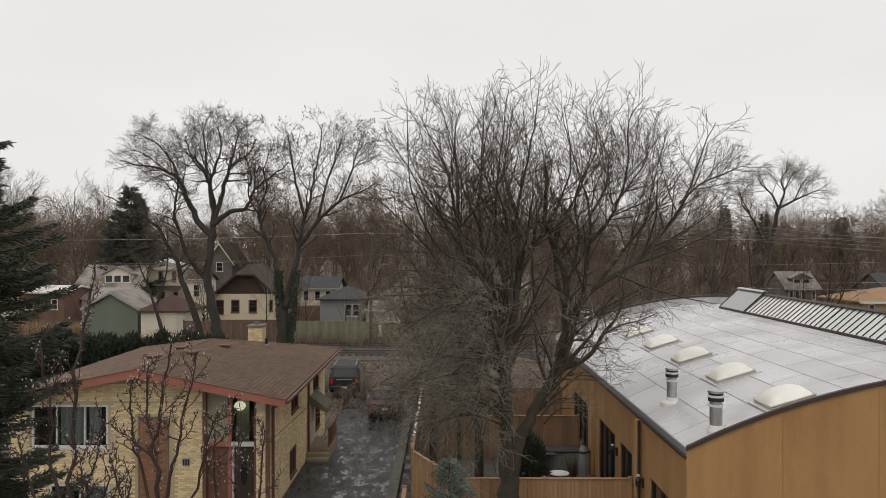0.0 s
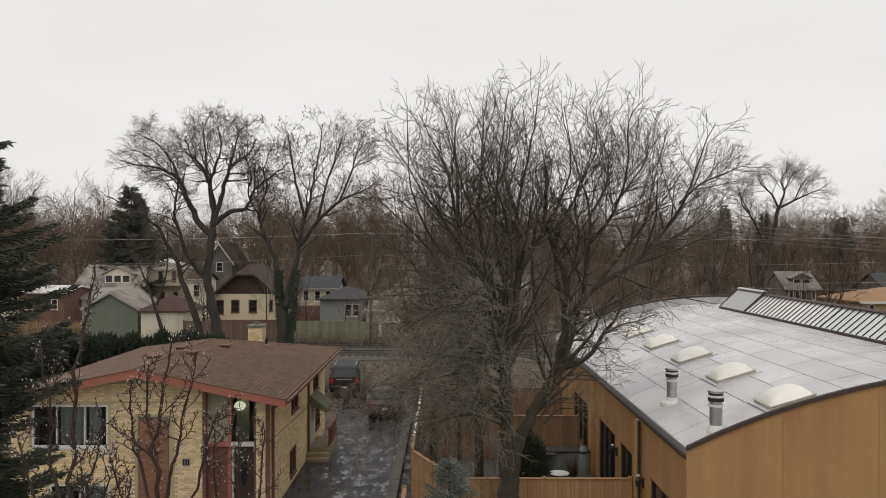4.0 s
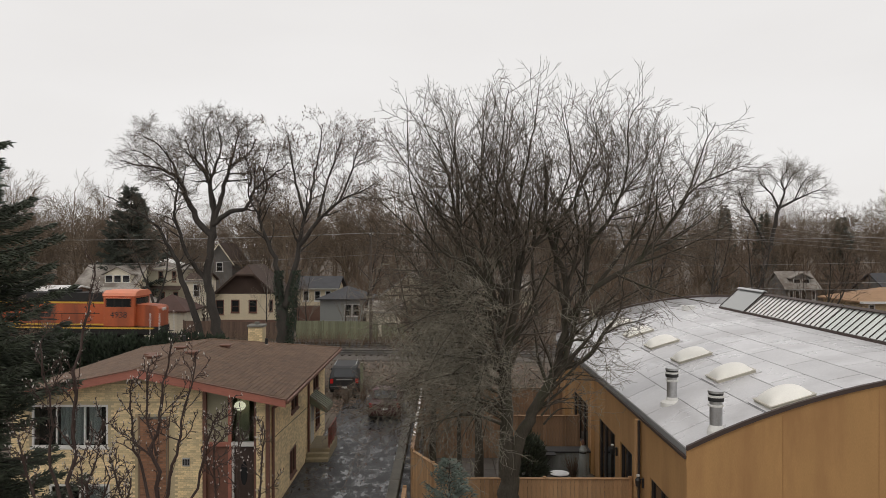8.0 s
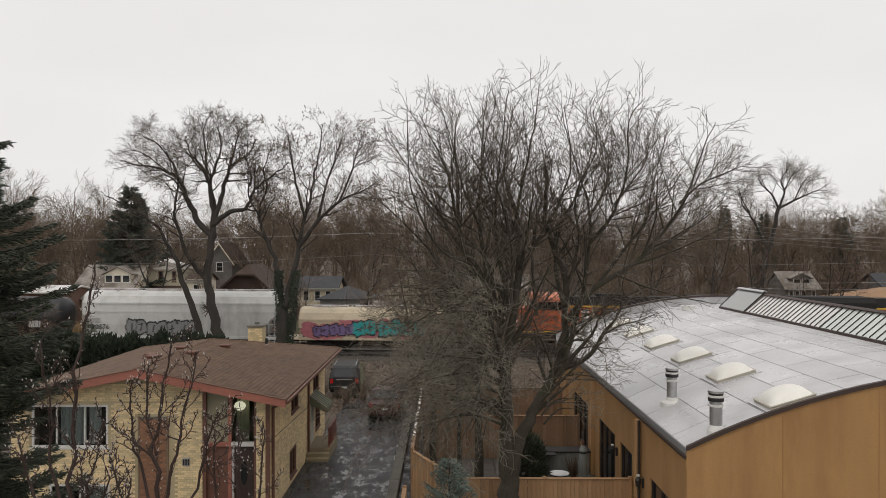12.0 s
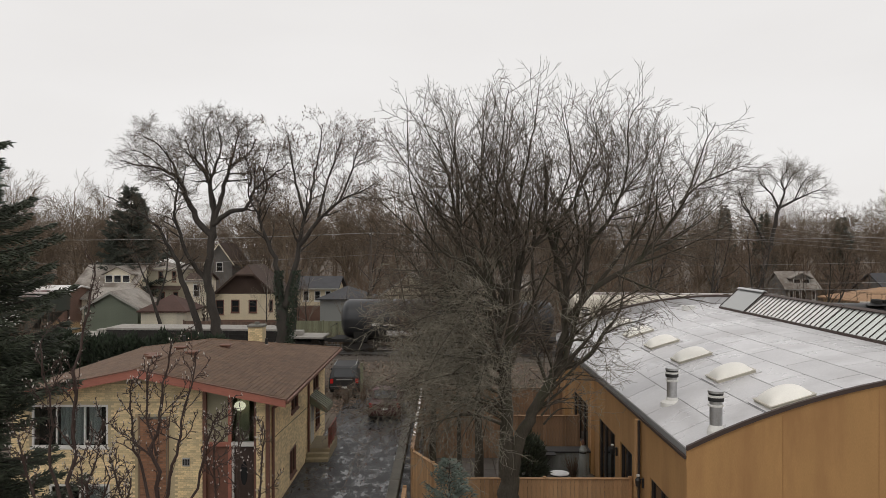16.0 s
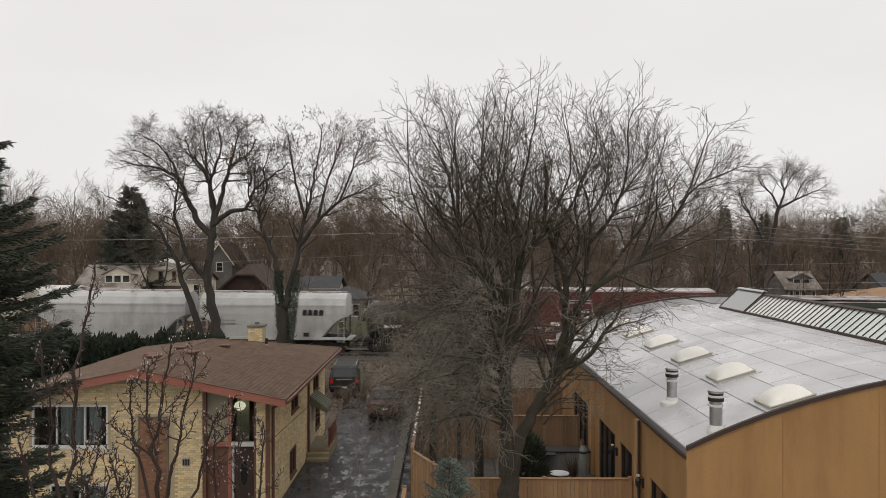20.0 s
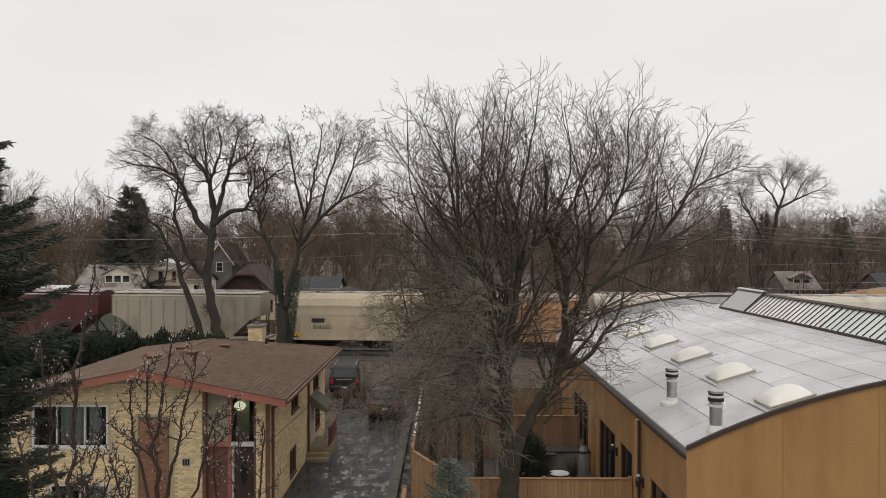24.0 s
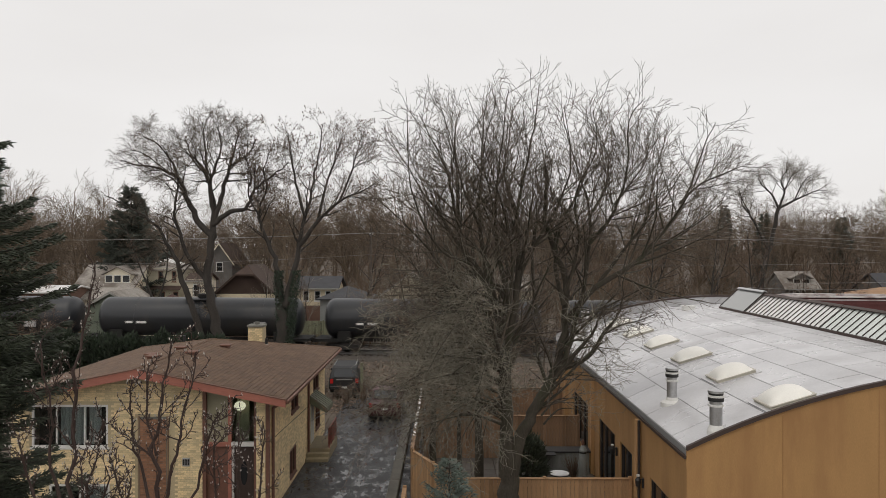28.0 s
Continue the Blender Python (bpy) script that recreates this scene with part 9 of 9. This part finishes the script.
# ---------------------------------------------------------------- woods beyond the railway
FL = [(0, 0, 0, 0, 0), (8, 0.55, 40, 0.12, 0.05), (5, 0.6, 42, 0.10, 0.04), (0, 0, 0, 0.1, 0.03)]
templates = []
for k in range(7):
    g = Grower(300 + k, FL, 0.017, taper=0.45, ends=2, lead=0.6, least=0.7, inside=((0, 0, 8.6), (4.8, 4.8, 6.6)))
    r = random.Random(k)
    g.stem([(0, 0, -0.3), (r.uniform(-.3, .3), 0, 4.5), (r.uniform(-.8, .8), 0, 9.0), (r.uniform(-1, 1), 0, 14.2)], 0.24, 0.03, 15, 4.2, 46, 0.16)
    for s in (-1, 1):
        g.stem([(0, 0, r.uniform(3, 5)), (s * 1.4, r.uniform(-1, 1), 7.5), (s * 2.6, r.uniform(-1, 1), 11.5)], 0.13, 0.03, 8, 3.4, 46, 0.15)
    t = thing("far_tree", "bare brown tree in the woods beyond the railway", "tree", 0, -200, 0, "bare trees beyond the railway")
    for j, line in enumerate(g.lines(0, 0)):
        tubes("trunk" if j == 0 else "stem", [line], 5, M["far_twig"], t)
    tagged(tubes("crown", g.lines(1, 9), 3, M["far_twig"], t), kind="stuff")
    templates.append(t)
rng = random.Random(9)
spots = []
# the row behind the gardens, then the woods in depth
for y0, y1, count in ((96, 114, 34), (114, 140, 52), (140, 190, 56), (190, 270, 40)):
    for i in range(count):
        y = rng.uniform(y0, y1)
        x = (-0.66 + 1.32 * (i + rng.random()) / count) * y
        if not (y < 118 and -0.44 * y < x < -0.26 * y):
            spots.append((x, y))
for k, (x, y) in enumerate(spots):
    s = rng.uniform(0.70, 0.96) * (1.21 if x < -0.36 * y else 1.16 if x < -0.3 * y else 1.27 if x < -0.03 * y else 1.12) * (1.0 + max(0, y - 150) / 420)
    m = pose(x, y, 1.1, 0, 0, rng.uniform(0, 360)) @ Matrix.Diagonal((s * rng.uniform(0.9, 1.25), s * rng.uniform(0.9, 1.25), s, 1))
    src = templates[k % 7]
    if k < 7:
        src.matrix_basis = m
        far = src
    else:
        far = copy_thing(src, Matrix())
        far.matrix_basis = m


# ---------------------------------------------------------------- evergreens
def spruce(name, label, x, y, z, height, radius, seed, needle="needle", size=0.16, density=1.0, droop=0.25, bare=0.06, profile=0.9, waist=None):
    rng = np.random.default_rng(seed)
    t = thing(name, label, "spruce", x, y, z)
    tubes("trunk", [([(0, 0, -0.1), (0.02, 0, height * 0.5), (0, 0, height * 0.985)], [height * 0.018, height * 0.011, 0.012])], 8, M["bark_dark"], t)
    boughs, P, D, L, W = [], [], [], [], []
    zz = height * bare
    while zz < height * 0.985:
        f = 1 - zz / height
        reach = radius * f ** profile * (waist[1] if waist and waist[2] < zz < waist[0] else 1.0)
        n = int(5 + 5 * f)
        for i in range(n):
            a = rng.uniform(0, 2 * np.pi)
            ln = reach * rng.uniform(0.7, 1.12) + 0.05
            way = np.array([np.cos(a), np.sin(a)])
            pts = []
            for k in range(5):
                u = k / 4
                pts.append((way[0] * ln * u, way[1] * ln * u, zz + ln * (0.10 * (1 - f) * u * 3 - droop * u + 0.25 * u * u)))
            boughs.append((pts, [0.006 + 0.010 * ln * (1 - u / 4.2) for u in range(5)]))
            m = int(density * (10 + 60 * ln))
            u = rng.uniform(0.12, 1.0, m)
            base = np.stack([np.interp(u, np.linspace(0, 1, 5), [p[j] for p in pts]) for j in range(3)], 1)
            side = rng.normal(0, 1, m)
            perp = np.stack([-way[1] * side, way[0] * side, rng.normal(-0.25, 0.3, m)], 1) * (0.05 + 0.16 * ln * (1 - u))[:, None]
            P.append(base + perp)
            D.append(np.stack([way[0] * 0.9 - way[1] * side * 0.8, way[1] * 0.9 + way[0] * side * 0.8, rng.normal(-0.1, 0.35, m)], 1))
            L.append(rng.uniform(0.7, 1.5, m) * size)
            W.append(rng.uniform(0.10, 0.18, m) * size)
        zz += height * 0.022 + 0.03
    tagged(tubes("bough", boughs, 4, M["bark_dark"], t), kind="stuff")
    tagged(tufts("needle_spray", np.concatenate(P), np.concatenate(D), np.concatenate(L), np.concatenate(W), M[needle], t), kind="stuff")
    return t


spruce("spruce_tree", "dark green spruce with drooping boughs close to the window", -10.5, 17.0, 0, 12.0, 3.2, 71, size=0.15, density=1.9, profile=0.45, waist=(5.9, 0.66, 3.6))
spruce("young_blue_spruce", "small blue-green spruce before the cedar fence", 0.1, 20.0, 0, 3.9, 1.75, 72, "blue_needle", size=0.11, density=0.95, droop=-0.12, profile=0.85)
# far spruces: their needle colour is paled to stand for haze
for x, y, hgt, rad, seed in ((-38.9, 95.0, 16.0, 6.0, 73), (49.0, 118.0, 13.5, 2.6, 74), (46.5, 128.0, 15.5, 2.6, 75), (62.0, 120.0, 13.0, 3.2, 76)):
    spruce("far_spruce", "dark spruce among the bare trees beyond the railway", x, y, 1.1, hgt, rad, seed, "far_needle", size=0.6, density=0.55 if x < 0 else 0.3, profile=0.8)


def yew(x, y, z, w, d, h, seed, n=3800, leaf="yew", label="dense dark green yew shrub behind the brick house", group="yew hedge behind the house"):
    rng = np.random.default_rng(seed)
    t = thing("yew_shrub", label, "shrub", x, y, z, group)
    stems = []
    for i in range(9):
        a = rng.uniform(0, 6.28)
        stems.append(([(0.1 * np.cos(a), 0.1 * np.sin(a), -0.05), (w * 0.2 * np.cos(a), d * 0.2 * np.sin(a), h * 0.5), (w * 0.32 * np.cos(a), d * 0.32 * np.sin(a), h * 0.88)], [0.05, 0.035, 0.012]))
    tagged(tubes("stem", stems, 5, M["bark_dark"], t), kind="stuff")
    u = rng.normal(0, 1, (n, 3))
    u /= np.linalg.norm(u, axis=1, keepdims=True)
    k = rng.uniform(0.55, 1.0, n) ** 0.4
    lump = 1 + 0.16 * np.sin(u[:, 0] * 7 + seed) * np.cos(u[:, 1] * 6) + 0.10 * np.sin(u[:, 2] * 11 + seed * 2)
    P = u * (k * lump)[:, None] * np.array([w / 2, d / 2, h / 2]) + np.array([0, 0, h / 2])
    P[:, 2] = np.maximum(P[:, 2], 0.03)
    D = u + np.array([0, 0, 0.7]) + rng.normal(0, 0.35, u.shape)
    tagged(tufts("foliage", P, D, rng.uniform(0.20, 0.5, n) * (0.55 if leaf == "needle" else 1.0), rng.uniform(0.04, 0.09, n) * (0.55 if leaf == "needle" else 1.0), M[leaf], t), kind="stuff")


for k, (x, w, h) in enumerate(((-23.6, 3.4, 4.1), (-21.2, 3.2, 3.8), (-19.2, 3.0, 4.0), (-17.4, 2.8, 3.85), (-15.6, 2.6, 3.9), (-14.3, 1.8, 3.9), (-26.2, 3.6, 3.4))):
    yew(x, 46.5 + 0.6 * (k % 2), ground_z(x, 46.5) - 0.03, w, 2.6, h, 80 + k)

yew(2.9, 27.6, 0.03, 1.3, 1.2, 2.7, 95, 3600, "needle", "tall dark evergreen shrub in the fenced yard", "")

# ---------------------------------------------------------------- magnolia with furry buds below the window
ML = [(0, 0, 0, 0, 0), (9, 0.2, 56, 0.26, 0.10), (1.5, 0.5, 50, 0.25, 0.12), (0, 0, 0, 0.2, 0.14)]


def magnolia(x, y, seed, stems):
    """stems: (turning points, thickness, side shoots, their length)."""
    g = Grower(seed, ML, 0.0058, taper=0.5, first=0.15, lead=0.6, least=0.035)
    for pts, r, n, ln in stems:
        g.stem(pts, r * 1.1, 0.009, int(n * 0.8), ln, 44, 0.45, kink=0.9, slim=1.0)
        g.stem(pts, 0.005, 0.005, 20, 0.07, 58, 0.4, level=1)
    t = thing("magnolia", "bare magnolia with pale furry buds below the window", "magnolia", x, y, 0, "magnolias below the window")
    for k, line in enumerate(g.lines(0, 0)):
        tubes("trunk" if k == 0 else "stem", [line], 7, M["mag_bark"], t)
    tagged(tubes("branchwork", g.lines(1, 9), 5, M["mag_bark"], t), kind="stuff")
    ends = [(l[0][-1], np.array(l[0][-1]) - np.array(l[0][-2])) for l in g.lines(0, 9)]
    rng = np.random.default_rng(seed)
    ends = [e for e in ends if rng.random() < 0.3]
    P, D = np.array([e[0] for e in ends]), np.array([e[1] for e in ends])
    tagged(tufts("bud", P, D + np.array([0, 0, 0.05]), rng.uniform(0.022, 0.05, len(P)), rng.uniform(0.007, 0.014, len(P)), M["bud"], t), kind="stuff")


magnolia(-4.15, 11.0, 91, [([(0, 0, 0), (0.0, 0, 3.0), (0.0, 0, 5.6), (0.02, 0, 6.5), (0.1, 0, 7.2), (0.22, 0, 8.05)], 0.045, 12, 0.75),
                           ([(0, 0, 5.3), (-0.25, 0.1, 6.2), (-0.38, 0.1, 6.7), (-0.42, 0.1, 7.35)], 0.024, 8, 0.5),
                           ([(0, 0, 5.5), (0.3, -0.1, 6.3), (0.42, -0.1, 6.9), (0.6, -0.1, 7.9)], 0.026, 10, 0.6),
                           ([(0, 0, 6.4), (-0.12, 0, 6.95), (-0.1, 0, 7.7)], 0.016, 8, 0.4),
                           ([(0, 0, 4.8), (0.55, 0.1, 5.9), (0.72, 0.1, 6.6), (0.85, 0.1, 7.0)], 0.022, 9, 0.5),
                           ([(0, 0, 4.9), (-0.45, -0.1, 5.8), (-0.62, -0.1, 6.45)], 0.02, 8, 0.45)])
magnolia(-5.45, 11.0, 92, [([(0, 0, 0), (-0.02, 0, 3.2), (0.05, 0, 5.6), (0.15, 0, 7.0), (0.25, 0, 8.2), (0.42, 0, 9.15)], 0.042, 12, 0.6),
                           ([(0.0, 0, 5.2), (-0.25, 0.1, 6.2), (-0.3, 0.1, 7.0), (-0.42, 0.1, 8.0)], 0.024, 10, 0.6),
                           ([(0, 0, 5.0), (0.35, 0, 6.0), (0.55, 0, 6.9)], 0.022, 9, 0.5),
                           ([(0, 0, 5.0), (-0.5, 0, 5.9), (-0.68, 0, 6.7)], 0.022, 9, 0.5)])
magnolia(-3.35, 12.2, 93, [([(0, 0, 0), (0.05, 0, 3.0), (0.05, 0, 5.2), (0.05, 0, 6.6)], 0.036, 14, 0.7),
                           ([(0, 0, 4.4), (0.35, 0.1, 5.4), (0.42, 0.1, 6.6)], 0.022, 11, 0.55), ([(0, 0, 4.4), (-0.35, 0.1, 5.5), (-0.35, 0.1, 6.5)], 0.022, 11, 0.55)])
magnolia(-4.75, 10.6, 95, [([(0, 0, 0), (0.05, 0, 3.0), (0.0, 0, 5.2), (0.05, 0, 6.35)], 0.034, 13, 0.6), ([(0, 0, 4.6), (-0.25, 0, 5.6), (-0.28, 0, 6.3)], 0.02, 11, 0.45), ([(0, 0, 4.6), (0.3, 0, 5.5), (0.4, 0, 6.2)], 0.02, 11, 0.45)])


# ---------------------------------------------------------------- motion of the train, and what lies still
def motions():
    for car, s0, turn in TRAIN:
        rows = []
        for k in range(8):
            t = 4.0 * k
            p = T_POINT + T_WAY * (s0 + SPEED * (t - 8.0))
            rows.append((t, pose(p.x, p.y, RAIL_Z - GRADE * (p.x - T_POINT.x), 0, -TILT if turn else TILT, T_ANGLE + turn)))
        walk(car, rows)


motions()
